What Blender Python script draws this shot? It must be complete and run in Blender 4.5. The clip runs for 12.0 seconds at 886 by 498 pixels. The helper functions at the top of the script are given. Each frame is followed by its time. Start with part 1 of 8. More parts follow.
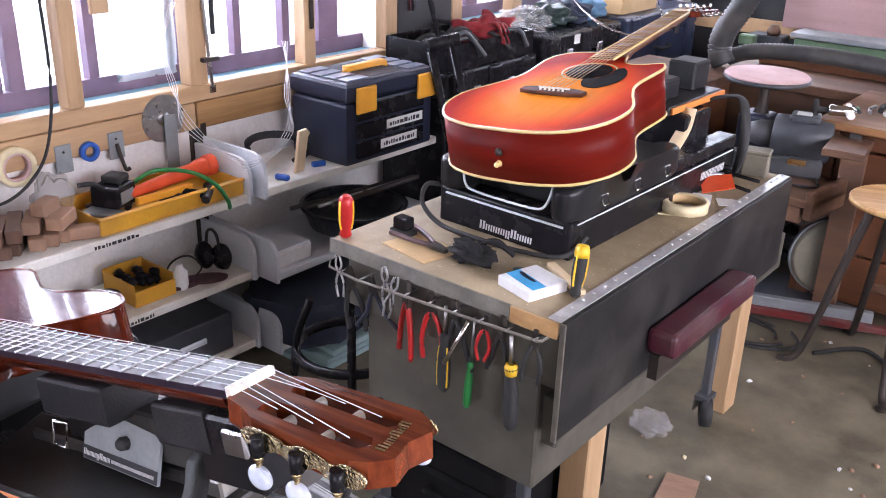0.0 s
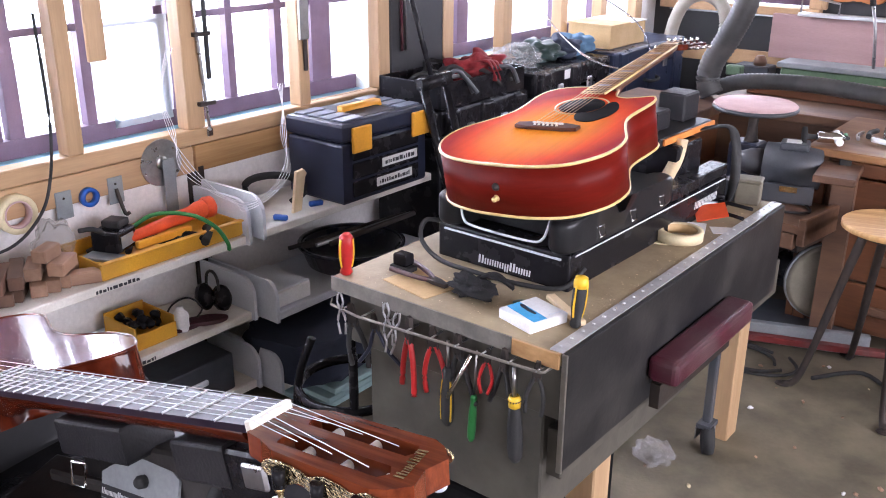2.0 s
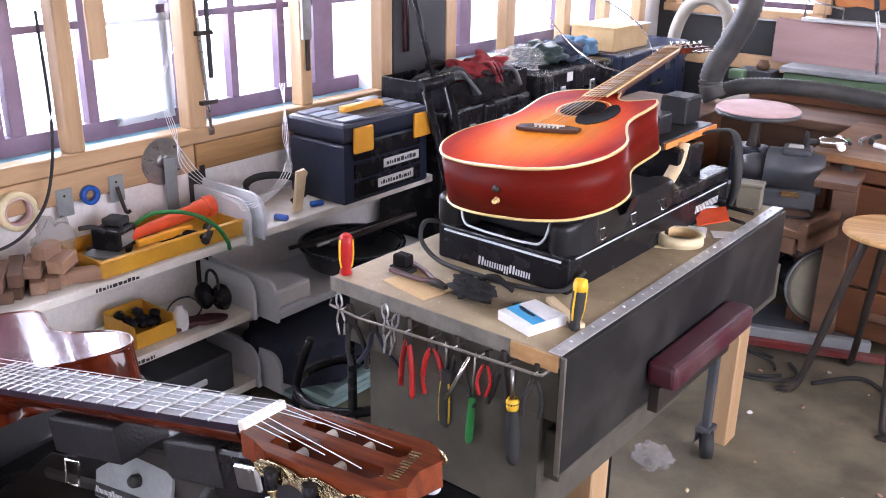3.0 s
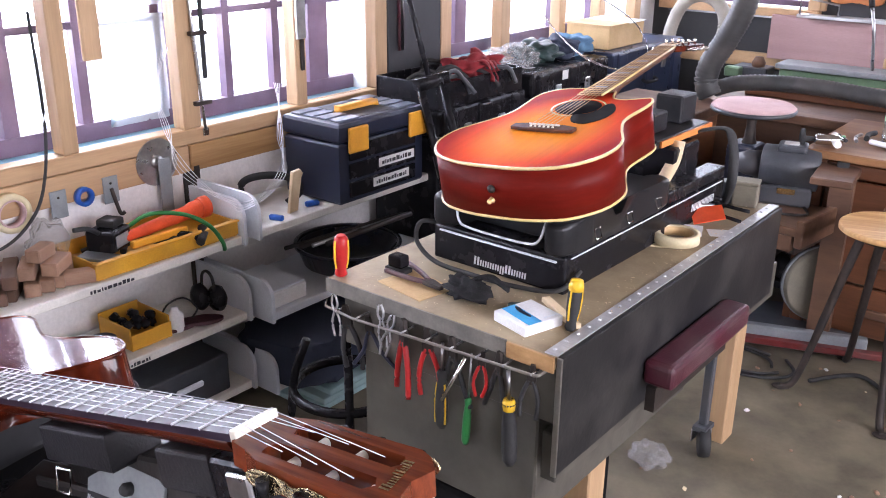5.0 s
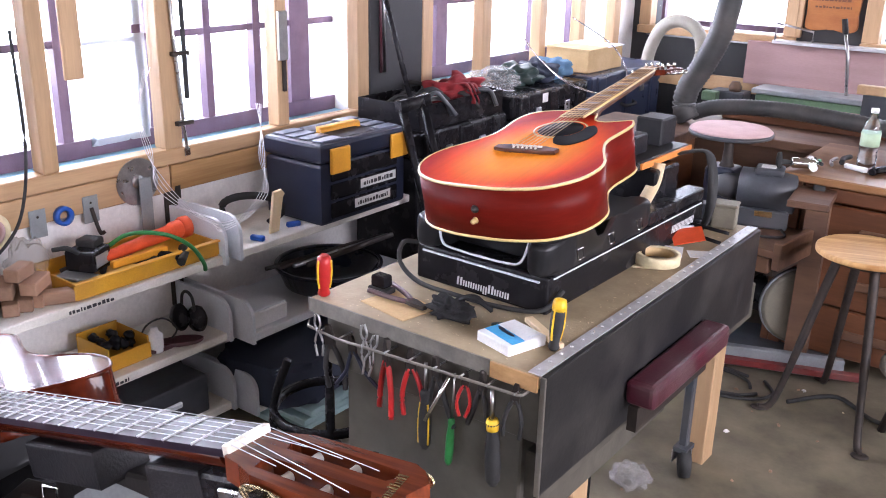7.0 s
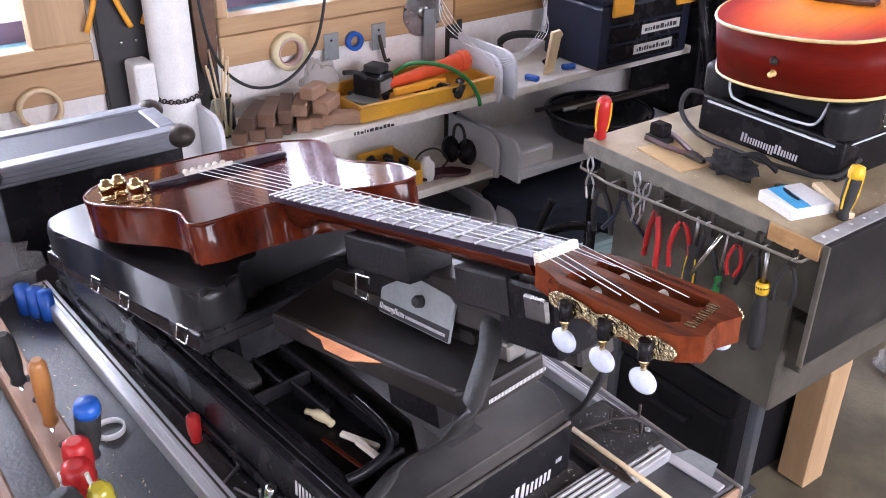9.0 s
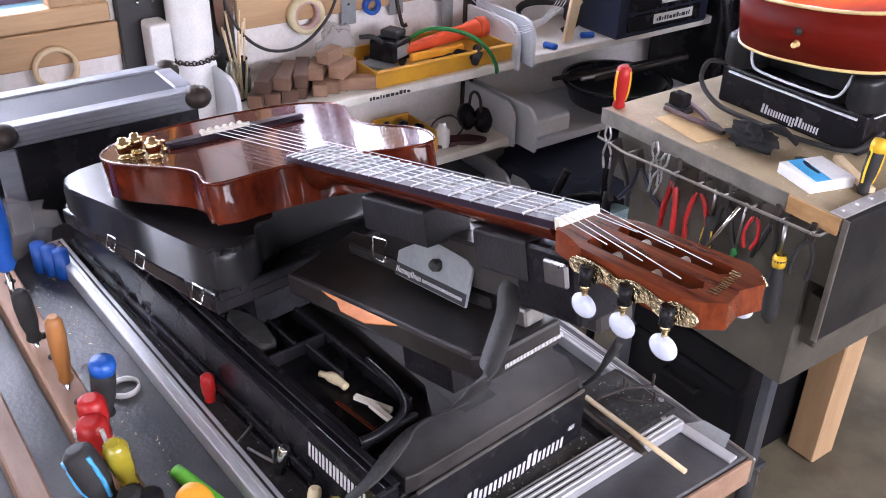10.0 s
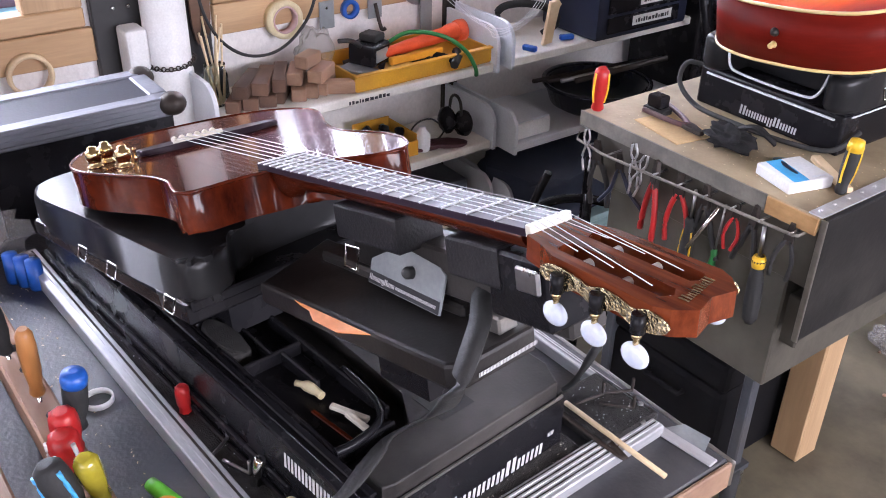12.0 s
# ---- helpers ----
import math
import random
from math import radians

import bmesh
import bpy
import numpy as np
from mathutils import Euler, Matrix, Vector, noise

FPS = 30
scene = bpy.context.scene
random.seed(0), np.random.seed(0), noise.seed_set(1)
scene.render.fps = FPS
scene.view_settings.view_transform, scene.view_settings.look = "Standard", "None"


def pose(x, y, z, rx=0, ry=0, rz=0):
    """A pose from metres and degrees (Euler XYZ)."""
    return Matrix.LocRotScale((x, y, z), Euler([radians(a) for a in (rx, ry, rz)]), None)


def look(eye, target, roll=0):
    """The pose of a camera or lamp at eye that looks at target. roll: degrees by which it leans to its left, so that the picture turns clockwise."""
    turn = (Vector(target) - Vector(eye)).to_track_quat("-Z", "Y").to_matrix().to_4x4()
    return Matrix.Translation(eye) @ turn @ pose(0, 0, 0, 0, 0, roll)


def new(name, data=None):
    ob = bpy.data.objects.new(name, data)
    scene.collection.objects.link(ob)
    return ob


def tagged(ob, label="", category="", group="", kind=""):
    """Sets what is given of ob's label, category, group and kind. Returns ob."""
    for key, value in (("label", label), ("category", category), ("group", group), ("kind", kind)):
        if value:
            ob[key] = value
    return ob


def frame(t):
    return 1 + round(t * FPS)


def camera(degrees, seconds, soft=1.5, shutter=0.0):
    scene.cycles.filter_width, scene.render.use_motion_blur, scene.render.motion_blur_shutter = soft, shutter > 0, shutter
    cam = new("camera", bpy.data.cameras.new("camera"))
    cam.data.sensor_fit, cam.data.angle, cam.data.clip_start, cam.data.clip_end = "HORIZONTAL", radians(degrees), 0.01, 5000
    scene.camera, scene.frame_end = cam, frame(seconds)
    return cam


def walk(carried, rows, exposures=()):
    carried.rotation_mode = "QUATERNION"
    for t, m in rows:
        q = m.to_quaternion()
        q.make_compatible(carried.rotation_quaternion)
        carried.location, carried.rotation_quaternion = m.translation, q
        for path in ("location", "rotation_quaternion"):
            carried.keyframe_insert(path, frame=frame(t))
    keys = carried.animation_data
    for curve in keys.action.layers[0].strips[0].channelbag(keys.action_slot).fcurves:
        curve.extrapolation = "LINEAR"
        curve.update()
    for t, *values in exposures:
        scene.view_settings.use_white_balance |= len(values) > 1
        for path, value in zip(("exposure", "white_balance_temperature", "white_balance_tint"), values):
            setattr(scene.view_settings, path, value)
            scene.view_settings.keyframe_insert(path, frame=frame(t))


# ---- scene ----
cam = camera(51.46, 12.0, soft=1.0)
PATH = [
    (0, (0.0000, 0.0000, 1.5820), 38.559, -23.130, 1.820),
    (0.5, (0.0033, -0.0026, 1.5859), 34.375, -19.662, 1.190),
    (1, (0.0048, -0.0151, 1.5877), 34.352, -19.250, 0.788),
    (1.5, (0.0044, -0.0242, 1.5854), 37.862, -20.298, 0.240),
    (2, (0.0058, -0.0244, 1.5888), 38.254, -20.879, 0.397),
    (2.5, (0.0032, -0.0233, 1.5890), 37.664, -20.666, 1.230),
    (3, (0.0076, -0.0198, 1.5877), 38.371, -20.788, 0.925),
    (5, (0.0049, -0.0112, 1.5911), 38.165, -20.935, 0.666),
    (5.5, (0.0060, -0.0144, 1.5938), 37.231, -20.316, 0.888),
    (6, (0.0053, -0.0177, 1.5948), 36.035, -19.523, 1.141),
    (6.5, (0.0020, -0.0182, 1.5938), 35.463, -18.986, 1.447),
    (8.3, (-0.0054, -0.0597, 1.5693), 46.970, -25.592, 0.825),
    (8.5, (-0.0093, -0.0655, 1.5692), 48.824, -27.036, 0.802),
    (9, (-0.0251, -0.0704, 1.5674), 53.358, -28.955, 0.692),
    (9.5, (-0.0285, -0.0670, 1.5648), 54.399, -30.054, 0.851),
    (10, (-0.0307, -0.0736, 1.5594), 54.151, -30.860, 1.417),
    (10.5, (-0.0323, -0.0710, 1.5570), 53.623, -31.647, 1.865),
    (11, (-0.0328, -0.0654, 1.5589), 53.244, -31.671, 1.700),
    (11.5, (-0.0337, -0.0581, 1.5565), 52.907, -31.030, 1.524),
    (12, (-0.0329, -0.0577, 1.5582), 53.106, -30.686, 1.245),
]
walk(cam, [(t, pose(*eye, 90 + pitch, 0, yaw) @ pose(0, 0, 0, 0, 0, lean)) for t, eye, yaw, pitch, lean in PATH],
     exposures=[(0.0, 0.26, 5900, 24), (12.0, 0.26, 5900, 24)])

# ---- world and light ----
world = bpy.data.worlds.new("world")
scene.world = world
world.use_nodes = True
wn = world.node_tree.nodes
sky = wn.new("ShaderNodeTexSky")
sky.sky_type, sky.sun_disc = "NISHITA", False
sky.sun_elevation, sky.sun_rotation = radians(28), radians(250)
wn["Background"].inputs["Strength"].default_value = 0.12
world.node_tree.links.new(sky.outputs[0], wn["Background"].inputs["Color"])
scene.view_settings.exposure = 0.0


def sun_lamp():
    lamp = bpy.data.lights.new("sun", "SUN")
    lamp.energy, lamp.angle, lamp.color = 1.0, radians(12), (1.0, 0.97, 0.93)
    ob = new("sun", lamp)
    ob.matrix_world = look((-6, 1.5, 6), (0, 1.5, 0))


def window_lamp(name, place, target, w, h, power, color=(0.93, 0.96, 1.0)):
    lamp = bpy.data.lights.new(name, "AREA")
    lamp.shape, lamp.size, lamp.size_y, lamp.energy, lamp.color = "RECTANGLE", w, h, power, color
    ob = new(name, lamp)
    ob.matrix_world = look(place, target)


sun_lamp()
window_lamp("window_light", (-2.95, 1.75, 1.62), (0, 1.75, 1.25), 2.0, 1.1, 92)
window_lamp("window_light", (-2.95, -0.15, 1.62), (0, -0.15, 1.1), 1.3, 1.1, 66)
window_lamp("window_light", (-2.95, 3.95, 1.62), (0, 3.95, 1.25), 1.8, 1.1, 66)
window_lamp("window_light", (-1.0, 5.35, 1.6), (-1.0, 0, 1.2), 2.6, 1.1, 45)
window_lamp("window_light", (0.6, -2.3, 1.75), (0.2, 1.5, 1.0), 3.2, 1.3, 40, (1.0, 0.98, 0.95))
window_lamp("window_light", (2.75, 1.5, 1.8), (-0.5, 1.6, 0.9), 3.4, 1.2, 185, (1.0, 0.98, 0.95))

# ---- materials ----


def mat(name, c1, c2=None, rough=0.5, metal=0.0, scale=12.0, fine=180.0, bump=0.08, coat=0.0, stretch=(1, 1, 1), spec=0.5, vary=0.0, dust=None, dust_amount=0.0):
    """A surface with a broad and a fine variation of colour, roughness and relief."""
    m = bpy.data.materials.new(name)
    m.use_nodes = True
    nt = m.node_tree
    b = nt.nodes["Principled BSDF"]
    co = nt.nodes.new("ShaderNodeTexCoord")
    mp = nt.nodes.new("ShaderNodeMapping")
    mp.inputs["Scale"].default_value = stretch
    nt.links.new(co.outputs["Object"], mp.inputs["Vector"])
    n1 = nt.nodes.new("ShaderNodeTexNoise")
    n1.inputs["Scale"].default_value, n1.inputs["Detail"].default_value, n1.inputs["Roughness"].default_value = scale, 6, 0.6
    n2 = nt.nodes.new("ShaderNodeTexNoise")
    n2.inputs["Scale"].default_value, n2.inputs["Detail"].default_value = fine, 3
    nt.links.new(mp.outputs[0], n1.inputs["Vector"])
    nt.links.new(mp.outputs[0], n2.inputs["Vector"])
    c2 = c2 or tuple(c * 0.7 for c in c1)
    ramp = nt.nodes.new("ShaderNodeMapRange")
    ramp.inputs["From Min"].default_value, ramp.inputs["From Max"].default_value = 0.32, 0.68
    nt.links.new(n1.outputs["Fac"], ramp.inputs["Value"])
    mix = nt.nodes.new("ShaderNodeMix")
    mix.data_type = "RGBA"
    mix.inputs["A"].default_value, mix.inputs["B"].default_value = (*c1, 1), (*c2, 1)
    nt.links.new(ramp.outputs[0], mix.inputs["Factor"])
    grain = nt.nodes.new("ShaderNodeMix")
    grain.data_type, grain.blend_type = "RGBA", "MULTIPLY"
    grain.inputs["Factor"].default_value = 0.25
    nt.links.new(mix.outputs["Result"], grain.inputs["A"])
    nt.links.new(n2.outputs["Fac"], grain.inputs["B"])
    gain = nt.nodes.new("ShaderNodeHueSaturation")
    gain.inputs["Value"].default_value = 1.14
    nt.links.new(grain.outputs["Result"], gain.inputs["Color"])
    out = gain.outputs["Color"]
    if vary:
        info = nt.nodes.new("ShaderNodeObjectInfo")
        hs = nt.nodes.new("ShaderNodeHueSaturation")
        rm = nt.nodes.new("ShaderNodeMapRange")
        rm.inputs["To Min"].default_value, rm.inputs["To Max"].default_value = 1 - vary, 1 + vary
        nt.links.new(info.outputs["Random"], rm.inputs["Value"])
        nt.links.new(rm.outputs[0], hs.inputs["Value"])
        nt.links.new(out, hs.inputs["Color"])
        out = hs.outputs["Color"]
    if dust:
        n3 = nt.nodes.new("ShaderNodeTexNoise")
        n3.inputs["Scale"].default_value, n3.inputs["Detail"].default_value = 7.0, 8
        nt.links.new(co.outputs["Object"], n3.inputs["Vector"])
        r3 = nt.nodes.new("ShaderNodeMapRange")
        r3.inputs["From Min"].default_value, r3.inputs["From Max"].default_value = 0.45, 0.75
        r3.inputs["To Max"].default_value = dust_amount
        nt.links.new(n3.outputs["Fac"], r3.inputs["Value"])
        dm = nt.nodes.new("ShaderNodeMix")
        dm.data_type = "RGBA"
        dm.inputs["B"].default_value = (*dust, 1)
        nt.links.new(r3.outputs[0], dm.inputs["Factor"])
        nt.links.new(out, dm.inputs["A"])
        out = dm.outputs["Result"]
    nt.links.new(out, b.inputs["Base Color"])
    rr = nt.nodes.new("ShaderNodeMapRange")
    rr.inputs["To Min"].default_value, rr.inputs["To Max"].default_value = max(0.02, rough * 0.8), min(1, rough * 1.25)
    nt.links.new(n1.outputs["Fac"], rr.inputs["Value"])
    nt.links.new(rr.outputs[0], b.inputs["Roughness"])
    b.inputs["Metallic"].default_value, b.inputs["Coat Weight"].default_value = metal, coat
    b.inputs["Coat Roughness"].default_value = 0.04
    b.inputs["Specular IOR Level"].default_value = spec
    if bump:
        bp = nt.nodes.new("ShaderNodeBump")
        bp.inputs["Strength"].default_value, bp.inputs["Distance"].default_value = bump, 0.004
        nt.links.new(n2.outputs["Fac"], bp.inputs["Height"])
        nt.links.new(bp.outputs[0], b.inputs["Normal"])
    return m


def glow(name, color, strength):
    m = bpy.data.materials.new(name)
    m.use_nodes = True
    nt = m.node_tree
    nt.nodes.remove(nt.nodes["Principled BSDF"])
    e = nt.nodes.new("ShaderNodeEmission")
    n = nt.nodes.new("ShaderNodeTexNoise")
    n.inputs["Scale"].default_value = 1.3
    mix = nt.nodes.new("ShaderNodeMix")
    mix.data_type = "RGBA"
    mix.inputs["A"].default_value, mix.inputs["B"].default_value = (*color, 1), (*[c * 0.8 for c in color], 1)
    nt.links.new(n.outputs["Fac"], mix.inputs["Factor"])
    nt.links.new(mix.outputs["Result"], e.inputs["Color"])
    e.inputs["Strength"].default_value = strength
    nt.links.new(e.outputs[0], nt.nodes["Material Output"].inputs[0])
    return m


def clear(name, color=(1, 1, 1), rough=0.0, ior=1.45):
    m = bpy.data.materials.new(name)
    m.use_nodes = True
    b = m.node_tree.nodes["Principled BSDF"]
    b.inputs["Base Color"].default_value = (*color, 1)
    b.inputs["Roughness"].default_value, b.inputs["IOR"].default_value = rough, ior
    b.inputs["Transmission Weight"].default_value = 1.0
    return m


def film(name, color, clear_part, rough=0.25):
    """Thin cloudy plastic sheet: part see-through, part milky and glossy."""
    m = mat(name, color, tuple(c * 0.85 for c in color), rough, scale=22, fine=160, bump=0.5)
    nt = m.node_tree
    tr = nt.nodes.new("ShaderNodeBsdfTransparent")
    tl = nt.nodes.new("ShaderNodeBsdfTranslucent")
    tl.inputs["Color"].default_value = (*color, 1)
    a, b = nt.nodes.new("ShaderNodeMixShader"), nt.nodes.new("ShaderNodeMixShader")
    a.inputs[0].default_value, b.inputs[0].default_value = 0.5, clear_part
    nt.links.new(nt.nodes["Principled BSDF"].outputs[0], a.inputs[1])
    nt.links.new(tl.outputs[0], a.inputs[2])
    nt.links.new(a.outputs[0], b.inputs[1])
    nt.links.new(tr.outputs[0], b.inputs[2])
    nt.links.new(b.outputs[0], nt.nodes["Material Output"].inputs[0])
    return m


def sunburst(name):
    """Orange in the middle of the guitar's top, deep red at its rim, under clear gloss."""
    m = mat(name, (0.8, 0.3, 0.05), rough=0.5, coat=0.07, bump=0.0, spec=0.08)
    nt = m.node_tree
    b = nt.nodes["Principled BSDF"]
    co = nt.nodes.new("ShaderNodeTexCoord")
    mp = nt.nodes.new("ShaderNodeMapping")
    mp.inputs["Location"].default_value = (0, -0.215, 0)
    nt.links.new(co.outputs["Object"], mp.inputs["Vector"])
    mp2 = nt.nodes.new("ShaderNodeMapping")
    mp2.inputs["Scale"].default_value = (5.2, 3.7, 0)
    nt.links.new(mp.outputs[0], mp2.inputs["Vector"])
    ln = nt.nodes.new("ShaderNodeVectorMath")
    ln.operation = "LENGTH"
    nt.links.new(mp2.outputs[0], ln.inputs[0])
    ra = nt.nodes.new("ShaderNodeValToRGB")
    el = ra.color_ramp.elements
    el[0].position, el[0].color = 0.40, (1.0, 0.31, 0.016, 1)
    el[1].position, el[1].color = 1.02, (0.46, 0.011, 0.004, 1)
    e2 = el.new(0.78)
    e2.color = (0.92, 0.085, 0.005, 1)
    nt.links.new(ln.outputs["Value"], ra.inputs[0])
    gr = nt.nodes.new("ShaderNodeTexNoise")
    gr.inputs["Scale"].default_value = 90
    mp3 = nt.nodes.new("ShaderNodeMapping")
    mp3.inputs["Scale"].default_value = (1, 0.02, 1)
    nt.links.new(co.outputs["Object"], mp3.inputs["Vector"])
    nt.links.new(mp3.outputs[0], gr.inputs["Vector"])
    mx = nt.nodes.new("ShaderNodeMix")
    mx.data_type, mx.blend_type = "RGBA", "MULTIPLY"
    mx.inputs["Factor"].default_value = 0.25
    nt.links.new(ra.outputs[0], mx.inputs["A"])
    nt.links.new(gr.outputs["Fac"], mx.inputs["B"])
    nt.links.new(mx.outputs["Result"], b.inputs["Base Color"])
    return m


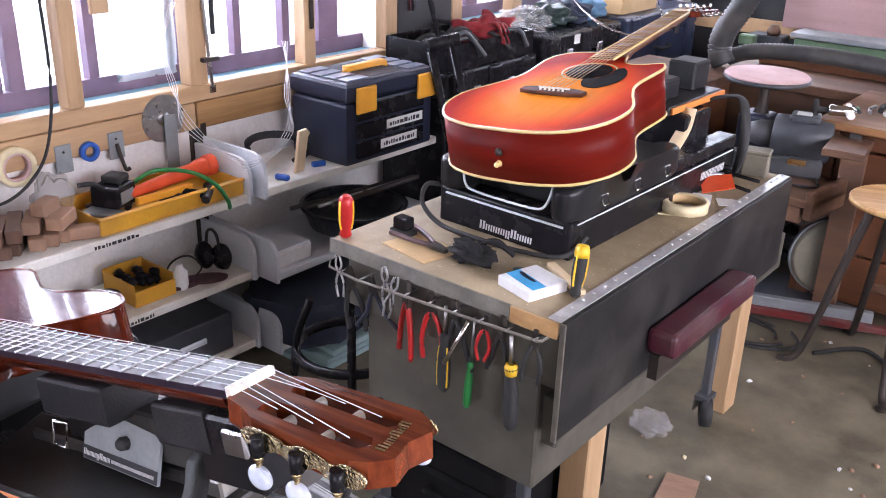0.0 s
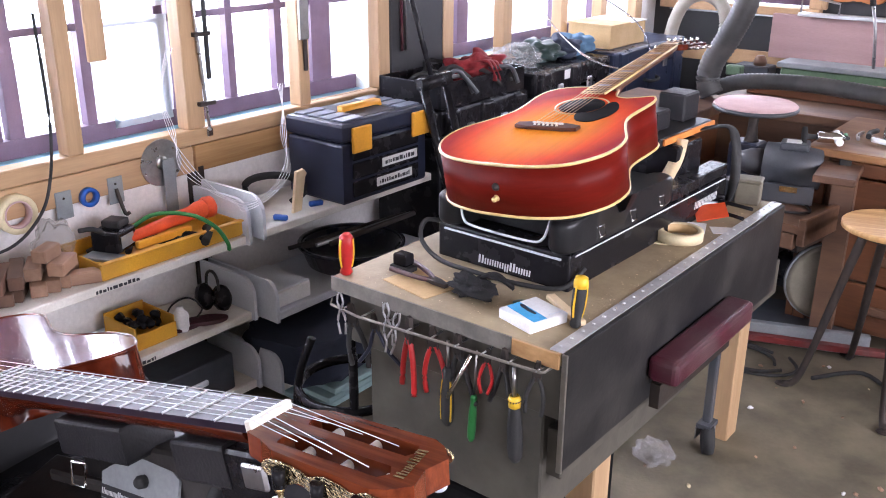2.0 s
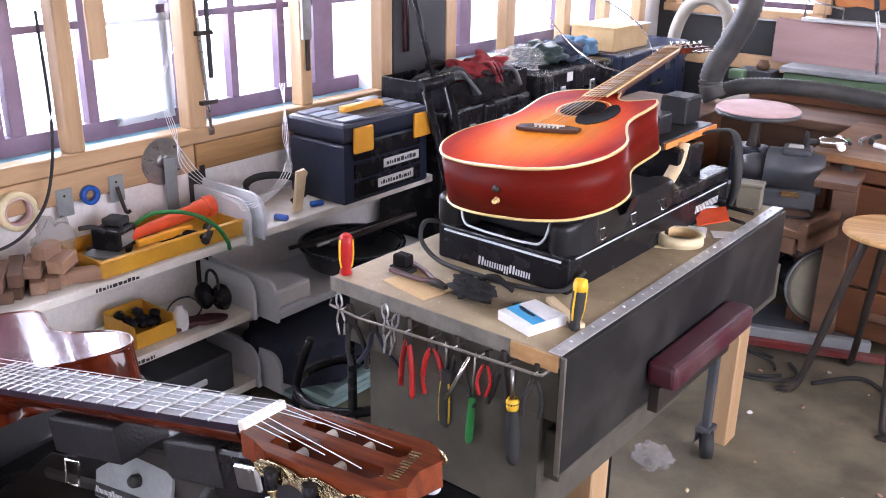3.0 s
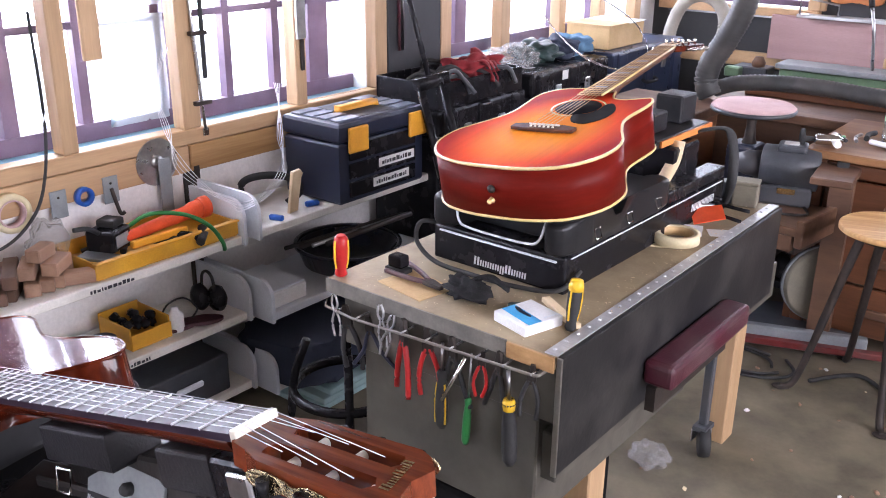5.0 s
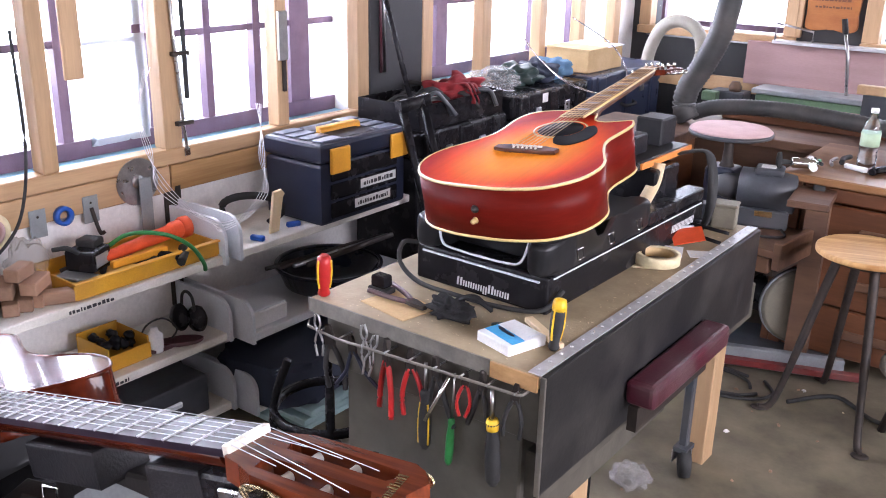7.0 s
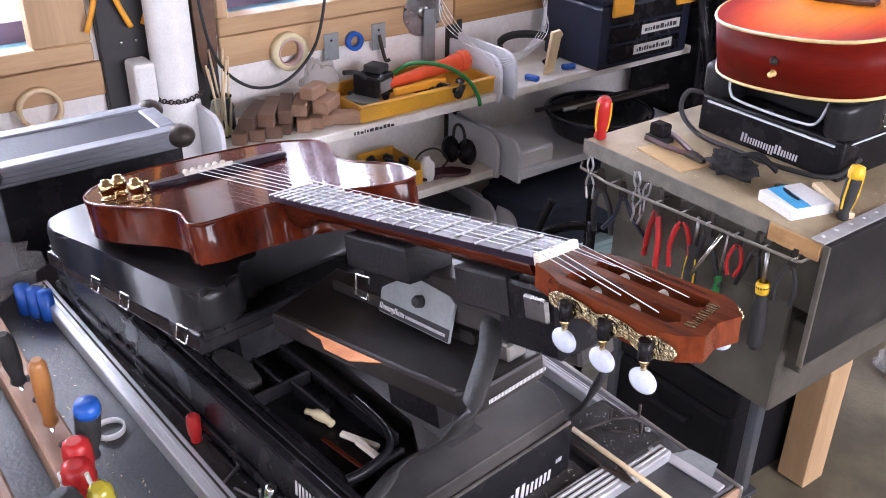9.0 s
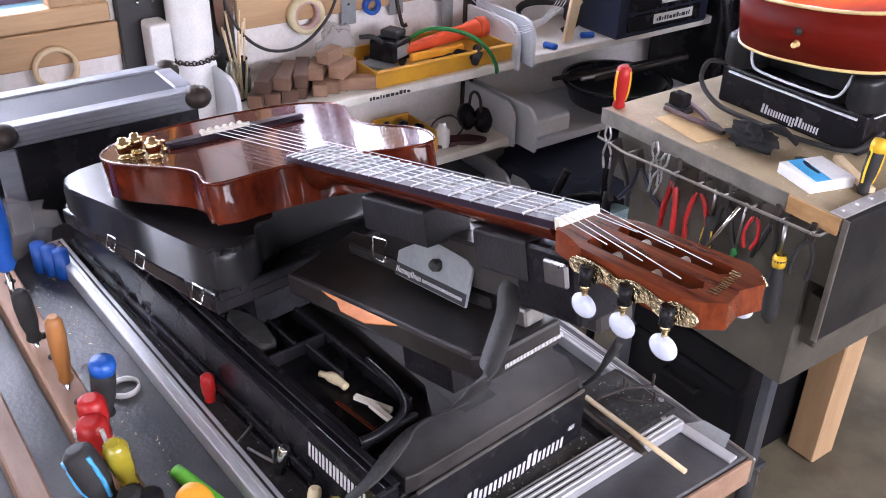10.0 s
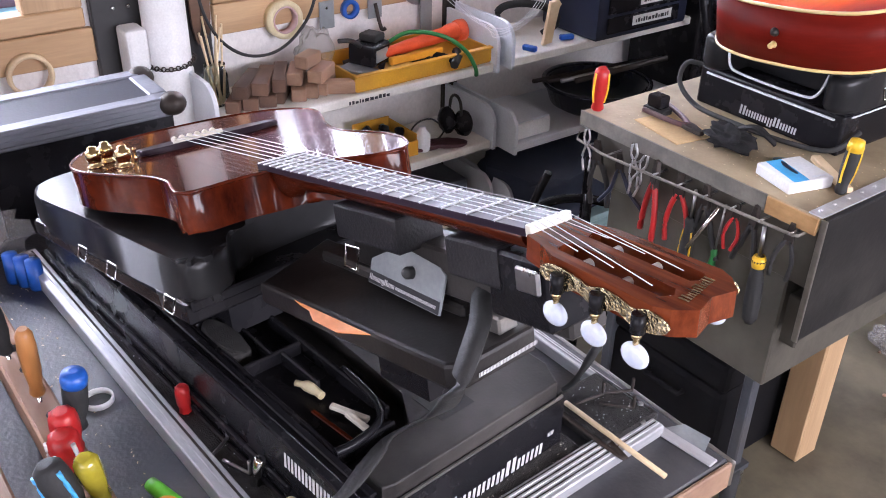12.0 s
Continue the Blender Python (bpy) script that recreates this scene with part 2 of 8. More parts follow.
M = dict(
    pine=mat("pine", (0.56, 0.37, 0.20), (0.42, 0.26, 0.13), 0.5, scale=9, fine=120, stretch=(1, 0.12, 1.6), bump=0.12),
    pine_post=mat("pine_post", (0.54, 0.36, 0.20), (0.40, 0.255, 0.13), 0.5, scale=9, fine=120, stretch=(1, 1.6, 0.12), bump=0.12),
    pine_dark=mat("pine_dark", (0.5, 0.30, 0.13), (0.32, 0.17, 0.06), 0.5, scale=14, fine=120, stretch=(1, 0.1, 2.0), bump=0.15),
    sash=mat("sash", (0.15, 0.095, 0.15), (0.10, 0.06, 0.10), 0.5, scale=10, bump=0.1),
    sill_blue=mat("sill_blue", (0.22, 0.42, 0.52), (0.15, 0.32, 0.42), 0.5, scale=8, bump=0.1),
    plaster=mat("plaster", (0.90, 0.88, 0.86), (0.80, 0.77, 0.75), 0.7, scale=5, fine=90, bump=0.2),
    wall_black=mat("wall_black", (0.022, 0.022, 0.024), (0.035, 0.034, 0.034), 0.55, scale=4, fine=60, bump=0.1),
    ceiling=mat("ceiling", (0.22, 0.17, 0.12), (0.15, 0.11, 0.08), 0.8, scale=3),
    concrete=mat("concrete", (0.170, 0.146, 0.098), (0.078, 0.066, 0.043), 0.6, scale=3.2, fine=70, bump=0.25, dust=(0.25, 0.215, 0.14), dust_amount=0.55),
    shelf=mat("shelf", (0.86, 0.84, 0.78), (0.76, 0.73, 0.66), 0.5, scale=7, bump=0.08, dust=(0.30, 0.27, 0.22), dust_amount=0.35),
    shelf_grey=mat("shelf_grey", (0.72, 0.75, 0.79), (0.62, 0.65, 0.69), 0.4, scale=5, bump=0.05),
    bench_top=mat("bench_top", (0.41, 0.325, 0.20), (0.23, 0.178, 0.108), 0.5, scale=6, fine=140, bump=0.2, dust=(0.46, 0.37, 0.22), dust_amount=0.75),
    bench_edge=mat("bench_edge", (0.30, 0.28, 0.24), (0.17, 0.16, 0.14), 0.5, metal=0.4, scale=14, bump=0.2),
    alu=mat("alu", (0.62, 0.61, 0.58), (0.45, 0.44, 0.42), 0.32, metal=1.0, scale=25, fine=300, bump=0.08),
    alu_pale=mat("alu_pale", (0.74, 0.75, 0.77), (0.55, 0.56, 0.58), 0.38, metal=0.55, scale=25, fine=300, bump=0.1, stretch=(0.2, 1, 1)),
    steel=mat("steel", (0.5, 0.5, 0.5), (0.35, 0.35, 0.35), 0.28, metal=1.0, scale=30, bump=0.05),
    chrome=mat("chrome", (0.8, 0.8, 0.8), (0.7, 0.7, 0.7), 0.12, metal=1.0, scale=30, bump=0.0),
    gold=mat("gold", (0.86, 0.70, 0.40), (0.62, 0.46, 0.22), 0.16, metal=1.0, scale=60, bump=0.0),
    gold_engraved=mat("gold_engraved", (0.88, 0.76, 0.50), (0.30, 0.21, 0.09), 0.2, metal=1.0, scale=190, fine=260, bump=0.7),
    iron=mat("iron", (0.032, 0.028, 0.026), (0.06, 0.045, 0.036), 0.5, metal=0.5, scale=20, bump=0.2),
    dark_panel=mat("dark_panel", (0.012, 0.012, 0.013), (0.020, 0.019, 0.019), 0.42, scale=5, fine=80, bump=0.12, spec=0.3, dust=(0.11, 0.10, 0.09), dust_amount=0.32),
    cabinet_grey=mat("cabinet_grey", (0.098, 0.090, 0.070), (0.05, 0.045, 0.036), 0.5, scale=4, fine=60, bump=0.15, dust=(0.15, 0.135, 0.105), dust_amount=0.4),
    black_plastic=mat("black_plastic", (0.009, 0.009, 0.011), (0.017, 0.016, 0.018), 0.26, scale=14, fine=350, bump=0.06, spec=0.2),
    black_dusty=mat("black_dusty", (0.010, 0.009, 0.009), (0.022, 0.020, 0.019), 0.40, scale=6, fine=250, bump=0.08, spec=0.3, dust=(0.10, 0.092, 0.085), dust_amount=0.7),
    leather=mat("leather", (0.012, 0.012, 0.013), (0.02, 0.02, 0.021), 0.3, scale=9, fine=120, bump=0.03, spec=0.22),
    foam=mat("foam", (0.022, 0.021, 0.021), (0.05, 0.048, 0.046), 0.95, scale=60, fine=500, bump=0.9, spec=0.2, dust=(0.16, 0.15, 0.14), dust_amount=0.45),
    rubber=mat("rubber", (0.015, 0.015, 0.015), (0.03, 0.03, 0.03), 0.7, scale=30, bump=0.2),
    mahogany=mat("mahogany", (0.125, 0.020, 0.006), (0.028, 0.0045, 0.0025), 0.14, scale=16, fine=110, stretch=(0.12, 2.2, 1), coat=0.32, bump=0.0, spec=0.12),
    head_wood=mat("head_wood", (0.205, 0.043, 0.013), (0.055, 0.009, 0.004), 0.14, scale=38, fine=110, stretch=(0.12, 2.2, 1), coat=0.6, bump=0.0, spec=0.15),
    red_side=mat("red_side", (0.155, 0.011, 0.006), (0.100, 0.007, 0.004), 0.34, scale=10, fine=120, stretch=(0.3, 0.3, 2), bump=0.0, spec=0.06),
    burst=sunburst("burst"),
    binding=mat("binding", (0.78, 0.60, 0.26), (0.66, 0.46, 0.16), 0.3, bump=0.0, coat=0.6),
    ebony=mat("ebony", (0.020, 0.013, 0.024), (0.036, 0.024, 0.034), 0.32, scale=30, stretch=(0.1, 1, 1), bump=0.0, spec=0.14),
    fret_wire=mat("fret_wire", (0.86, 0.86, 0.89), (0.78, 0.78, 0.82), 0.42, metal=0.55, scale=60, bump=0.0),
    alu_case=mat("alu_case", (0.30, 0.31, 0.35), (0.19, 0.20, 0.23), 0.6, metal=0.5, scale=18, fine=260, bump=0.15, stretch=(1, 0.15, 1)),
    flap=mat("flap", (0.010, 0.010, 0.012), (0.022, 0.021, 0.023), 0.45, scale=24, fine=320, bump=0.2, spec=0.25, dust=(0.07, 0.068, 0.07), dust_amount=0.3),
    case_blue=mat("case_blue", (0.022, 0.030, 0.060), (0.032, 0.042, 0.078), 0.28, scale=8, fine=300, bump=0.05, spec=0.5),
    rosewood=mat("rosewood", (0.12, 0.05, 0.028), (0.06, 0.024, 0.014), 0.45, scale=20, stretch=(1, 0.1, 1), bump=0.05, spec=0.2),
    bone=mat("bone", (0.83, 0.80, 0.70), (0.75, 0.70, 0.58), 0.35, bump=0.0),
    string_steel=mat("string_steel", (0.75, 0.75, 0.78), (0.65, 0.65, 0.68), 0.25, metal=1.0, bump=0.0),
    nylon=mat("nylon", (0.85, 0.85, 0.88), (0.75, 0.75, 0.8), 0.2, bump=0.0),
    pearl=mat("pearl", (0.62, 0.70, 0.86), (0.72, 0.76, 0.86), 0.15, scale=90, coat=1.0, bump=0.0),
    navy=mat("navy", (0.011, 0.015, 0.032), (0.015, 0.02, 0.042), 0.36, scale=8, fine=300, bump=0.12),
    yellow=mat("yellow", (0.85, 0.40, 0.03), (0.72, 0.31, 0.02), 0.4, scale=8, bump=0.05),
    tray_yellow=mat("tray_yellow", (0.75, 0.40, 0.03), (0.62, 0.30, 0.02), 0.4, scale=8, bump=0.06, dust=(0.25, 0.16, 0.08), dust_amount=0.3),
    tool_yellow=mat("tool_yellow", (0.80, 0.50, 0.02), (0.66, 0.40, 0.015), 0.4, scale=14, bump=0.04),
    red=mat("red", (0.50, 0.022, 0.02), (0.40, 0.015, 0.014), 0.35, scale=20, bump=0.03),
    red_dull=mat("red_dull", (0.20, 0.022, 0.02), (0.12, 0.015, 0.014), 0.5, scale=20, bump=0.08, dust=(0.2, 0.17, 0.15), dust_amount=0.4),
    orange=mat("orange", (0.85, 0.11, 0.03), (0.7, 0.08, 0.02), 0.4, scale=20, bump=0.04),
    orange_ply=mat("orange_ply", (0.78, 0.28, 0.06), (0.62, 0.2, 0.04), 0.5, scale=20, bump=0.04),
    green=mat("green", (0.02, 0.22, 0.05), (0.015, 0.15, 0.035), 0.4, scale=20, bump=0.03),
    lime=mat("lime", (0.16, 0.70, 0.03), (0.12, 0.55, 0.02), 0.35, scale=20, bump=0.03),
    blue=mat("blue", (0.02, 0.12, 0.5), (0.015, 0.08, 0.38), 0.35, scale=20, bump=0.03),
    sky_blue=mat("sky_blue", (0.08, 0.42, 0.75), (0.06, 0.34, 0.62), 0.4, scale=20, bump=0.0),
    white=mat("white", (0.80, 0.80, 0.80), (0.70, 0.70, 0.69), 0.45, scale=10, bump=0.04),
    label_white=mat("label_white", (0.75, 0.75, 0.74), (0.66, 0.66, 0.64), 0.6, scale=20, bump=0.03),
    print_white=mat("print_white", (0.62, 0.62, 0.62), (0.52, 0.52, 0.52), 0.5, bump=0.0),
    guard=mat("guard", (0.007, 0.007, 0.009), (0.012, 0.011, 0.013), rough=0.6, scale=30, bump=0.02, spec=0.12),
    bronze=mat("bronze", (0.80, 0.56, 0.32), (0.66, 0.44, 0.24), 0.3, metal=1.0, bump=0.0),
    worn_rosewood=mat("worn_rosewood", (0.25, 0.115, 0.045), (0.13, 0.055, 0.022), 0.45, scale=20, stretch=(1, 0.1, 1), bump=0.05, spec=0.2),
    ink=mat("ink", (0.03, 0.03, 0.035), rough=0.6, bump=0.0),
    maroon=mat("maroon", (0.075, 0.012, 0.022), (0.05, 0.01, 0.018), 0.33, scale=10, fine=260, bump=0.2, dust=(0.22, 0.17, 0.16), dust_amount=0.35),
    ply=mat("ply", (0.72, 0.46, 0.19), (0.40, 0.19, 0.055), 0.45, scale=9, fine=60, stretch=(0.25, 4.5, 1), bump=0.05),
    oak=mat("oak", (0.15, 0.058, 0.024), (0.085, 0.032, 0.014), 0.4, scale=9, fine=100, stretch=(0.2, 1, 2), bump=0.1),
    oak_light=mat("oak_light", (0.45, 0.2, 0.06), (0.35, 0.14, 0.04), 0.35, scale=9, stretch=(1, 1, 0.1), bump=0.05),
    old_wood=mat("old_wood", (0.17, 0.088, 0.046), (0.075, 0.038, 0.024), 0.5, scale=9, fine=100, stretch=(0.2, 1, 1), bump=0.2),
    block_wood=mat("block_wood", (0.36, 0.225, 0.145), (0.22, 0.125, 0.08), 0.6, scale=14, fine=100, stretch=(0.3, 1, 1), bump=0.15, vary=0.4),
    block_dark=mat("block_dark", (0.16, 0.09, 0.058), (0.085, 0.046, 0.032), 0.55, scale=14, fine=100, stretch=(0.3, 1, 1), bump=0.15, vary=0.5),
    tan_card=mat("tan_card", (0.62, 0.44, 0.22), (0.52, 0.35, 0.16), 0.7, scale=12, bump=0.05),
    cream=mat("cream", (0.75, 0.66, 0.42), (0.66, 0.56, 0.34), 0.55, scale=20, bump=0.1),
    bone_wood=mat("bone_wood", (0.75, 0.60, 0.38), (0.66, 0.5, 0.3), 0.5, scale=20, bump=0.08),
    machine_grey=mat("machine_grey", (0.062, 0.068, 0.078), (0.04, 0.043, 0.052), 0.42, scale=14, bump=0.12, dust=(0.17, 0.15, 0.13), dust_amount=0.3),
    machine_green=mat("machine_green", (0.13, 0.21, 0.12), (0.09, 0.15, 0.09), 0.45, scale=10, bump=0.1),
    dark_green=mat("dark_green", (0.02, 0.045, 0.04), (0.015, 0.03, 0.028), 0.4, scale=10, bump=0.08),
    pink=mat("pink", (0.44, 0.285, 0.28), (0.34, 0.215, 0.21), 0.75, scale=4, fine=200, stretch=(0.2, 1, 2), bump=0.1),
    pad_pink=mat("pad_pink", (0.66, 0.47, 0.46), (0.54, 0.36, 0.35), 0.85, scale=9, fine=300, bump=0.3),
    hose=mat("hose", (0.055, 0.055, 0.055), (0.036, 0.036, 0.036), 0.5, scale=12, bump=0.1, dust=(0.25, 0.23, 0.2), dust_amount=0.25),
    hose_light=mat("hose_light", (0.42, 0.40, 0.34), (0.32, 0.30, 0.25), 0.5, scale=12, bump=0.1),
    teal=mat("teal", (0.42, 0.58, 0.58), (0.34, 0.5, 0.5), 0.5, scale=6, bump=0.05),
    cloth=mat("cloth", (0.022, 0.030, 0.055), (0.036, 0.046, 0.075), 0.85, scale=14, fine=500, bump=0.4),
    red_cloth=mat("red_cloth", (0.30, 0.022, 0.026), (0.18, 0.012, 0.016), 0.85, scale=26, fine=420, bump=0.6),
    matte_black=mat("matte_black", (0.006, 0.006, 0.007), (0.011, 0.010, 0.010), 0.8, scale=12, bump=0.1, spec=0.08),
    enamel=mat("enamel", (0.010, 0.012, 0.022), (0.016, 0.018, 0.030), 0.12, scale=20, bump=0.0, spec=0.6),
    lid_grey=mat("lid_grey", (0.20, 0.22, 0.27), (0.13, 0.145, 0.19), 0.3, scale=12, bump=0.04),
    cloth_black=mat("cloth_black", (0.012, 0.012, 0.013), (0.026, 0.025, 0.026), 0.85, scale=40, fine=420, bump=0.6, spec=0.2),
    bag=film("bag", (0.60, 0.58, 0.57), 0.68),
    case_top=mat("case_top", (0.05, 0.054, 0.072), (0.03, 0.032, 0.044), 0.55, scale=7, fine=200, bump=0.1, spec=0.18, dust=(0.12, 0.12, 0.135), dust_amount=0.4),
    sheet=film("sheet", (0.80, 0.88, 0.95), 0.25),
    glass=clear("glass", (0.97, 1.0, 1.0), 0.0, 1.02),
    bottle=clear("bottle", (0.85, 0.95, 0.98), 0.05, 1.3),
    amber=mat("amber", (0.42, 0.36, 0.03), (0.32, 0.26, 0.02), 0.15, bump=0.0, coat=0.8),
    bench_dark=mat("bench_dark", (0.030, 0.032, 0.040), (0.058, 0.058, 0.066), 0.34, scale=6, fine=160, bump=0.2, spec=0.4, dust=(0.17, 0.165, 0.165), dust_amount=0.42),
    sky_cloth=mat("sky_cloth", (0.12, 0.24, 0.36), (0.08, 0.16, 0.26), 0.9, scale=14, fine=400, bump=0.4),
    oak_desk=mat("oak_desk", (0.27, 0.135, 0.055), (0.16, 0.075, 0.032), 0.4, scale=9, fine=100, stretch=(0.2, 1, 2), bump=0.1),
    label_green=mat("label_green", (0.5, 0.65, 0.45), (0.42, 0.58, 0.38), 0.5, bump=0.0),
    guard_tan=mat("guard_tan", (0.20, 0.18, 0.13), (0.13, 0.115, 0.085), 0.6, scale=10, bump=0.1),
    steel_dull=mat("steel_dull", (0.34, 0.37, 0.38), (0.26, 0.28, 0.29), 0.45, metal=0.3, scale=10, bump=0.1),
    orange_wood=mat("orange_wood", (0.42, 0.16, 0.04), (0.28, 0.09, 0.02), 0.45, scale=10, stretch=(0.3, 1, 2), bump=0.15),
    day=glow("day", (0.95, 0.97, 1.0), 2.2),
)

# ---- makers ----


def bx(bm, x0, x1, y0, y1, z0, z1, bevel=0.0, seg=1):
    vs = [bm.verts.new((x, y, z)) for z in (z0, z1) for y in (y0, y1) for x in (x0, x1)]
    fs = [bm.faces.new([vs[i] for i in q]) for q in ((0, 2, 3, 1), (4, 5, 7, 6), (0, 1, 5, 4), (2, 6, 7, 3), (0, 4, 6, 2), (1, 3, 7, 5))]
    if bevel > 0:
        es = list({e for f in fs for e in f.edges})
        bmesh.ops.bevel(bm, geom=es, offset=bevel, segments=seg, affect="EDGES", profile=0.5)
    return bm


def box(x0, x1, y0, y1, z0, z1, bevel=0.0, seg=1):
    return bx(bmesh.new(), x0, x1, y0, y1, z0, z1, bevel, seg)


def ring_skin(bm, rings, cap=True, closed=False):
    """Skins a row of equal vertex loops."""
    loops = [[bm.verts.new(p) for p in r] for r in rings]
    pairs = list(zip(loops, loops[1:])) + ([(loops[-1], loops[0])] if closed else [])
    for a, b in pairs:
        n = len(a)
        for i in range(n):
            bm.faces.new((a[i], a[(i + 1) % n], b[(i + 1) % n], b[i])).smooth = True
    if cap and not closed:
        bm.faces.new(list(reversed(loops[0])))
        bm.faces.new(loops[-1])
    return bm


def tube(bm, pts, r, seg=8, smooth=0, closed=False, flat=None):
    """A tube along points; r is one radius or one for each point; flat: (width, thickness) of a strap."""
    P = [Vector(p) for p in pts]
    if smooth:
        Q = []
        n = len(P)
        last = n if closed else n - 1
        for i in range(last):
            if closed:
                p0, p1, p2, p3 = P[i - 1], P[i], P[(i + 1) % n], P[(i + 2) % n]
            else:
                p0, p1, p2, p3 = P[max(i - 1, 0)], P[i], P[i + 1], P[min(i + 2, n - 1)]
            for k in range(smooth):
                u = k / smooth
                Q.append(0.5 * ((2 * p1) + (p2 - p0) * u + (2 * p0 - 5 * p1 + 4 * p2 - p3) * u * u + (3 * p1 - p0 - 3 * p2 + p3) * u ** 3))
        if not closed:
            Q.append(P[-1])
        P = Q
    n = len(P)
    rad = [r] * n if not isinstance(r, (list, tuple)) else [r[min(int(i * len(r) / n), len(r) - 1)] for i in range(n)]
    rings = []
    up = Vector((0, 0, 1))
    for i in range(n):
        if closed:
            d = P[(i + 1) % n] - P[i - 1]
        else:
            d = P[min(i + 1, n - 1)] - P[max(i - 1, 0)]
        d.normalize()
        side = d.cross(up)
        if side.length < 0.05:
            side = d.cross(Vector((0, 1, 0)))
        side.normalize()
        over = side.cross(d)
        if flat:
            w, h = flat[0] / 2, flat[1] / 2
            rings.append([P[i] + side * a * w + over * b * h for a, b in ((1, 1), (-1, 1), (-1, -1), (1, -1))])
        else:
            rings.append([P[i] + (side * math.cos(2 * math.pi * k / seg) + over * math.sin(2 * math.pi * k / seg)) * rad[i] for k in range(seg)])
    return ring_skin(bm, rings, cap=not closed, closed=closed)


def lathe(bm, profile, at=(0, 0, 0), axis=(0, 0, 1), seg=24):
    """A turned form: profile of (radius, height) along the axis."""
    q = Vector((0, 0, 1)).rotation_difference(Vector(axis))
    rings = [[Vector(at) + q @ Vector((max(r, 1e-4) * math.cos(2 * math.pi * k / seg), max(r, 1e-4) * math.sin(2 * math.pi * k / seg), z)) for k in range(seg)] for r, z in profile]
    return ring_skin(bm, rings)


def cyl(bm, p0, p1, r, r1=None, seg=16):
    a, b = Vector(p0), Vector(p1)
    return lathe(bm, [(r, 0), (r if r1 is None else r1, (b - a).length)], a, b - a, seg)


def ring(bm, at, axis, r, inner, thick, seg=28):
    q = Vector((0, 0, 1)).rotation_difference(Vector(axis))
    rings = []
    for k in range(seg):
        a = 2 * math.pi * k / seg
        c, s = math.cos(a), math.sin(a)
        rings.append([Vector(at) + q @ Vector((c * rr, s * rr, z)) for rr, z in ((r, 0), (r, thick), (inner, thick), (inner, 0))])
    return ring_skin(bm, rings, closed=True)


def blob(bm, at, size, lump=0.0, seed=0, u=12, v=8):
    rings = []
    for j in range(v + 1):
        th = math.pi * j / v
        row = []
        for k in range(u):
            ph = 2 * math.pi * k / u
            d = Vector((math.sin(th) * math.cos(ph), math.sin(th) * math.sin(ph), -math.cos(th)))
            s = 1 + lump * noise.noise(d * 2.3 + Vector((seed, seed * 0.7, 0)))
            row.append(Vector(at) + Vector((d.x * size[0], d.y * size[1], d.z * size[2])) * s)
        if j in (0, v):
            row = [row[0] + Vector((1e-4 * math.cos(2 * math.pi * k / u), 1e-4 * math.sin(2 * math.pi * k / u), 0)) for k in range(u)]
        rings.append(row)
    return ring_skin(bm, rings)


def slab(bm, outline, z0, z1, bevel=0.0, seg=2, tilt=None):
    """An outline of (x, y) drawn up from z0 to z1, with rounded rims."""
    a = [bm.verts.new((x, y, z0)) for x, y in outline]
    b = [bm.verts.new((x, y, z1)) for x, y in outline]
    n = len(a)
    bottom, top = bm.faces.new(list(reversed(a))), bm.faces.new(b)
    for i in range(n):
        f = bm.faces.new((a[i], a[(i + 1) % n], b[(i + 1) % n], b[i]))
        f.smooth = n > 12
    if bevel:
        bmesh.ops.bevel(bm, geom=list(top.edges) + list(bottom.edges), offset=bevel, segments=seg, affect="EDGES", profile=0.5)
    return bm


def curve2d(points, steps=6):
    """A closed smooth outline through a few shape points."""
    out = []
    n = len(points)
    for i in range(n):
        p0, p1, p2, p3 = [Vector(points[(i + k) % n]) for k in (-1, 0, 1, 2)]
        for k in range(steps):
            u = k / steps
            q = 0.5 * ((2 * p1) + (p2 - p0) * u + (2 * p0 - 5 * p1 + 4 * p2 - p3) * u * u + (3 * p1 - p0 - 3 * p2 + p3) * u ** 3)
            out.append((q.x, q.y))
    return out


def link(name, bm, material, smooth=False):
    bmesh.ops.recalc_face_normals(bm, faces=bm.faces)
    me = bpy.data.meshes.new(name)
    bm.to_mesh(me)
    bm.free()
    me.materials.append(material)
    return new(name, me)


def part(name, bm, material, parent, label=""):
    ob = link(name, bm, material)
    ob.parent = parent
    if label:
        ob["label"] = label
    return ob


def thing(name, m, label, category, group="", kind=""):
    ob = new(name)
    ob.empty_display_size = 0.05
    ob.matrix_basis = m
    return tagged(ob, label, category, group, kind)


def solo(name, bm, material, label, category, group="", kind="", m=None):
    ob = link(name, bm, material)
    if m is not None:
        ob.matrix_basis = m
    return tagged(ob, label, category, group, kind)


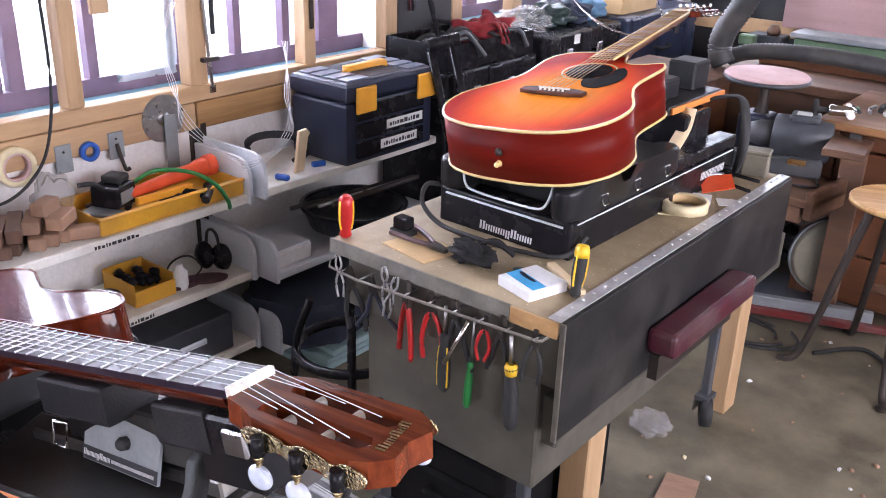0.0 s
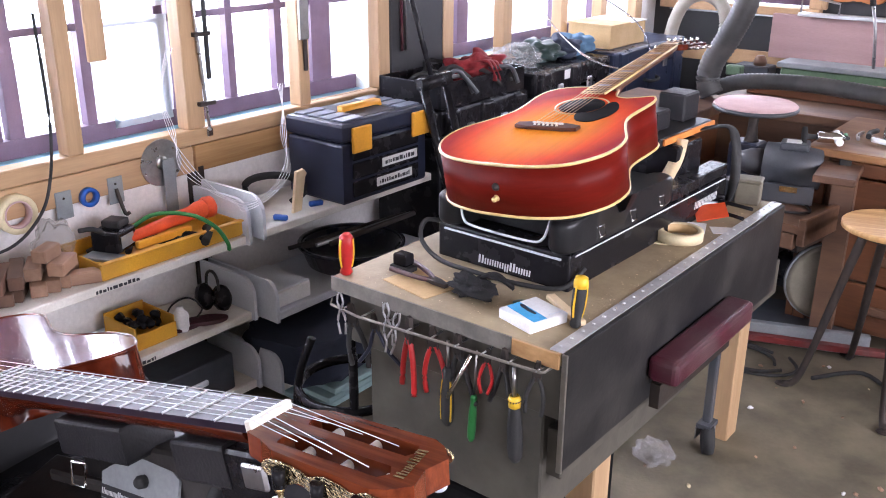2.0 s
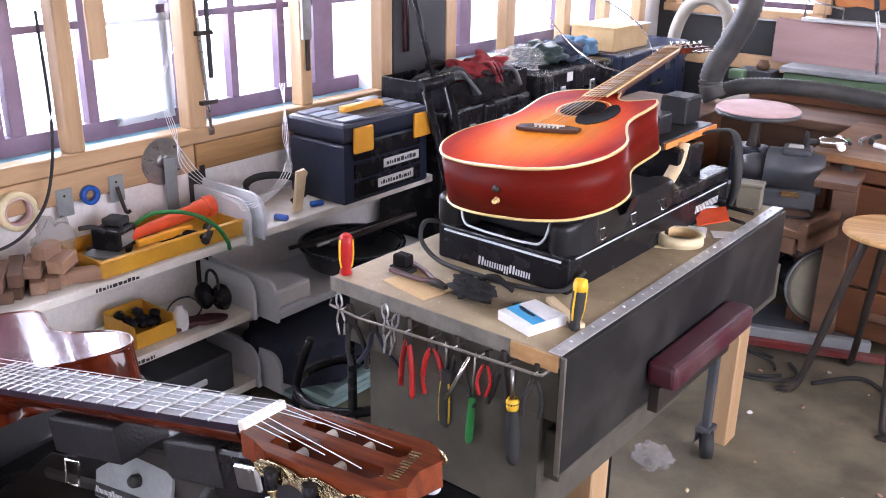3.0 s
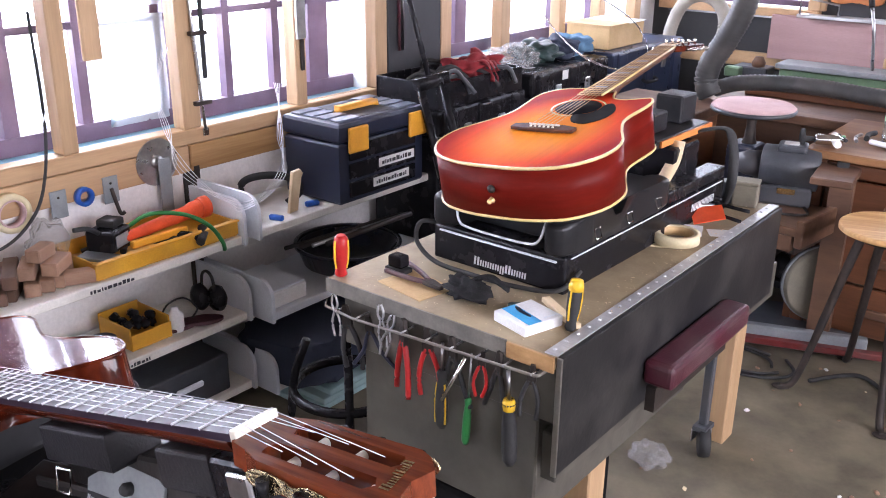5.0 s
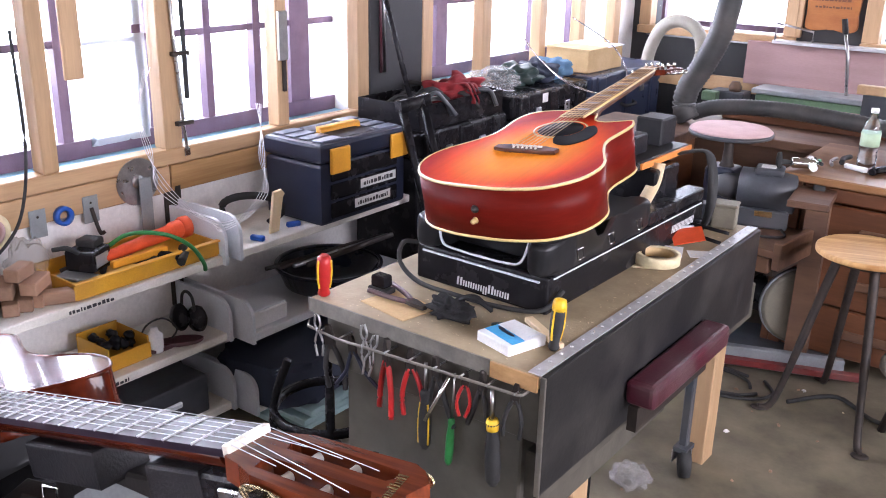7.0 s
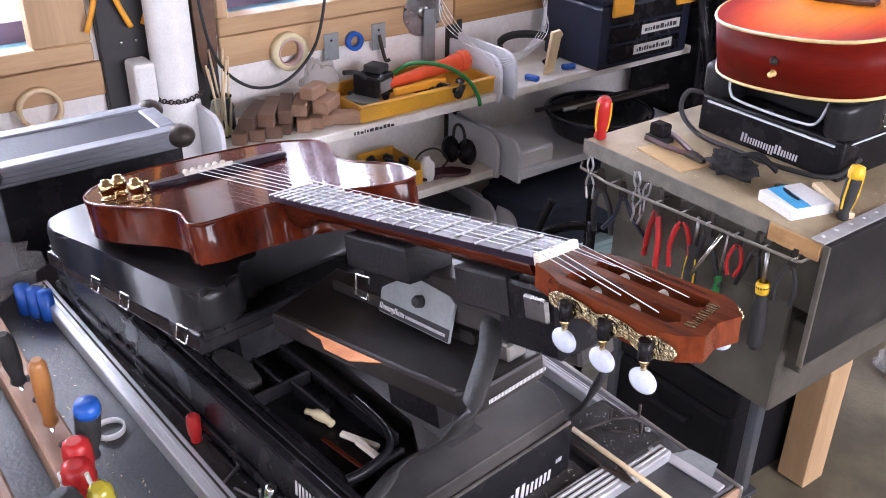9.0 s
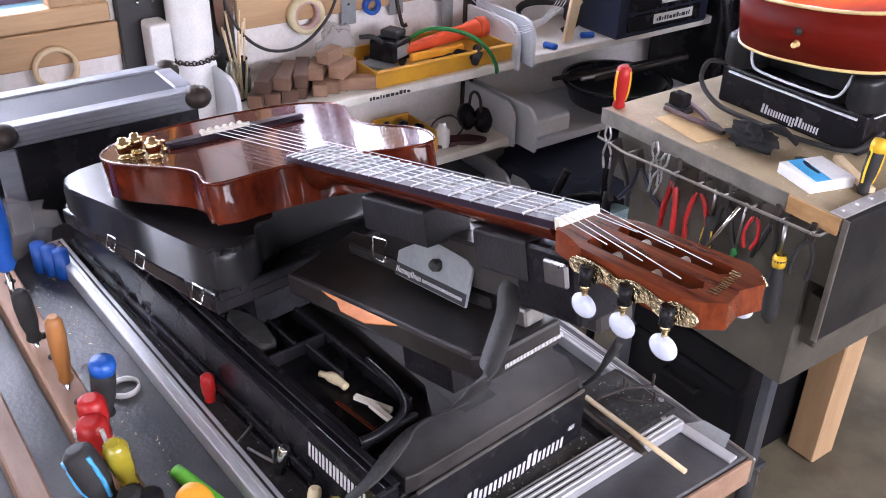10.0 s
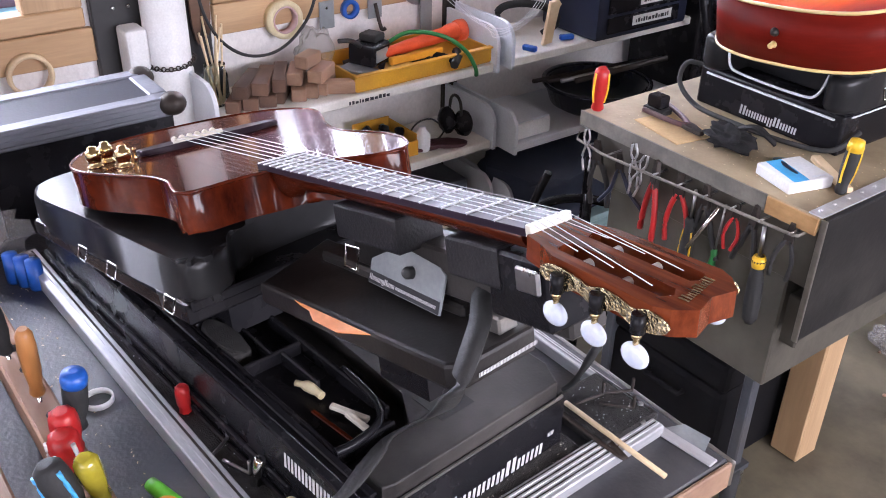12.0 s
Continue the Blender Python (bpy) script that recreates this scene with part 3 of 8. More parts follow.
def marks(name, pattern, size, m, material, parent, thick=0.0004):
    """A maker's mark in plain slanted bars: H tall, x low, g hanging, a blank for a gap."""
    bm = bmesh.new()
    x = 0.0
    for n, ch in enumerate(pattern):
        w = size * (0.50 if ch == "H" else 0.38)
        if ch != " ":
            y0, y1, k = (-0.17 * size if ch == "g" else 0.0), (0.70 if ch == "H" else 0.50) * size, 0.10
            for x0, x1 in ((x, x + w * 0.36), (x + w * 0.62, x + w * 0.98)):
                q = [(x0 + k * y0, y0), (x1 + k * y0, y0), (x1 + k * y1, y1), (x0 + k * y1, y1)]
                lo = [bm.verts.new((u, v, 0)) for u, v in q]
                hi = [bm.verts.new((u, v, thick)) for u, v in q]
                bm.faces.new(hi)
                for e in range(4):
                    bm.faces.new((lo[e], lo[(e + 1) % 4], hi[(e + 1) % 4], hi[e]))
        x += w + size * 0.10
    ob = part(name, bm, material, parent)
    ob.matrix_basis = m
    return ob


def bars(bm, x0, y0, z, width, height, n, seed):
    """Unreadable writing: short plain bars in a row, lying in the xy plane."""
    rnd = random.Random(seed)
    x = x0
    while x < x0 + width:
        w = rnd.uniform(0.3, 1.0) * width / n
        bx(bm, x, min(x + w, x0 + width), y0, y0 + height * rnd.uniform(0.6, 1.0), z, z + 0.0006)
        x += w + 0.25 * width / n
    return bm

# ---- the large structure ----
WX, FY, RX, BY, CEIL = -2.45, 5.08, 2.6, -2.2, 2.45
solo("floor", box(WX - 0.3, RX + 0.2, BY - 0.2, FY + 0.3, -0.1, 0.0), M["concrete"], "worn grey-brown concrete floor with dust and stains", "floor", kind="structure")
solo("ceiling", box(WX - 0.3, RX + 0.2, BY - 0.2, FY + 0.3, CEIL, CEIL + 0.1), M["ceiling"], "plain brown boarded ceiling", "ceiling", kind="structure")

# west wall with three window openings
bm = bmesh.new()
W0, W1 = WX - 0.22, WX
for y0, y1, z0, z1 in ((BY - 0.2, FY + 0.3, 0, 0.84), (BY - 0.2, FY + 0.3, 2.0, CEIL), (BY - 0.2, -0.75, 0.84, 2.0), (0.52, 0.95, 0.84, 2.0), (2.70, 3.08, 0.84, 2.0), (4.86, FY + 0.3, 0.84, 2.0)):
    bx(bm, W0, W1, y0, y1, z0, z1)
solo("wall_west", bm, M["plaster"], "white painted plaster wall under the windows", "wall", kind="structure")
# far wall
bm = bmesh.new()
for x0, x1, z0, z1 in ((WX - 0.2, RX + 0.2, 0, 1.0), (WX - 0.2, RX + 0.2, 2.0, CEIL), (WX - 0.2, -2.36, 1.0, 2.0), (-1.53, -1.12, 1.0, 2.0), (-0.1, RX + 0.2, 1.0, 2.0)):
    bx(bm, x0, x1, FY, FY + 0.2, z0, z1)
solo("wall_north", bm, M["wall_black"], "black painted wall around the far windows", "wall", kind="structure")
# plain walls behind the camera, with openings for daylight
bm = bmesh.new()
for x0, x1, z0, z1 in ((WX - 0.2, RX + 0.2, 0, 0.9), (WX - 0.2, RX + 0.2, 2.4, CEIL), (WX - 0.2, -1.0, 0.9, 2.4), (2.2, RX + 0.2, 0.9, 2.4)):
    bx(bm, x0, x1, BY - 0.2, BY, z0, z1)
solo("wall_south", bm, M["plaster"], "plain white plaster wall", "wall", kind="structure")
bm = bmesh.new()
for y0, y1, z0, z1 in ((BY, FY, 0, 0.9), (BY, FY, 2.4, CEIL), (BY, -0.2, 0.9, 2.4), (3.2, FY, 0.9, 2.4)):
    bx(bm, RX, RX + 0.2, y0, y1, z0, z1)
solo("wall_east", bm, M["plaster"], "plain white plaster wall", "wall", kind="structure")
solo("backdrop", box(WX - 1.6, WX - 1.55, -2.5, 6.5, -0.5, 4.0), M["day"], "bright snowy daylight outside the windows", "backdrop", kind="structure")
solo("backdrop", box(-4.0, 2.0, FY + 1.5, FY + 1.55, -0.5, 4.0), M["day"], "bright snowy daylight outside the windows", "backdrop", kind="structure")


def window(name, edges, z0, z1, muntins, bars_z, label):
    """A pine inner frame with panes, a dark outer sash with glazing bars behind, a blue sill between."""
    y0, y1 = edges[0][0], edges[-1][1]
    w = thing(name, pose(WX, 0, 0), label, "window", kind="structure")
    for a, b in edges:
        part("post", box(-0.04, 0.02, a, b, z0, z1, 0.004), M["pine_post"], w)
    part("bottom_rail", box(-0.04, 0.022, y0 - 0.0, y1, z0 - 0.05, z0, 0.004), M["pine"], w)
    part("top_rail", box(-0.04, 0.02, y0, y1, z1, z1 + 0.06, 0.004), M["pine"], w)
    part("sill", box(-0.235, -0.045, y0, y1, z0 - 0.06, z0 - 0.02), M["sill_blue"], w, "pale blue painted sill between the two sashes")
    for (a, b), (c, d) in zip(edges, edges[1:]):
        p = part("pane", box(-0.022, -0.018, b, c, z0, z1), M["glass"], w)
        p.visible_shadow = False
    bm = bmesh.new()
    bx(bm, -0.19, -0.15, y0, y1, z0 - 0.02, z0 + 0.035)
    bx(bm, -0.19, -0.15, y0, y1, z1 - 0.05, z1)
    for y, wd in muntins:
        bx(bm, -0.19, -0.155, y - wd / 2, y + wd / 2, z0, z1)
    for z in bars_z:
        bx(bm, -0.185, -0.157, y0, y1, z - 0.011, z + 0.011)
    part("outer_sash", bm, M["sash"], w, "dark brown outer sash with glazing bars")
    return w


window("window_1", [(0.93, 0.965), (1.324, 1.374), (1.742, 1.81), (2.233, 2.285), (2.655, 2.72)], 0.885, 1.95,
       [(1.06, 0.12), (1.21, 0.03), (1.27, 0.045), (1.515, 0.034), (1.79, 0.034), (1.86, 0.06), (2.075, 0.03), (2.30, 0.034), (2.40, 0.03), (2.515, 0.10), (2.80, 0.06)], (1.22, 1.5, 1.75),
       "pine-framed window with a dark outer sash and blue sill")
window("window_2", [(3.06, 3.13), (3.50, 3.57), (4.0, 4.06), (4.40, 4.46), (4.80, 4.87)], 0.93, 1.95,
       [(3.32, 0.035), (3.75, 0.035), (4.22, 0.035), (4.62, 0.035), (3.42, 0.08)], (1.25, 1.6), "pine-framed window with a dark outer sash")
window("window_3", [(-0.8, -0.75), (-0.2, -0.14), (0.44, 0.585)], 0.88, 1.95, [(-0.45, 0.04), (0.15, 0.04)], (1.22, 1.5), "pine-framed window with a dark outer sash")


def far_window(name, edges, z0, z1, label):
    w = thing(name, pose(0, FY, 0), label, "window", kind="structure")
    for a, b in edges:
        part("post", box(a, b, -0.03, 0.05, z0, z1, 0.004), M["pine_post"], w)
    x0, x1 = edges[0][0], edges[-1][1]
    part("bottom_rail", box(x0, x1, -0.05, 0.05, z0 - 0.045, z0, 0.004), M["pine"], w)
    part("top_rail", box(x0, x1, -0.03, 0.05, z1, z1 + 0.06, 0.004), M["pine"], w)
    for (a, b), (c, d) in zip(edges, edges[1:]):
        p = part("pane", box(b, c, 0.02, 0.024, z0, z1), M["glass"], w)
        p.visible_shadow = False
        bm = bmesh.new()
        bx(bm, b, c, 0.12, 0.16, z0, z0 + 0.03)
        mid = (b + c) / 2
        bx(bm, mid - 0.012, mid + 0.012, 0.12, 0.15, z0, z1)
        bx(bm, b, b + 0.02, 0.12, 0.16, z0, z1)
        part("outer_sash", bm, M["sash"], w, "dark outer sash")


far_window("window_4", [(-2.40, -2.33), (-1.565, -1.50)], 1.06, 1.95, "pine-framed far window with a dark outer sash")
far_window("window_5", [(-1.17, -1.09), (-0.6, -0.55), (-0.1, -0.04)], 1.06, 1.95, "pine-framed far window with a dark outer sash")

# cloudy plastic film loose behind one window
for k, (y0_, y1_, z0_, z1_) in enumerate(((1.56, 1.815, 0.895, 1.235), (1.60, 1.815, 1.262, 1.52))):
    bm = bmesh.new()
    n_, rows_ = 9, []
    for i in range(n_ + 1):
        rows_.append([bm.verts.new((-2.598 + 0.008 * noise.noise(Vector((i * 0.9, j * 0.7, k * 5.0))), y0_ + (y1_ - y0_) * j / n_ + (0.06 * (1 - i / n_) if j == 0 else 0.0), z0_ + (z1_ - z0_) * i / n_)) for j in range(n_ + 1)])
    for i in range(n_):
        for j in range(n_):
            bm.faces.new((rows_[i][j], rows_[i][j + 1], rows_[i + 1][j + 1], rows_[i + 1][j])).smooth = True
    solo("plastic_film", bm, M["sheet"], "cloudy crinkled plastic film hung behind the window panes", "film", group="window film")

# boards and panels on the west wall
solo("trim", box(WX, WX + 0.02, 0.93, 1.75, 0.745, 0.832, 0.003), M["pine"], "plain pine board under the window", "trim", kind="structure")
solo("trim", box(WX, WX + 0.021, 1.756, 2.72, 0.745, 0.832, 0.003), M["pine_dark"], "knotty brown pine board under the window", "trim", kind="structure")
solo("trim", box(WX, WX + 0.02, -0.8, 0.6, 0.737, 0.826, 0.003), M["pine"], "plain pine board under the window", "trim", kind="structure")
bm = box(WX, WX + 0.03, 0.60, 0.915, 0.3, 2.0, 0.004)
solo("wall_panel", bm, M["wall_black"], "black painted panel between two windows", "panel", kind="structure")
solo("wall_panel", box(WX, WX + 0.02, 2.725, 3.055, 0.3, 2.0, 0.004), M["wall_black"], "black painted panel between two windows", "panel", kind="structure")
solo("trim", box(-2.4, -1.5, FY - 0.02, FY, 0.735, 0.815, 0.003), M["pine"], "pine board low on the far wall", "trim", kind="structure")

# ---- the tool bench with the sunburst guitar ----
BX0, BX1, BY0, BY1, BZ = -1.345, -0.755, 1.295, 2.44, 0.81
bench = thing("work_bench", pose(0, 0, 0), "worn wooden work bench with a steel-edged brown top on casters", "workbench")
part("top", box(BX0, BX1 - 0.002, BY0, BY1, BZ - 0.03, BZ, 0.003), M["bench_top"], bench, "scuffed brown hardboard top")
part("front_edging", box(BX0, BX1 - 0.11, BY0 - 0.004, BY0 - 0.0005, BZ - 0.032, BZ + 0.001), M["bench_edge"], bench, "dull metal edging")
part("corner_block", box(BX1 - 0.108, BX1 - 0.002, BY0 - 0.006, BY0 - 0.0005, BZ - 0.034, BZ - 0.001, 0.001), M["pine_dark"], bench)
bm = bmesh.new()
bx(bm, BX1 - 0.026, BX1 + 0.002, BY0, BY1, BZ + 0.0005, BZ + 0.003)
for k in range(28):
    lathe(bm, [(0.004, 0), (0.003, 0.002), (0.0, 0.0028)], (BX1 - 0.016, BY0 + 0.02 + k * 0.0415, BZ + 0.003), seg=8)
part("side_edging", bm, M["alu_pale"], bench, "riveted aluminium edge strip")
part("side_panel", box(BX1, BX1 + 0.012, BY0 + 0.002, BY1, BZ - 0.255, BZ - 0.001, 0.002), M["dark_panel"], bench, "scuffed black side panel")
part("panel_rim", box(BX1 + 0.002, BX1 + 0.014, BY0 - 0.003, BY0 + 0.0015, BZ - 0.255, BZ, 0.001), M["alu"], bench)
part("lower_rail", box(BX1 - 0.06, BX1 - 0.015, BY0 + 0.05, BY1 + 0.115, BZ - 0.31, BZ - 0.2, 0.003), M["cabinet_grey"], bench)
part("cabinet", box(BX0 + 0.08, BX1 - 0.05, BY0 + 0.03, BY0 + 0.75, 0.395, BZ - 0.032, 0.004), M["cabinet_grey"], bench, "grey painted cabinet body")
part("front_board", box(BX0 + 0.04, BX1 - 0.002, BY0 + 0.012, BY0 + 0.028, BZ - 0.15, BZ - 0.032, 0.002), M["cabinet_grey"], bench)
for x, y in ((-0.912, 1.66), (-0.905, 2.515)):
    part("leg", box(x, x + 0.075, y - 0.04, y + 0.04, 0.0, BZ - 0.20, 0.004), M["pine_post"], bench, "raw pine leg")
for x, y in ((-0.87, 1.40), (-0.868, 2.395), (-1.27, 1.40), (-1.27, 2.36)):
    bm = bmesh.new()
    bx(bm, x - 0.013, x + 0.013, y - 0.013, y + 0.013, 0.10, BZ - 0.035, 0.003)
    bx(bm, x - 0.022, x + 0.022, y - 0.03, y + 0.03, 0.085, 0.10)
    post = part("caster_post", bm, M["machine_grey"], bench, "dull grey steel post")
    bm = bmesh.new()
    lathe(bm, [(0.028, -0.018), (0.046, -0.015), (0.048, 0), (0.046, 0.015), (0.028, 0.018)], (x + 0.012, y - 0.012, 0.048), (1, 0.6, 0), 20)
    part("wheel", bm, M["rubber"], post, "black rubber caster wheel")
    for s in (-1, 1):
        part("fork_arm", box(x + s * 0.022 - 0.002, x + s * 0.022 + 0.002, y - 0.03, y + 0.012, 0.045, 0.088), M["steel"], post)
# padded rest on the bench side
rest = thing("padded_rest", pose(-0.70, 1.87, 0.632), "long maroon padded leather arm rest fixed to the bench side", "rest")
part("pad", box(-0.043, 0.03, -0.23, 0.205, -0.022, 0.038, 0.014, 3), M["maroon"], rest)
part("bracket", box(-0.043, -0.02, -0.2, 0.2, -0.1, -0.04), M["iron"], rest)

# ---- metal shelving under the window ----
SX0, SX1 = WX + 0.01, -2.17


def end_plate(y, z0, z1, depth=0.27):
    r = 0.06
    pts = [(0, z0), (depth, z0)] + [(depth - r + r * math.cos(a), z1 - r + r * math.sin(a)) for a in [i * math.pi / 12 for i in range(7)]] + [(0, z1)]
    bm = bmesh.new()
    a = [bm.verts.new((SX0 + p[0], y - 0.006, p[1])) for p in pts]
    b = [bm.verts.new((SX0 + p[0], y + 0.006, p[1])) for p in pts]
    bm.faces.new(a), bm.faces.new(list(reversed(b)))
    for i in range(len(a)):
        bm.faces.new((a[i], a[(i + 1) % len(a)], b[(i + 1) % len(a)], b[i]))
    return bm


def shelving(y0, y1, levels, label):
    s = thing("metal_shelving", pose(0, 0, 0), label, "shelving", "shelving under the window")
    for z, d, m in levels:
        part("shelf", box(SX0, SX0 + d, y0 + 0.008, y1 - 0.008, z - 0.028, z, 0.003), M[m], s)
        part("end_plate", end_plate(y0, z - 0.03, z + 0.115, d + 0.01), M["shelf_grey"], s, "grey metal end plate with a rounded corner")
        part("end_plate", end_plate(y1, z - 0.03, z + 0.115, d + 0.01), M["shelf_grey"], s, "grey metal end plate with a rounded corner")
    for y in (y0 - 0.001, y1 + 0.001):
        part("upright", box(SX0 - 0.008, SX0 + 0.012, y - 0.012, y + 0.012, 0.0, levels[0][0] + 0.16, 0.002), M["iron"], s, "black steel upright")
    return s


shelving(0.80, 1.74, ((0.588, 0.27, "shelf"), (0.325, 0.27, "shelf"), (0.075, 0.27, "shelf")), "cream metal shelving crowded with workshop odds and ends")
shelving(1.775, 2.70, ((0.602, 0.30, "shelf"), (0.322, 0.34, "shelf_grey"), (0.06, 0.34, "shelf")), "grey metal shelving holding a tool box and pans")

# ---- the bench with the brown guitar ----
B2 = 0.755
bench2 = thing("work_bench", pose(0, 0, 0), "dark-topped work bench edged with aluminium, covered in tools", "workbench")
part("top", box(-1.56, -0.50, -0.45, 0.745, B2 - 0.04, B2, 0.003), M["bench_dark"], bench2, "worn dark grey bench top")
part("edge", box(-0.499, -0.492, -0.45, 0.745, B2 - 0.042, B2 - 0.001, 0.002), M["block_wood"], bench2, "worn bare wooden edge")
part("edge_long", box(-1.56, -0.492, 0.746, 0.752, B2 - 0.042, B2 - 0.001, 0.002), M["alu"], bench2)
for x in (-1.5, -0.58):
    for y in (-0.4, 0.66):
        part("leg", box(x - 0.035, x + 0.035, y - 0.035, y + 0.035, 0, B2 - 0.042, 0.004), M["old_wood"], bench2)

# ---- the brown cutaway guitar and its padded stand ----
GU, GV = Vector((0.9696, 0.0401, 0.2413)), Vector((-0.0373, 0.9991, -0.0161))
GN = GU.cross(GV)
GM = Matrix.Translation((-0.4664, 0.363, 1.2306)) @ Matrix((GU, GV, GN)).transposed().to_4x4() @ Matrix.Scale(0.935, 4)
guitar = thing("acoustic_guitar", GM, "glossy brown mahogany cutaway nylon-string guitar lying on a padded stand", "guitar")
outline = curve2d([(-0.425, -0.01), (-0.433, -0.06), (-0.430, -0.116), (-0.444, -0.131), (-0.472, -0.126), (-0.512, -0.116), (-0.56, -0.122), (-0.618, -0.143), (-0.677, -0.160), (-0.735, -0.160), (-0.795, -0.132), (-0.832, -0.09), (-0.85, -0.03), (-0.853, 0.04), (-0.842, 0.11), (-0.815, 0.168), (-0.765, 0.203), (-0.71, 0.203), (-0.64, 0.172), (-0.58, 0.147), (-0.53, 0.142), (-0.495, 0.151), (-0.454, 0.158), (-0.412, 0.151), (-0.378, 0.134), (-0.362, 0.112), (-0.372, 0.08), (-0.40, 0.045), (-0.424, 0.022)], 5)
bm = slab(bmesh.new(), outline, -0.058, -0.009, 0.005, 3)
part("body", bm, M["mahogany"], guitar, "high-gloss mahogany body")
bm = bmesh.new()
tube(bm, [(x, y, -0.0095) for x, y in outline[::2]], 0.0022, 6, closed=True)
part("binding", bm, M["mahogany"], guitar)
# neck with a rounded back, fingerboard, frets
bm = bmesh.new()
rows = []
for s in range(9):
    x = -0.42 + 0.413 * s / 8
    w = 0.0275 - 0.0052 * s / 8
    rows.append([(x, w * math.cos(a), -0.007 - (0.020 + (0.02 if s == 0 else 0.004 if s == 1 else 0)) * math.sin(a)) for a in [math.pi * k / 10 for k in range(11)]])
ring_skin(bm, rows)
part("neck", bm, M["mahogany"], guitar)
bm = bmesh.new()
slab(bm, [(-0.448, -0.0295), (0, -0.0225), (0, 0.0225), (-0.448, 0.0295)], -0.0085, -0.0018)
board = part("fingerboard", bm, M["ebony"], guitar, "dark ebony fingerboard")
for k in range(1, 20):
    x = -0.668 * (1 - 2 ** (-k / 12))
    w = 0.0225 + 0.007 * (-x / 0.448)
    bm = bmesh.new()
    tube(bm, [(x, -w, -0.0016), (x, w, -0.0016)], 0.0013, 6)
    part("fret", bm, M["fret_wire"], board)
part("nut", box(-0.001, 0.006, -0.0228, 0.0228, -0.009, 0.0015, 0.0008), M["bone"], guitar, "white bone nut")
# bridge
part("bridge", slab(bmesh.new(), curve2d([(-0.702, -0.076), (-0.690, -0.082), (-0.678, -0.074), (-0.676, 0.0), (-0.674, 0.108), (-0.684, 0.116), (-0.696, 0.108), (-0.703, 0.0)], 3), -0.009, -0.001, 0.003, 2), M["ebony"], guitar, "slim black bridge")
part("saddle", box(-0.684, -0.680, -0.036, 0.036, -0.002, 0.004, 0.0006), M["bone"], guitar)
for k in range(6):
    y = -0.028 + 0.0112 * k
    y1 = -0.0185 + 0.0074 * k
    bm = bmesh.new()
    tube(bm, [(-0.697, y, 0.0), (-0.682, y, 0.0045), (0.002, y1, 0.0018), (0.05 + 0.035 * (k % 3), (-0.017 if k < 3 else 0.017), -0.012 - 0.0055 * (k % 3))], 0.00035 if k > 2 else 0.00042, 6)
    part("string", bm, M["nylon"], guitar)
    bm = bmesh.new()
    lathe(bm, [(0.004, 0), (0.0042, 0.004), (0.002, 0.006), (0, 0.0065)], (-0.698, y, -0.001), seg=10)
    part("string_bead", bm, M["bone"], guitar)
for x, y in ((-0.691, -0.140), (-0.650, -0.115), (-0.706, -0.119)):
    bm = bmesh.new()
    lathe(bm, [(0.0105, 0), (0.0105, 0.002), (0.0085, 0.003), (0.0085, 0.010), (0.0100, 0.0105), (0.0100, 0.021), (0.0088, 0.022), (0.006, 0.0225), (0.0055, 0.027), (0, 0.028)], (x, y, -0.009), seg=14)
    part("control_knob", bm, M["gold"], guitar, "gold control knob")
bm = bmesh.new()
lathe(bm, [(0.003, 0), (0.002, 0.004), (0.002, 0.014), (0.003, 0.016), (0, 0.017)], (-0.672, -0.093, -0.009), seg=8)
part("switch", bm, M["gold"], guitar)
# slotted headstock, tilted back
HM = Matrix.Translation((0.004, -0.001, -0.004)) @ pose(0, 0, 0, 0, 9.5, 1.5) @ Matrix.Diagonal((0.92, 0.95, 1.0, 1.0))
head = new("headstock")
head.parent, head.matrix_basis = guitar, HM
bm = bmesh.new()
HO = [(0, -0.026), (0.02, -0.030), (0.04, -0.0375), (0.145, -0.0415), (0.158, -0.036), (0.172, -0.022), (0.166, 0.0), (0.172, 0.022), (0.158, 0.036), (0.145, 0.0415), (0.04, 0.0375), (0.02, 0.030), (0, 0.026)]
slot = lambda s: [(0.035, s * 0.0265), (0.033, s * 0.0175), (0.037, s * 0.0085), (0.140, s * 0.0085), (0.146, s * 0.0175), (0.140, s * 0.0265)]
loops = [HO, slot(1), slot(-1)]
z0, z1 = -0.022, -0.001
for z in (z0, z1):
    edges = []
    for lp in loops:
        vs = [bm.verts.new((x, y, z)) for x, y in lp]
        edges += [bm.edges.new((vs[i], vs[(i + 1) % len(vs)])) for i in range(len(vs))]
    bmesh.ops.triangle_fill(bm, use_beauty=True, use_dissolve=False, edges=edges)
bm.verts.ensure_lookup_table()
n0 = sum(len(lp) for lp in loops)
vv = list(bm.verts)
off = 0
for lp in loops:
    for i in range(len(lp)):
        j = (i + 1) % len(lp)
        bm.faces.new((vv[off + i], vv[off + j], vv[n0 + off + j], vv[n0 + off + i]))
    off += len(lp)
face = part("head_face", bm, M["head_wood"], guitar, "slotted figured mahogany headstock")
face.matrix_basis = HM
bpy.data.objects.remove(head)
marks("logo", "HxxHxH", 0.0135, HM @ pose(0.160, -0.019, -0.0008, 0, 0, 100), M["gold"], guitar, 0.0003)
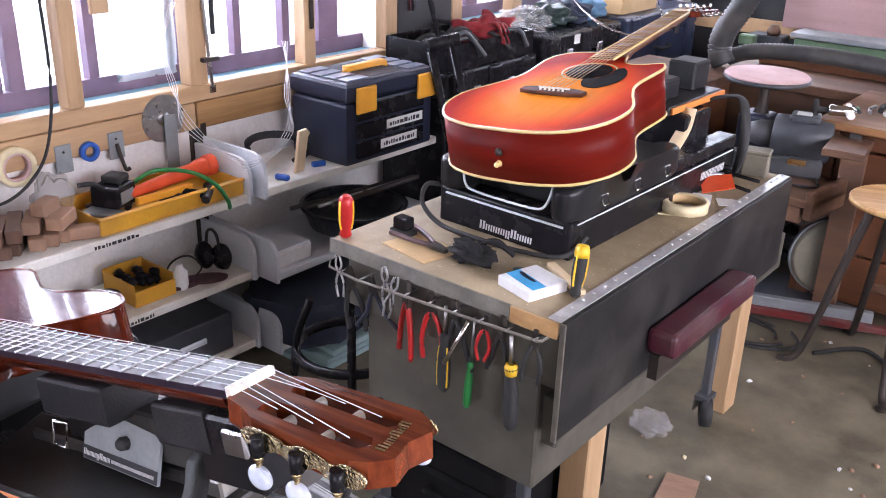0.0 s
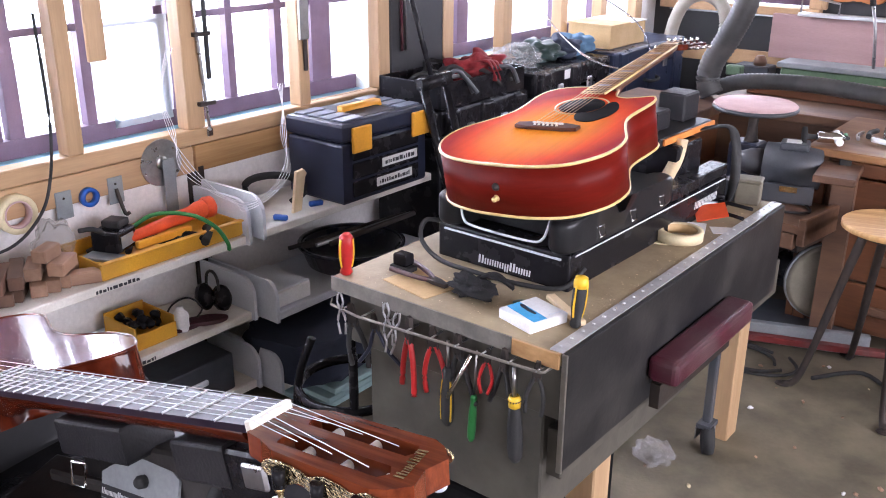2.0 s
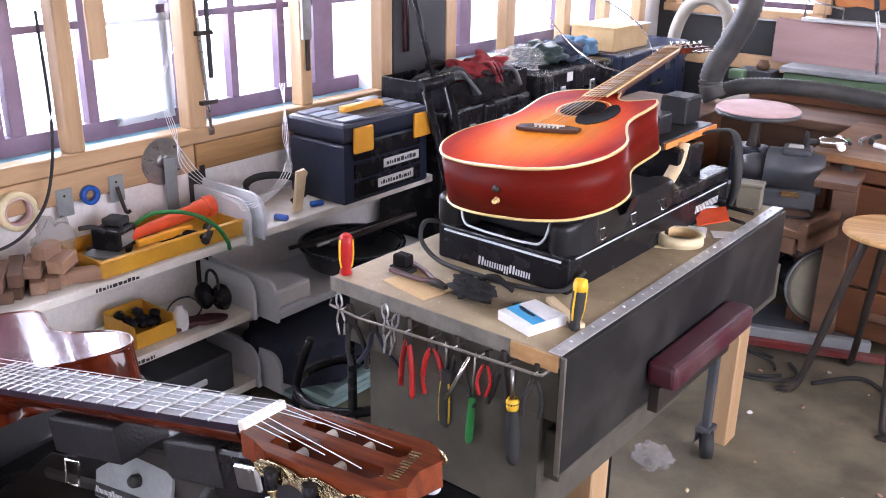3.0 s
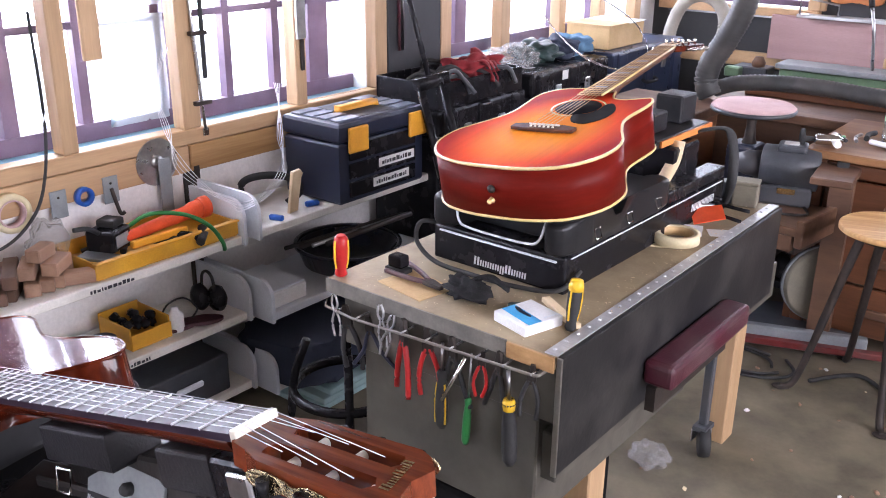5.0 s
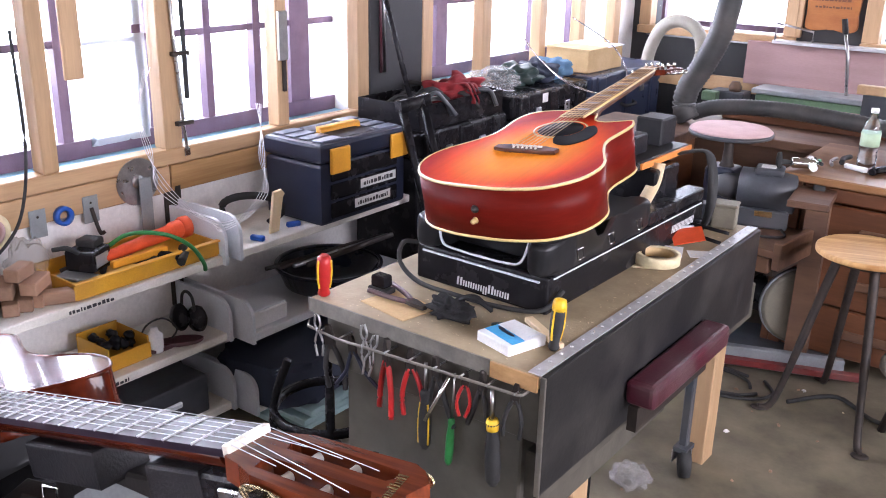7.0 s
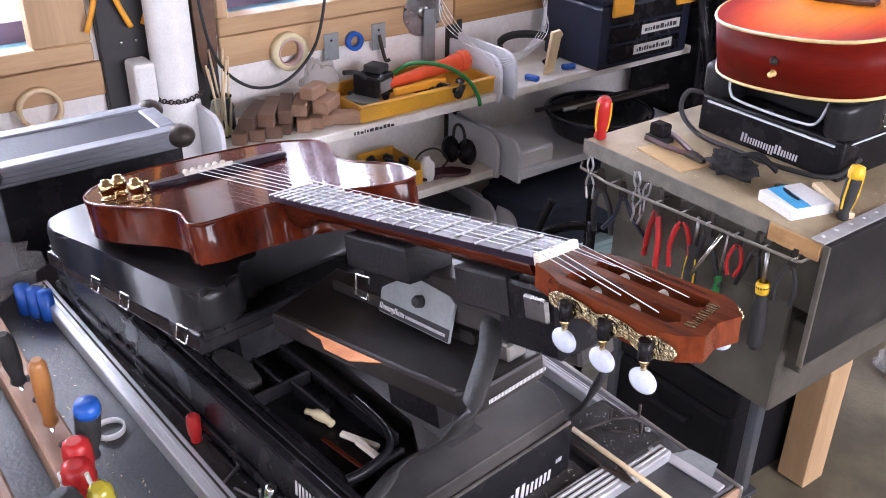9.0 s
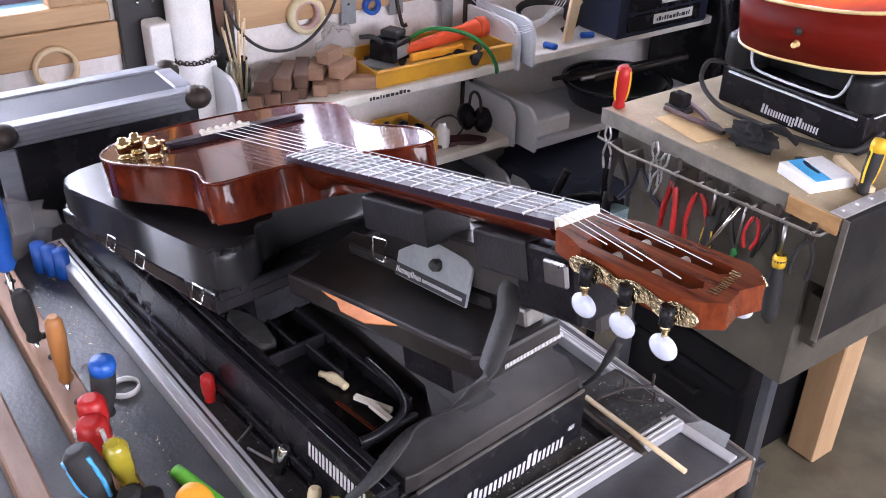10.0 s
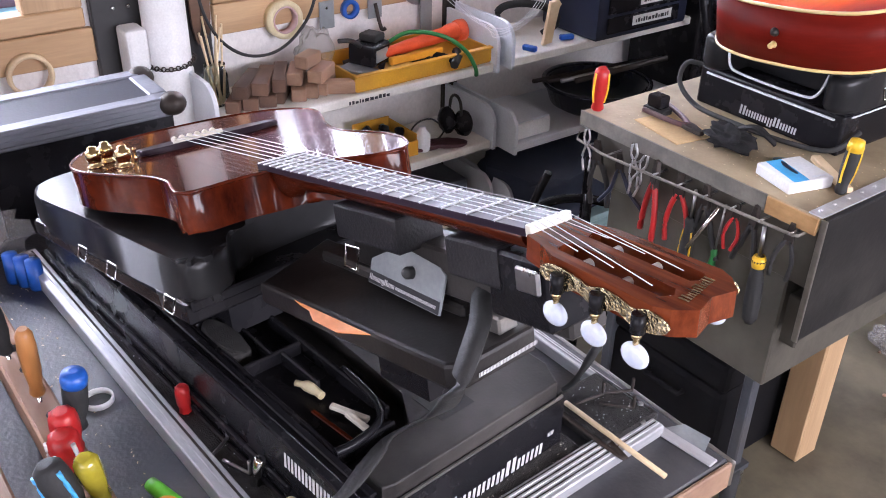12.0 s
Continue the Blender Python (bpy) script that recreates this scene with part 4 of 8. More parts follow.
for s in (-1, 1):
    bm = bmesh.new()
    slab(bm, curve2d([(0.034, -0.004), (0.042, -0.008), (0.052, -0.004), (0.060, -0.010), (0.074, -0.005), (0.088, -0.010), (0.102, -0.010), (0.114, -0.005), (0.128, -0.010), (0.144, -0.010), (0.158, -0.006), (0.162, 0.0), (0.156, 0.005), (0.142, 0.007), (0.130, 0.003), (0.115, 0.006), (0.098, 0.007), (0.085, 0.003), (0.072, 0.006), (0.055, 0.007), (0.042, 0.006), (0.034, 0.002)], 3), 0, 0.0025)
    plate = part("tuner_plate", bm, M["gold_engraved"], guitar, "ornate gold tuner plate")
    plate.matrix_basis = HM @ Matrix.Translation((0, s * 0.0405, -0.012)) @ pose(0, 0, 0, 90, 0, 0) @ Matrix.Translation((0, 0, -0.0025 if s > 0 else 0.0))
    for k in range(3):
        x = 0.056 + 0.041 * k
        bm = bmesh.new()
        cyl(bm, (x, s * 0.037, -0.012), (x, -s * 0.0005 + s * 0.008, -0.012), 0.0045, seg=12)
        ro = part("roller", bm, M["bone"], guitar, "white string roller")
        ro.matrix_basis = HM
        bm = bmesh.new()
        cyl(bm, (x, s * 0.0462, -0.008), (x, s * 0.0465, -0.023), 0.0058, seg=10)
        wo = part("worm_gear", bm, M["black_plastic"], guitar, "dark tuner gear housing")
        wo.matrix_basis = HM
        bm = bmesh.new()
        cyl(bm, (x, s * 0.0465, -0.020), (x, s * 0.047, -0.034), 0.0026, seg=10)
        lathe(bm, [(0.002, 0), (0.004, 0.0015), (0.004, 0.004), (0.0025, 0.006)], (x, s * 0.047, -0.028), seg=10)
        ge = part("tuner_gear", bm, M["gold"], guitar)
        ge.matrix_basis = HM
        bm = bmesh.new()
        blob(bm, (x, s * 0.047, -0.041), (0.0130, 0.0055, 0.0100), u=18, v=10)
        bu = part("tuner_button", bm, M["pearl"], guitar, "pearly oval tuner button")
        bu.matrix_basis = HM

# padded stand: cushion case, neck tray with blocks
SXV, SYV = Vector((0.9785, 0.1150, 0.1712)), Vector((-0.1167, 0.9932, 0.0))
SM = Matrix.Translation((-0.85, 0.212, 1.05)) @ Matrix((SXV, SYV, SXV.cross(SYV))).transposed().to_4x4()
SI = SM.inverted() @ GM
stand = thing("guitar_stand", SM, "black padded guitar work stand with neck rests and small tool tray", "guitar stand")
bm = bmesh.new()
po = curve2d([(-0.44, 0.005), (-0.22, -0.004), (-0.03, 0.0), (0.005, 0.01), (0.004, 0.05), (-0.03, 0.075), (-0.05, 0.11), (-0.052, 0.24), (-0.02, 0.28), (0.0, 0.32), (-0.2, 0.345), (-0.42, 0.33), (-0.45, 0.17)], 5)
slab(bm, po, -0.052, 0.0, 0.013, 4)
part("cushion", bm, M["leather"], stand, "thick black leather cushion")
bm = bmesh.new()
slab(bm, [(-0.45, -0.004), (0.0, -0.004), (0.0, 0.33), (-0.45, 0.33)], -0.074, -0.050, 0.004, 2)
base = part("cushion_base", bm, M["black_plastic"], stand)
part("base_rim", box(0.0005, 0.006, 0.0, 0.33, -0.058, -0.045, 0.002), M["black_plastic"], base)
for x in (-0.267, -0.18, -0.031):
    bm = bmesh.new()
    tube(bm, [(x - 0.012, -0.006, -0.046), (x - 0.012, -0.012, -0.062), (x + 0.012, -0.012, -0.062), (x + 0.012, -0.006, -0.046)], 0.0014, 6, closed=True)
    part("clasp", bm, M["chrome"], base, "small chrome clasp")
bm = bmesh.new()
slab(bm, [(0.07, 0.050), (0.345, 0.056), (0.358, 0.068), (0.360, 0.15), (0.345, 0.165), (0.03, 0.165), (0.05, 0.12)], -0.047, -0.022, 0.004, 2)
tray_ = part("neck_tray", bm, M["black_dusty"], stand, "dusty black tray under the neck")
part("tray_step", box(0.08, 0.30, 0.122, 0.15, -0.023, -0.010, 0.003), M["black_dusty"], tray_)
rng = random.Random(11)
bm = bmesh.new()
beam = part("neck_beam", box(-0.32, 0.012, 0.006, 0.05, -0.108, -0.060, 0.003), M["black_dusty"], stand, "dusty black beam under the neck")
beam.matrix_basis = SI
for o in ([(-0.300, -0.022), (-0.190, -0.020), (-0.190, 0.035), (-0.300, 0.035)], [(-0.110, -0.022), (-0.042, -0.020), (-0.042, 0.035), (-0.110, 0.035)]):
    nb = part("neck_block", slab(bmesh.new(), o, -0.066, -0.028, 0.003), M["flap"], stand, "dark leather-covered neck rest")
    nb.matrix_basis = SI
bm = bmesh.new()
tube(bm, [(-0.282, -0.024, -0.070), (-0.282, -0.030, -0.092), (-0.258, -0.030, -0.092), (-0.258, -0.024, -0.070)], 0.0016, 6, closed=True)
part("clasp", bm, M["chrome"], stand, "small chrome clasp").matrix_basis = SI
part("latch", box(-0.018, 0.010, -0.0245, -0.0192, -0.058, -0.036, 0.002), M["steel"], stand, "dull metal latch").matrix_basis = SI
part("end_block", box(-0.060, 0.016, -0.0188, 0.05, -0.092, -0.030, 0.003), M["black_plastic"], stand).matrix_basis = SI
pm = Matrix.Translation((0.231, 0.110, -0.0165)) @ pose(0, 0, 0, 72, 0, -4) @ Matrix.Diagonal((0.83, 0.83, 1, 1))
bm = slab(bmesh.new(), [(-0.068, 0), (0.066, 0), (0.068, 0.046), (0.058, 0.052), (-0.014, 0.058), (-0.056, 0.036), (-0.068, 0.029)], -0.0015, 0.0015)
part("name_plate", bm, M["steel_dull"], stand, "grey metal name plate with a black band").matrix_basis = pm
part("plate_band", box(-0.068, 0.066, 0.001, 0.0155, 0.0016, 0.0021), M["ink"], stand).matrix_basis = pm
marks("logo", "HxxxxgHxxx", 0.0100, pm @ Matrix.Translation((-0.066, 0.005, 0.0023)), M["print_white"], stand, 0.0002)
marks("logo", "H" * 24, 0.0052, pm @ Matrix.Translation((-0.014, 0.0058, 0.0023)), M["print_white"], stand, 0.0002)
bm = bmesh.new()
lathe(bm, [(0.0075, 0), (0.0075, 0.006), (0.005, 0.009), (0, 0.009)], (0.010, 0.033, 0.0015), seg=12)
part("plate_knob", bm, M["rubber"], stand).matrix_basis = pm
bm = slab(bmesh.new(), [(0.0, 0), (0.012, -0.004), (0.03, -0.006), (0.045, -0.018), (0.085, -0.019), (0.10, -0.012), (0.125, 0.0)], 0, 0.0015)
part("orange_guard", bm, M["orange_ply"], stand, "bright orange plastic guard").matrix_basis = pose(0.138, 0.0478, -0.0215, 30, 0, 1) @ Matrix.Diagonal((0.94, 0.6, 1, 1))
marks("logo", "H" * 21, 0.0058, Matrix.Translation((0.3605, 0.080, -0.040)) @ pose(0, 0, 0, 90, 0, 90), M["print_white"], stand, 0.0002)
part("bracket", box(0.315, 0.350, 0.118, 0.142, -0.0215, -0.004, 0.002), M["alu"], stand, "bare aluminium bracket")
bm = bmesh.new()
inv = SM.inverted()
tube(bm, [inv @ Vector(p) for p in ((-0.50, 0.41, 1.135), (-0.535, 0.37, 1.13), (-0.509, 0.339, 1.12), (-0.488, 0.309, 1.104), (-0.491, 0.299, 1.075), (-0.551, 0.327, 1.0), (-0.622, 0.325, 0.92), (-0.62, 0.272, 0.882), (-0.634, 0.246, 0.85))], 0.01, smooth=6, flat=(0.019, 0.003))
part("strap", bm, M["rubber"], stand, "black webbing strap")
part("riser", box(-0.36, -0.12, 0.10, 0.22, -0.17, -0.074), M["black_plastic"], stand)
part("riser", box(0.14, 0.22, 0.135, 0.165, -0.15, -0.047), M["black_plastic"], stand)

# work-station box under the stand
DM = pose(-0.610, 0.272, B2, 0, 0, 6)
deck = thing("work_station", DM, "black plastic guitar work station with lettered sides on the bench", "workstation")
bm = bmesh.new()
bx(bm, -0.80, 0.0, 0.030, 0.315, 0.0, 0.085, 0.004)
part("floor_tray", bm, M["black_dusty"], deck)
part("side_wall", box(-0.80, 0.0, 0.0, 0.028, 0.0, 0.108, 0.004, 2), M["black_plastic"], deck, "ribbed black side wall")
for k, z in enumerate((0.010, 0.038)):
    part("rib", box(-0.80, -0.12, -0.006, 0.0005, z, z + 0.012, 0.002), M["black_plastic"], deck)
marks("logo", "HHHHHHHH", 0.031, Matrix.Translation((-0.128, -0.0008, 0.072)) @ pose(0, 0, 0, 90, 0, 0) @ Matrix.Diagonal((0.72, 1, 1, 1)), M["print_white"], deck)
part("wall_lip", box(-0.80, 0.002, -0.004, 0.010, 0.1085, 0.114, 0.0025, 2), M["black_plastic"], deck, "rolled upper lip")
part("wall_lip", box(-0.80, 0.002, 0.018, 0.028, 0.1085, 0.112, 0.0015), M["black_plastic"], deck)
# raised lid at the lettered end
bm = bmesh.new()
slab(bm, [(-0.38, 0.160), (-0.10, 0.150), (-0.052, 0.12), (-0.045, 0.035), (0.0, 0.035), (0.004, 0.05), (0.004, 0.300), (-0.03, 0.318), (-0.38, 0.318)], 0.086, 0.112, 0.003, 2)
part("lid", bm, M["black_dusty"], deck, "dusty black lid")
part("front_panel", box(0.001, 0.006, 0.032, 0.316, 0.002, 0.085, 0.002), M["black_plastic"], deck, "black front panel")
part("panel_strip", box(0.0062, 0.0085, 0.045, 0.308, 0.0865, 0.0905), M["alu"], deck)
marks("logo", "HxxxxgHxxx", 0.0325, Matrix.Translation((0.0064, 0.118, 0.014)) @ pose(0, 0, 0, 90, 0, 90), M["print_white"], deck)
marks("logo", "HH", 0.009, Matrix.Translation((0.0064, 0.288, 0.034)) @ pose(0, 0, 0, 90, 0, 90), M["print_white"], deck)
part("lid_slot", box(-0.085, -0.035, 0.15, 0.20, 0.1122, 0.1128), M["rubber"], deck)
# inner tool insert with compartments
ins = thing("tool_insert", DM @ Matrix.Translation((-0.385, 0.030, 0.086)) @ Matrix.Diagonal((1, 0.82, 1, 1)), "black moulded insert tray with divided compartments", "tray")
part("base", box(0, 0.315, 0, 0.115, 0.0, 0.004), M["black_plastic"], ins)
for a in ((0, 0.315, 0, 0.008), (0, 0.29, 0.107, 0.115), (0, 0.008, 0.008, 0.107), (0.307, 0.315, 0.008, 0.10), (0.115, 0.122, 0.008, 0.107), (0.008, 0.115, 0.055, 0.062), (0.122, 0.2, 0.068, 0.075)):
    part("divider", box(a[0], a[1], a[2], a[3], 0.0042, 0.024, 0.002), M["black_plastic"], ins)
bm = bmesh.new()
tube(bm, [(0.20, 0.115, 0.024), (0.27, 0.105, 0.026), (0.305, 0.08, 0.027), (0.315, 0.03, 0.027), (0.312, 0.0, 0.026)], 0.005, 8, smooth=6)
part("rolled_rim", bm, M["black_plastic"], ins)
solo("sanding_block", slab(bmesh.new(), curve2d([(0.0, 0), (0.075, -0.002), (0.085, 0.012), (0.075, 0.026), (0, 0.024)], 3), 0, 0.024, 0.006, 2), M["foam"], "worn dark grey foam block in the insert tray", "block", m=DM @ Matrix.Translation((-0.372, 0.038, 0.0905)))
bm = bmesh.new()
tube(bm, [(0, 0, 0), (0.02, 0.003, 0.001), (0.042, 0.0, 0)], [0.004, 0.007, 0.005], 10, smooth=4)
solo("wrapped_rod", bm, M["cream"], "small cream wrapped rod in the insert tray", "rod", m=DM @ pose(-0.213, 0.074, 0.098, 0, 0, 13.231))
for k, (x, y, r) in enumerate(((-0.149, 0.079, 23.358), (-0.123, 0.083, 3.211))):
    solo("bone_blank", box(0, 0.05, -0.004, 0.004, 0, 0.006, 0.001), M["bone"], "white bone blank in the insert tray", "blank", group="bone blanks", m=DM @ Matrix.Translation((x, y, 0.098 + 0.003 * k)) @ pose(0, 0, 0, 0, 3, r))
solo("wood_strip", box(0, 0.085, -0.003, 0.003, 0, 0.004, 0.001), M["mahogany"], "thin brown wood strip in the insert tray", "strip", m=DM @ pose(-0.159, 0.06, 0.0945, 0, 0, 3.834))

# rails and foam round the work station
def bench_rail(m, length, w, hgt, grooves):
    """A ridged aluminium rail with grooves, an end cap and screws."""
    rl = thing("alu_rail", m, "worn ridged aluminium rail screwed to the bench top", "rail", "bench rails")
    part("body", box(0, length, -w / 2, w / 2, 0, hgt, 0.0015), M["alu_pale"], rl)
    step = w / (grooves + 1)
    for g in range(grooves):
        y = -w / 2 + step * (g + 1)
        part("ridge", box(0.004, length - 0.004, y - step * 0.22, y + step * 0.22, hgt, hgt + 0.002, 0.0006), M["alu_pale"], rl)
        part("groove", box(0.004, length - 0.004, y + step * 0.26, y + step * 0.5, hgt + 0.0002, hgt + 0.0006), M["iron"], rl)
    for x in (0.02, length - 0.02):
        part("screw", lathe(bmesh.new(), [(0.0045, 0), (0.004, 0.002), (0, 0.0026)], (x, 0, hgt + 0.002), seg=10), M["steel"], rl)
    part("end_cap", box(-0.003, -0.0003, -w / 2, w / 2, 0, hgt, 0.001), M["steel"], rl)


bench_rail(pose(-1.455, 0.168, B2, 0, 0, 3.4), 0.86, 0.026, 0.027, 1)
bench_rail(pose(-0.580, 0.38, B2, 0, 0, 93), 0.33, 0.040, 0.017, 4)
bench_rail(pose(-1.22, 0.70, B2, 0, 0, 1), 0.62, 0.016, 0.02, 1)
solo("foam_strip", box(0, 0.85, 0, 0.072, 0, 0.02, 0.003), M["foam"], "crumbly black foam strip holding small tools", "foam strip", m=pose(-1.455, 0.183, B2, 0, 0, 3.2))
solo("foam_strip", box(0, 0.11, 0, 0.10, 0, 0.022, 0.004), M["foam"], "crumbly black foam block holding hex keys", "foam strip", m=pose(-0.70, 0.615, B2, 0, 0, 3))
solo("foam_strip", box(0, 0.05, 0, 0.27, 0, 0.012, 0.003), M["foam"], "crumbly black foam strip in front of the work station", "foam strip", m=pose(-0.637, 0.33, B2, 0, 0, 3))

# ---- the sunburst guitar on the tool bench ----
K = 1.04
dread = thing("acoustic_guitar", pose(-1.029, 1.447, 1.089, 8.1, -5.0, 1.9), "cherry sunburst cutaway steel-string guitar lying face up", "guitar")
half = [(0.0, 0.0), (0.004, 0.07), (0.028, 0.14), (0.078, 0.183), (0.13, 0.199), (0.185, 0.194), (0.24, 0.166), (0.29, 0.144), (0.33, 0.138), (0.38, 0.142), (0.43, 0.145), (0.47, 0.134), (0.497, 0.10), (0.506, 0.05), (0.507, 0.02)]
cut = [(0.0, 0.0), (0.004, 0.07), (0.028, 0.14), (0.078, 0.183), (0.13, 0.199), (0.185, 0.194), (0.24, 0.166), (0.29, 0.144), (0.33, 0.139), (0.38, 0.144), (0.425, 0.146), (0.449, 0.138), (0.456, 0.128), (0.440, 0.092), (0.436, 0.066), (0.452, 0.042), (0.507, 0.02)]
pts = [(x * K, y * K) for y, x in cut] + [(-x * K, y * K) for y, x in reversed(half[1:])]
ol = curve2d(pts, 5)
DEPTH = 0.113
bm = slab(bmesh.new(), ol, -DEPTH, -0.004)
part("sides", bm, M["red_side"], dread, "dark red glossy sides")
bm = slab(bmesh.new(), ol, -0.0035, 0.0)
part("top", bm, M["burst"], dread, "cherry sunburst spruce top")
for nm, z in (("binding", -0.002), ("binding", -DEPTH)):
    bm = bmesh.new()
    tube(bm, [(x, y, z) for x, y in ol[::2]], 0.0035, 6, closed=True)
    part(nm, bm, M["binding"], dread, "cream binding")
HY, SY = 0.367 * K, 0.214 * K
bm = bmesh.new()
lathe(bm, [(0.0535, 0), (0.0535, 0.0008), (0, 0.0008)], (0, HY, 0.0003), seg=36)
part("sound_hole", bm, M["guard"], dread, "round dark sound hole")
bm = ring(bmesh.new(), (0, HY, 0.0002), (0, 0, 1), 0.064, 0.060, 0.0011, 40)
part("rosette", bm, M["binding"], dread)
bm = bmesh.new()
slab(bm, curve2d([(0.016, HY - 0.056), (0.035, HY - 0.098), (0.072, HY - 0.104), (0.098, HY - 0.06), (0.096, HY - 0.005), (0.070, HY + 0.036), (0.056, HY + 0.022), (0.056, HY - 0.012), (0.042, HY - 0.042)], 5), 0.0003, 0.0016)
part("pickguard", bm, M["guard"], dread, "black pickguard")
bm = slab(bmesh.new(), [(-0.077, SY - 0.012), (-0.045, SY - 0.018), (0.045, SY - 0.018), (0.077, SY - 0.012), (0.077, SY + 0.008), (0.045, SY + 0.016), (-0.045, SY + 0.016), (-0.077, SY + 0.008)], 0.0004, 0.009, 0.002)
part("bridge", bm, M["rosewood"], dread, "dark rosewood bridge")
part("saddle", box(-0.038, 0.038, SY + 0.003, SY + 0.006, 0.009, 0.0125), M["bone"], dread)
NY = 0.20 * K + 0.672
bm = bmesh.new()
rows = [[(w * math.cos(a), y, 0.009 - d * math.sin(a)) for a in [math.pi * k / 10 for k in range(11)]] for y, w, d in ((0.500, 0.029, 0.09), (0.52, 0.0285, 0.045), (0.56, 0.028, 0.024), (NY - 0.02, 0.0225, 0.020), (NY + 0.01, 0.022, 0.018))]
ring_skin(bm, rows)
part("neck", bm, M["oak"], dread)
bm = slab(bmesh.new(), [(-0.029, 0.426 * K), (0.029, 0.426 * K), (0.0215, NY), (-0.0215, NY)], 0.0095, 0.0145)
fb = part("fingerboard", bm, M["worn_rosewood"], dread, "worn brown rosewood fingerboard")
bm = bmesh.new()
tube(bm, [(-0.0295, 0.426 * K, 0.012), (-0.022, NY, 0.012)], 0.003, 6)
part("board_edge", bm, M["binding"], fb)
bm = bmesh.new()
tube(bm, [(0.0295, 0.426 * K, 0.012), (0.022, NY, 0.012)], 0.003, 6)
part("board_edge", bm, M["binding"], fb)
for k in range(1, 20):
    y = NY - 0.672 * (1 - 2 ** (-k / 12))
    w = 0.0215 + 0.0075 * (NY - y) / 0.45
    bm = bmesh.new()
    tube(bm, [(-w, y, 0.0148), (w, y, 0.0148)], 0.0009, 6)
    part("fret", bm, M["bronze"], fb)
    if k in (3, 5, 7, 9, 12, 15):
        y2 = NY - 0.672 * (1 - 2 ** (-(k - 0.5) / 12))
        part("inlay", box(-0.016, 0.016, y2 - 0.005, y2 + 0.005, 0.0146, 0.0151), M["pearl"], fb)
part("nut", box(-0.022, 0.022, NY, NY + 0.005, 0.009, 0.017), M["bone"], dread)
bm = slab(bmesh.new(), [(-0.022, 0), (0.022, 0), (0.034, 0.04), (0.038, 0.16), (0.0, 0.175), (-0.038, 0.16), (-0.034, 0.04)], -0.016, 0.0, 0.002)
hd = part("headstock", bm, M["mahogany"], dread, "dark red headstock")
HM2 = Matrix.Translation((0, NY + 0.005, 0.012)) @ pose(0, 0, 0, -12, 0, 0)
hd.matrix_basis = HM2
for s in (-1, 1):
    for k in range(3):
        bm = bmesh.new()
        lathe(bm, [(0.004, 0), (0.004, 0.014), (0.003, 0.016), (0, 0.016)], (s * 0.024, 0.045 + 0.042 * k, 0), seg=10)
        po_ = part("tuner_post", bm, M["chrome"], dread)
        po_.matrix_basis = HM2
        bm = bmesh.new()
        cyl(bm, (s * 0.03, 0.045 + 0.042 * k, -0.010), (s * 0.046, 0.045 + 0.042 * k, -0.010), 0.003, seg=8)
        blob(bm, (s * 0.056, 0.045 + 0.042 * k, -0.010), (0.010, 0.009, 0.006), u=10, v=6)
        b_ = part("tuner_button", bm, M["chrome"], dread)
        b_.matrix_basis = HM2
for k in range(6):
    x0, x1 = -0.0275 + 0.011 * k, -0.018 + 0.0072 * k
    s = -1 if k < 3 else 1
    j = k if k < 3 else 5 - k
    e = HM2 @ Vector((s * 0.022, 0.045 + 0.042 * j, 0.008))
    bm = bmesh.new()
    tube(bm, [(x0, SY - 0.006, 0.009), (x0, SY + 0.0045, 0.0132), (x1, NY, 0.0178), tuple(e)], 0.0007, 6)
    part("string", bm, M["bronze"], dread, "bronze string")
    bm = bmesh.new()
    blob(bm, (x0, SY - 0.007, 0.0095), (0.003, 0.003, 0.003), u=8, v=6)
    part("bridge_pin", bm, M["bone"], dread)
bm = bmesh.new()
lathe(bm, [(0.0075, 0), (0.005, 0.003), (0.004, 0.007), (0.006, 0.009), (0.0052, 0.012), (0, 0.013)], (0.0, -0.001, -0.075), (0, -1, 0), 12)
part("strap_pin", bm, M["binding"], dread, "cream strap pin")
bm = bmesh.new()
lathe(bm, [(0.009, 0), (0.008, 0.004), (0.004, 0.005), (0.004, 0.008), (0, 0.008)], (0.002, -0.001, -0.050), (0, -1, 0), 12)
part("jack", bm, M["iron"], dread)

# its work station
D1 = thing("work_station", pose(-1.245, 1.545, BZ, 0, 0, -1.0), "black plastic guitar work station with padded top and white lettering", "workstation")
part("base", box(0, 0.355, 0, 0.80, 0, 0.083, 0.005, 2), M["black_plastic"], D1, "black plastic base")
part("front_strip", box(0.02, 0.335, -0.0045, -0.0005, 0.07, 0.074), M["shelf_grey"], D1)
marks("logo", "HxxxxgHxxx", 0.0285, Matrix.Translation((0.118, -0.0012, 0.012)) @ pose(0, 0, 0, 90, 0, 0), M["print_white"], D1)
marks("logo", "HHHHHHHH", 0.0285, Matrix.Translation((0.3563, 0.60, 0.034)) @ pose(0, 0, 0, 90, 0, 90), M["print_white"], D1)
part("side_line", box(0.3555, 0.3575, 0.02, 0.78, 0.0765, 0.0795), M["shelf_grey"], D1, "thin bright edge line")
bm = bmesh.new()
for x0, x1 in ((0.0, 0.062), (0.30, 0.355)):
    slab(bm, curve2d([(x0, 0.0), (x1, 0.0), (x1, 0.16), (x1, 0.36), (x1, 0.46), (x0, 0.46), (x0, 0.3), (x0, 0.14)], 3), 0.084, 0.158, 0.014, 3)
part("side_cushion", bm, M["leather"], D1, "black leather side cushions")
